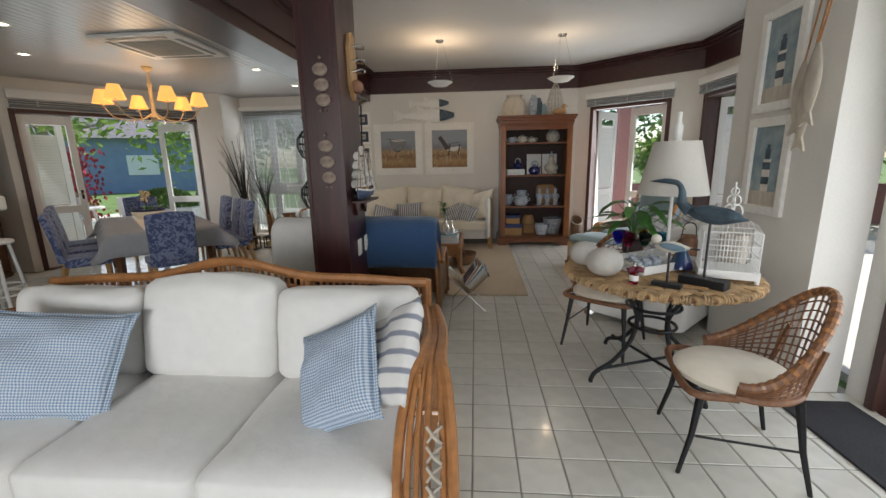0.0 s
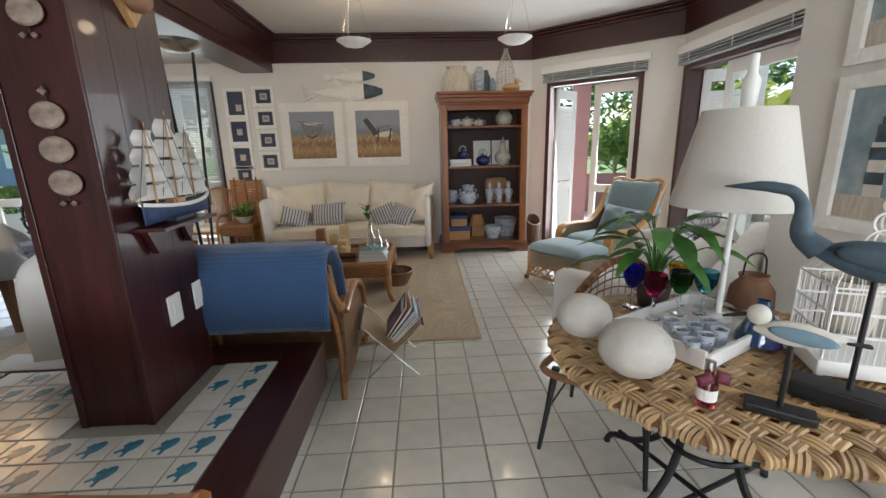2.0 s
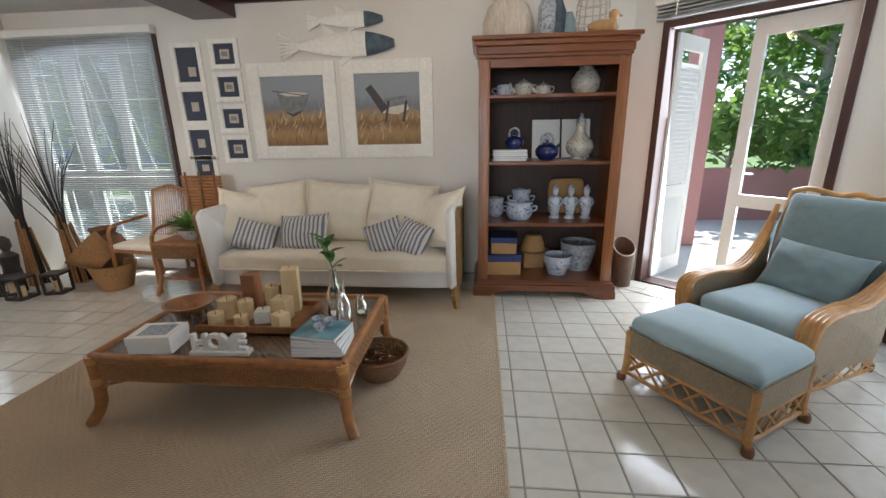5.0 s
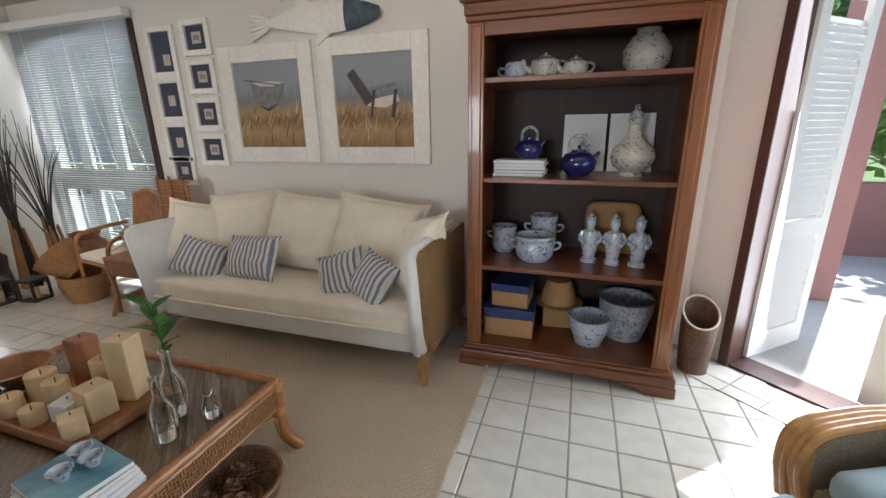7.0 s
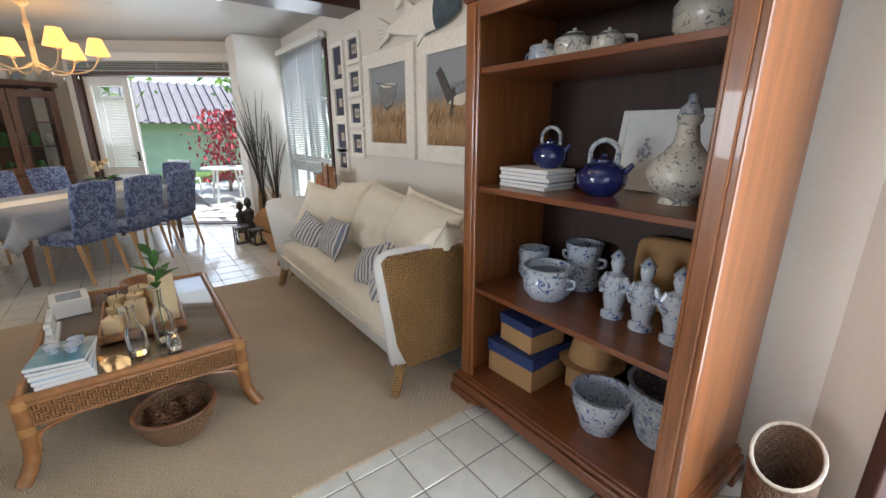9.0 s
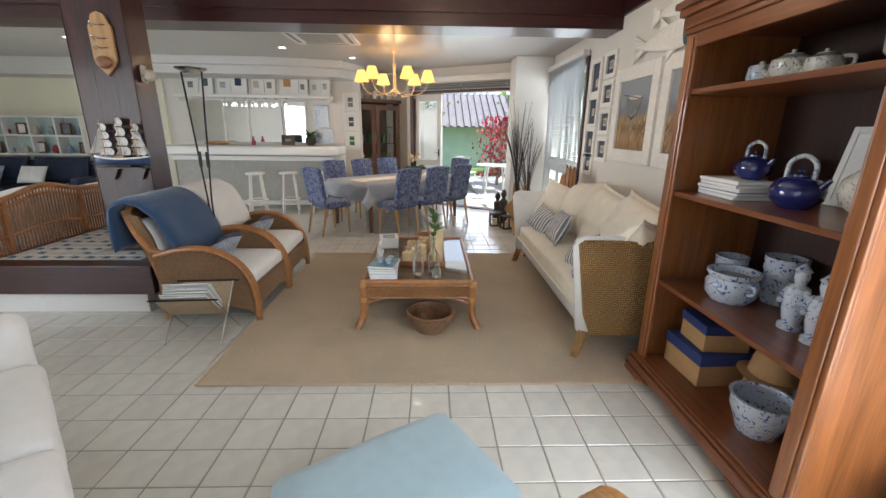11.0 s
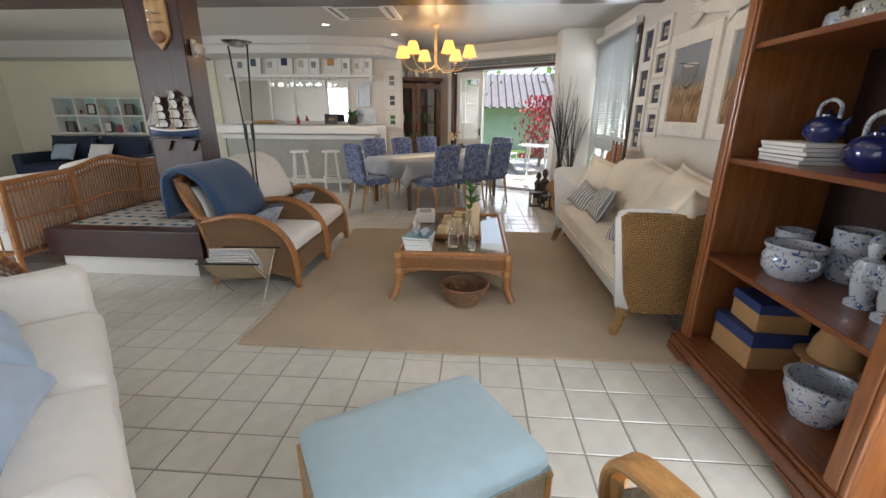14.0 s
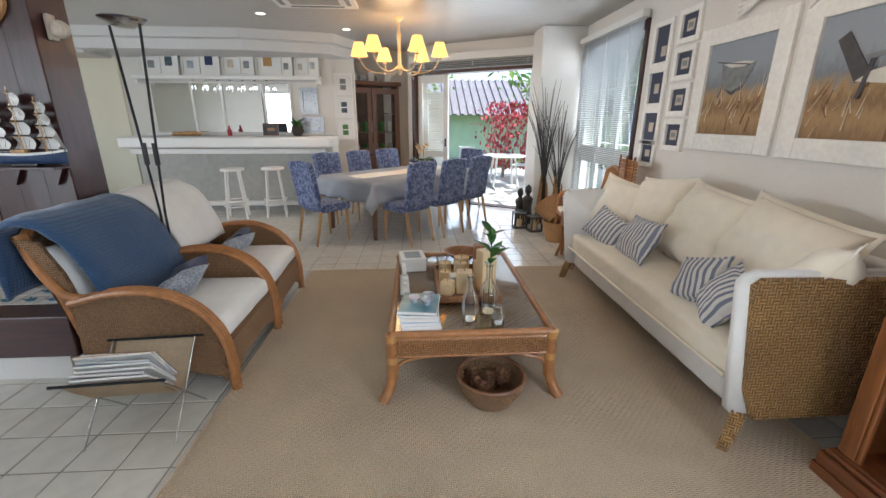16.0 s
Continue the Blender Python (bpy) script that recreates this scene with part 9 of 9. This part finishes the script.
for k in range(70):
    a = rn.uniform(0, 6.28)
    bm = B()
    r = rn.uniform(0.0, 0.07)
    leafmesh(bm, Matrix.Translation((r * math.cos(a), r * math.sin(a), 0.1)) @ Matrix.Rotation(a, 4, "Z") @ Matrix.Rotation(rn.uniform(-1.4, -0.4), 4, "Y"), rn.uniform(0.12, 0.24), 0.035, 0.15, 0.5)
    part("frond", bm, M["leaf_light"], fp, smooth="all")
scr = thing("woven_screen", -2.45, 7.72, 0, 0, "tall curled brown wicker screen behind table", "screen")
for k in range(34):
    z = 0.018 + k * 0.0325
    part("wicker_band", tube(B(), curve([(-0.24, 0.05, z), (-0.1, 0.0, z), (0.1, 0.02, z), (0.24, -0.03, z)], 3), 0.0165, 5), M["rattan"], scr, smooth=True)
for x, y in ((-0.16, 0.004), (0.0, -0.008), (0.16, -0.006)):
    part("stake", rod(B(), (x, y, 0.0), (x, y, 1.14), 0.012, seg=6), M["rattan_brown"], scr)

# ---- lounge beyond the column ----
cs = thing("cubby_shelf", 0, 0, 0, 0, "white wall cubby shelf with eight compartments", "shelf")
y0c, y1c, z0c, z1c = -2.95, -0.95, 1.0, 1.72
part("back", box(B(), (-5.995, y0c, z0c), (-5.985, y1c, z1c)), mat("pale_aqua_back", (0.5, 0.62, 0.6), 0.8), cs)
for k in range(5):
    y = y0c + (y1c - y0c) * k / 4
    part("upright", box(B(), (-5.984, y - 0.018, z0c), (-5.74, y + 0.018, z1c), 0.003), M["white"], cs)
for z in (z0c, (z0c + z1c) / 2, z1c):
    part("shelf_board", box(B(), (-5.984, y0c - 0.02, z - 0.018), (-5.735, y1c + 0.02, z + 0.018), 0.003), M["white"], cs)
rn = random.Random(17)
for k in range(14):
    y = y0c + 0.14 + (y1c - y0c) * (k % 7) / 7
    z = (z0c if k < 7 else (z0c + z1c) / 2) + 0.019
    if k % 3 == 0:
        framed("cubby_picture", 0.2, 0.22, 0.025, pose(-5.86, y + 0.06, z + 0.11, -5, 0, 90), [("print", -0.075, -0.085, 0.075, 0.085, 0, "paper" if k % 2 else "boatgrey")], "small picture frame in the cubby shelf", "cubby pictures", "walnut")
    else:
        pot("cubby_vase", -5.85, y + 0.05, z, [(0, 0), (0.04, 0), (0.06, 0.06), (0.03, 0.14), (0.035, 0.16)], M[("blossom", "bluewall", "driftwood", "stonepot")[k % 4]], "small coloured vase in the cubby shelf", "vase", group="cubby vases")
ns = thing("navy_sofa", -5.4, -1.95, 0, 90, "navy blue sofa with white cushions", "sofa")
part("base", soft_box((-1.2, -0.45, 0.002), (1.2, 0.4, 0.42), 0.04, 4), M["navy_sofa"], ns, smooth="all")
part("backrest", soft_box((-1.2, 0.3, 0.4), (1.2, 0.5, 0.88), 0.06, 5), M["navy_sofa"], ns, smooth="all")
for s in (-1, 1):
    part("arm", soft_box((s * 1.2, -0.45, 0.08), (s * 1.38, 0.45, 0.62), 0.05, 6), M["navy_sofa"], ns, smooth="all")
    part("back_cushion", pillow(B(), 1.1, 0.5, 0.2, 90 + s), M["navy_sofa"], ns, smooth="all", at=pose(s * 0.58, 0.2, 0.72, 75))
for k, y in enumerate((-2.4, -1.6)):
    cushion(-5.2, y, 0.66, 0.5, 0.36, 0.15, 60, 0, 90, M["linen"] if k else M["gingham"], "pale cushion on the navy sofa", 95 + k, "cushions on navy sofa")
bm = B()
box(bm, (-6.0, -4.19, 2.45), (-5.4, 0.55, 2.749))
tagged(part("ceiling_soffit_lounge", bm, M["ceiling"]), "white plaster ceiling soffit", "ceiling", kind="structure")

# ---- outside ----
bm = B()
prism(bm, [(1.9, 8.1), (3.6, 6.75), (3.6, 4.6), (2.6, 3.4), (2.6, -5), (9, -5), (9, 14), (-12, 14), (-12, 3), (-7.2, 5.3), (-6.7, 5.35), (-5.1, 7.9)], -0.09, -0.015)
tagged(part("pavement", bm, M["paving"]), "sunlit pale stone terrace paving", "terrace", kind="structure")


def tree(x, y, h, spread, seed, n, mm, trunk=0.16, lean=0.0, label="leafy green garden tree", size=0.16):
    t = thing("tree", x, y, -0.05, 0, label, "tree", "garden trees")
    rn = random.Random(seed)
    c = curve([(0, 0, 0), (lean * 0.3, 0.05, h * 0.3), (lean * 0.8, -0.05, h * 0.6), (lean, 0.0, h * 0.85)], 5)
    bm = tube(B(), c, [trunk * (1 - 0.6 * i / len(c)) for i in range(len(c))], 10)
    for k in range(7):
        a = k * 2.4
        p = c[8 + k % 6]
        tube(bm, curve([p, p + Vector((math.cos(a) * spread * 0.35, math.sin(a) * spread * 0.35, h * 0.1)), p + Vector((math.cos(a) * spread * 0.8, math.sin(a) * spread * 0.8, h * 0.14))], 4), [trunk * 0.4 * (1 - 0.09 * i) for i in range(9)], 6)
    part("trunk", bm, M["bark"], t, smooth=True)
    vs, fs = [], []
    clumps = [Vector((rn.gauss(lean, spread * 0.5), rn.gauss(0, spread * 0.5), h * 0.85 + rn.gauss(0, h * 0.16))) for _ in range(22)]
    for k in range(n):
        cc = clumps[rn.randrange(len(clumps))]
        p = cc + Vector((rn.gauss(0, 0.33), rn.gauss(0, 0.33), rn.gauss(0, 0.25))) * (spread / 1.6)
        m = Matrix.Translation(p) @ Euler((rn.uniform(-1, 1), rn.uniform(-1, 1), rn.uniform(0, 6.28))).to_matrix().to_4x4()
        s = size * rn.uniform(0.6, 1.3)
        i0 = len(vs)
        vs += [m @ Vector(q) for q in ((-s, 0, 0), (0, -s * 0.45, 0.1 * s), (s, 0, 0), (0, s * 0.45, 0.1 * s))]
        fs.append((i0, i0 + 1, i0 + 2, i0 + 3))
    me = bpy.data.meshes.new("crown")
    me.from_pydata(vs, [], fs)
    me.materials.append(M[mm])
    ob = new("crown", me)
    ob.parent = t
    tagged(ob, kind="stuff")


for k, (x, y, h, sp) in enumerate(((7.5, 13.5, 4.2, 2.6), (11.5, 11.5, 4.6, 2.8), (14, 7.5, 4.4, 2.6), (4.0, 16.0, 4.0, 2.6), (13, 4.5, 4.2, 2.4), (10, 16, 5, 3), (15, 10, 5, 3), (17, 6, 5, 3))):
    tree(x, y, h, sp, 40 + k, 2600, "foliage_dark" if k % 2 else "foliage", 0.16)
for k, (x, y, h) in enumerate(((9.6, 7.4, 2.0), (9.8, 9.2, 1.8), (9.7, 5.4, 1.9), (9.6, 3.2, 2.0), (7.4, 11.8, 1.9), (5.2, 12.2, 1.8))):
    tree(x, y, h, 1.3, 60 + k, 1300, "foliage" if k % 2 else "foliage_dark", 0.06, label="dense green garden bush behind terrace wall", size=0.13)
tree(-8.5, 12.0, 4.0, 2.6, 51, 2400, "foliage", 0.22, 1.2, "leaning plane tree with pale trunk")
tree(-12.0, 11.0, 4.4, 2.6, 52, 2200, "foliage", 0.2)
tree(-3.6, 13.5, 4.2, 2.4, 53, 1800, "foliage", 0.18)
tree(-15, 4.0, 4.6, 2.4, 54, 1800, "foliage", 0.16)
for k, (x, y) in enumerate(((-9.6, 7.9), (-9.2, 8.7))):
    t = thing("flowering_shrub", x, y, -0.05, 0, "red flowering bougainvillea shrub by terrace", "shrub", "red shrubs")
    part("stem", tube(B(), [(0, 0, 0), (0.1, 0.05, 1.0), (0.0, 0.1, 1.9)], [0.05, 0.04, 0.02], 6), M["bark"], t)
    rn = random.Random(70 + k)
    vs, fs = [], []
    for j in range(900):
        p = Vector((rn.gauss(0, 0.28), rn.gauss(0, 0.28), rn.uniform(0.3, 2.0)))
        m = Matrix.Translation(p) @ Euler((rn.uniform(-2, 2), rn.uniform(-2, 2), 0)).to_matrix().to_4x4()
        i0 = len(vs)
        vs += [m @ Vector(q) for q in ((-0.06, 0, 0), (0, -0.04, 0), (0.06, 0, 0), (0, 0.04, 0))]
        fs.append((i0, i0 + 1, i0 + 2, i0 + 3))
    me = bpy.data.meshes.new("blossom")
    me.from_pydata(vs, [], fs)
    me.materials.append(M["blossom"])
    ob = new("blossom", me)
    ob.parent = t
    tagged(ob, kind="stuff")
hd = thing("boxwood", -7.6, 9.6, -0.02, 0, "clipped round green boxwood in white planter", "shrub")
part("planter", box(B(), (-0.9, -0.35, 0), (0.9, 0.35, 0.55), 0.02), M["white"], hd)
rn = random.Random(80)
vs, fs = [], []
for j in range(1600):
    a, b = rn.uniform(0, 6.28), rn.uniform(0, 1.5)
    p = Vector((0.75 * math.cos(a) * math.cos(b), 0.4 * math.sin(a) * math.cos(b), 0.55 + 0.4 * math.sin(b))) * rn.uniform(0.93, 1.05)
    m = Matrix.Translation(p) @ Euler((rn.uniform(-2, 2), rn.uniform(-2, 2), 0)).to_matrix().to_4x4()
    i0 = len(vs)
    vs += [m @ Vector(q) for q in ((-0.05, 0, 0), (0, -0.03, 0), (0.05, 0, 0), (0, 0.03, 0))]
    fs.append((i0, i0 + 1, i0 + 2, i0 + 3))
me = bpy.data.meshes.new("clipped_leaves")
me.from_pydata(vs, [], fs)
me.materials.append(M["foliage"])
ob = new("clipped_leaves", me)
ob.parent = hd
tagged(ob, kind="stuff")
# porch pillar, balustrade wall, boundary walls
for x, y in ((3.15, 9.35),):
    bm = box(B(), (x - 0.13, y - 0.13, -0.02), (x + 0.13, y + 0.13, 3.0), 0.01)
    tagged(part("porch_pillar", bm, M["mauve"]), "square mauve rendered porch pillar", "pillar", kind="structure")
bm = B()
box(bm, (2.4, 10.9, -0.05), (8.8, 11.05, 0.85))
box(bm, (8.7, -4, -0.05), (8.85, 10.89, 0.85))
tagged(part("wall_terrace", bm, M["mauve"]), "low mauve terrace wall", "wall", kind="structure")
nb = thing("neighbour_house", -24, 26, 0, 35, "blue rendered house beyond the garden", "house")
part("wall", box(B(), (-6, -3, -0.1), (6, 3, 3.2)), M["bluewall"], nb)
part("door", box(B(), (-2.6, -3.05, 0), (-1.0, -3.001, 2.3)), M["terracotta"], nb)
part("window", box(B(), (1.2, -3.05, 1.0), (2.8, -3.001, 2.2)), M["white"], nb)
part("roof", profile(B(), [(-3.6, 3.2), (3.6, 3.2), (0, 4.8)], "x", -6.4, 6.4), M["rooftile"], nb)
n2 = thing("garden_house", -19, 8.0, 0, 0, "low garden house with grey tiled roof", "house")
part("wall", box(B(), (-2.5, -6, -0.1), (2.5, 6, 1.7)), mat("green_render", (0.50, 0.58, 0.48), 0.8), n2)
rf2 = part("roof", profile(B(), [(-3.2, 1.7), (3.2, 1.7), (0, 3.3)], "y", -6.4, 6.4), M["rooftile"], n2)
bm = box(B(), (0.0, -6.4, -0.03), (3.6, -6.25, 0.05), 0.02)
tile_row = part("ridge_tile", bm, M["rooftile"], rf2)
tile_row.matrix_basis = pose(0, 0, 3.32, 0, 26.6, 0)
for k in range(1, 40):
    shared("ridge_tile", tile_row.data, rf2, pose(0, k * 0.32, 3.32, 0, 26.6, 0))
# white terrace table and chairs
gt = thing("garden_table", -8.0, 7.6, -0.014, 0, "white garden table on the terrace", "table")
part("tabletop", lathe(B(), [(0, 0.7), (0.5, 0.7), (0.5, 0.73), (0, 0.73)], 28), M["white"], gt, smooth=True)
for k in range(4):
    a = radians(45 + 90 * k)
    part("leg", rod(B(), (0.4 * math.cos(a), 0.4 * math.sin(a), 0), (0.3 * math.cos(a), 0.3 * math.sin(a), 0.7), 0.025, seg=8), M["white"], gt)
for k, (x, y, a) in enumerate(((-7.4, 8.3, 40), (-8.7, 8.2, -30), (-8.9, 6.9, -120))):
    t = thing("garden_chair", x, y, -0.014, a, "white garden chair on the terrace", "chair", "garden chairs")
    part("seat", box(B(), (-0.22, -0.22, 0.42), (0.22, 0.22, 0.45), 0.01), M["white"], t)
    part("backrest", box(B(), (-0.22, 0.19, 0.5), (0.22, 0.22, 0.88), 0.01), M["white"], t)
    for sx in (-1, 1):
        part("front_leg", rod(B(), (sx * 0.2, -0.2, 0), (sx * 0.2, -0.2, 0.42), 0.016, seg=6), M["white"], t)
        part("rear_leg", rod(B(), (sx * 0.2, 0.205, 0), (sx * 0.2, 0.205, 0.88), 0.016, seg=6), M["white"], t)
# palm by the terrace
pm2 = thing("palm", 6.6, 9.0, -0.05, 0, "feathery yellow-green palm beside the terrace", "palm")
part("trunk", tube(B(), curve([(0, 0, 0), (0.05, 0.02, 0.7), (0.02, 0.05, 1.5)], 5), [0.1] * 4 + [0.085] * 7, 10), M["bark"], pm2, smooth=True)
rn = random.Random(91)
for k in range(15):
    a = k * 2.4
    up, ln = rn.uniform(0.5, 1.25), rn.uniform(1.3, 1.9)
    rib = curve([(0, 0, 1.45), (math.cos(a) * ln * 0.35, math.sin(a) * ln * 0.35, 1.5 + up * 0.75), (math.cos(a) * ln * 0.75, math.sin(a) * ln * 0.75, 1.5 + up * 0.85), (math.cos(a) * ln, math.sin(a) * ln, 1.45 + up * 0.3)], 9)
    bm = tube(B(), rib, 0.012, 5)
    side = Vector((-math.sin(a), math.cos(a), 0))
    for i in range(4, len(rib) - 1):
        for q in range(2):
            p = rib[i].lerp(rib[i + 1], q / 2)
            d = (rib[i + 1] - rib[i]).normalized()
            for s in (-1, 1):
                tip = p + (side * s * 0.75 + d * 0.6).normalized() * 0.42 + Vector((0, 0, -0.16 - 0.1 * rn.random()))
                mid = p.lerp(tip, 0.5) + Vector((0, 0, 0.05))
                vs = [bm.verts.new(v) for v in (p - d * 0.01, p + d * 0.012, mid + d * 0.014, tip, mid - d * 0.014)]
                bm.faces.new(vs)
    part("frond", bm, M["foliage_pale"], pm2)
# overhead lines
for k in range(4):
    w3 = tube(B(), [(2, 20 - k * 0.2, 3.6 + 0.35 * k), (10, 16, 3.3 + 0.35 * k), (20, 8, 3.7 + 0.35 * k)], 0.018, 5)
    tagged(part("power_line", w3, M["blind"]), "thin overhead power line crossing garden", "cable", "power lines")

# ---- floor ----
TP, TQ, TX, TY = 0.2268, 0.232, 0.209, 4.19  # pitch across, pitch along, one joint crossing
bm = B()
prism(bm, [(2.4, -4.3), (2.4, 3.4), (3.5, 4.6), (3.5, 6.7), (1.9, 8.1), (-5.0, 8.1), (-6.6, 5.5), (-7.1, 5.5), (-7.1, -4.3)], -0.1, -0.004)
floor = tagged(part("floor", bm, M["grout"]), "floor of square cream glazed tiles with grey grout", "floor", kind="structure")
bm = B()
box(bm, (-TP / 2 + 0.004, -TQ / 2 + 0.004, -0.012), (TP / 2 - 0.004, TQ / 2 - 0.004, 0.0), 0.003, 1)
tile_mesh = part("tile", bm, M["tile"], floor)
tile_mesh.matrix_basis = pose(TX + TP / 2, TY + TQ / 2, 0)


def inside(x, y):
    if x < -5.0 and y > 5.4 and (x + 5.0) * -2.3 + (y - 7.7) * 1.5 > 0.0 and (y - 5.4) * 1.5 > (x + 6.5) * 2.3:
        return False
    if x > 1.85 and y > 6.6 and (x - 1.85) * 1.35 + (y - 7.97) * 1.48 > 0.05:
        return False
    if x > 2.1 and y < 4.8 and y > 2.5 and (y - 3.5) < (x - 2.1) * 0.94:
        return False
    return -6.95 < x < (3.4 if y > 3 else 2.4) and -4.2 < y < 8.0


rest, rnd = B(), random.Random(4)
count = 0
for i in range(-32, 15):
    for j in range(-37, 17):
        x, y = TX + (i + 0.5) * TP, TY + (j + 0.5) * TQ
        if not inside(x, y) or (i, j) == (0, 0):
            continue
        near = -0.5 < x < 2.2 and 1.4 < y < 7.6
        m = pose(x, y, rnd.uniform(-0.0006, 0.0006), rnd.uniform(-0.25, 0.25), rnd.uniform(-0.25, 0.25), rnd.uniform(-0.2, 0.2))
        if near and count < 298:
            shared("tile", tile_mesh.data, floor, m)
            count += 1
        elif -4.2 < y:
            box(rest, (-TP / 2 + 0.004, -TQ / 2 + 0.004, -0.012), (TP / 2 - 0.004, TQ / 2 - 0.004, 0.0), m=m)
tagged(part("tiles", rest, M["tile_far"], floor), kind="stuff")

# border of small tiles along the slanted bay side
bd = new("threshold_border")
bd.matrix_world = wall_pose(A1, B1, 0.0)
tagged(bd, "band of small cream border tiles before the door", "floor", kind="structure")
bed = part("grout_bed", box(B(), (0.02, -0.33, -0.003), (1.98, -0.03, 0.0035)), M["grout"], bd)
small = part("tile", box(B(), (-0.098, -0.052, -0.004), (0.098, 0.052, 0.0065), 0.002, 1), M["tile"], bd)
small.matrix_basis = pose(0.13, -0.275, 0)
wide = part("tile", box(B(), (-0.098, -0.088, -0.004), (0.098, 0.088, 0.0065), 0.002, 1), M["tile"], bd)
wide.matrix_basis = pose(0.13, -0.125, 0)
for k in range(1, 9):
    shared("tile", small.data, bd, pose(0.13 + 0.204 * k, -0.275, 0))
    shared("tile", wide.data, bd, pose(0.13 + 0.204 * k, -0.125, 0))
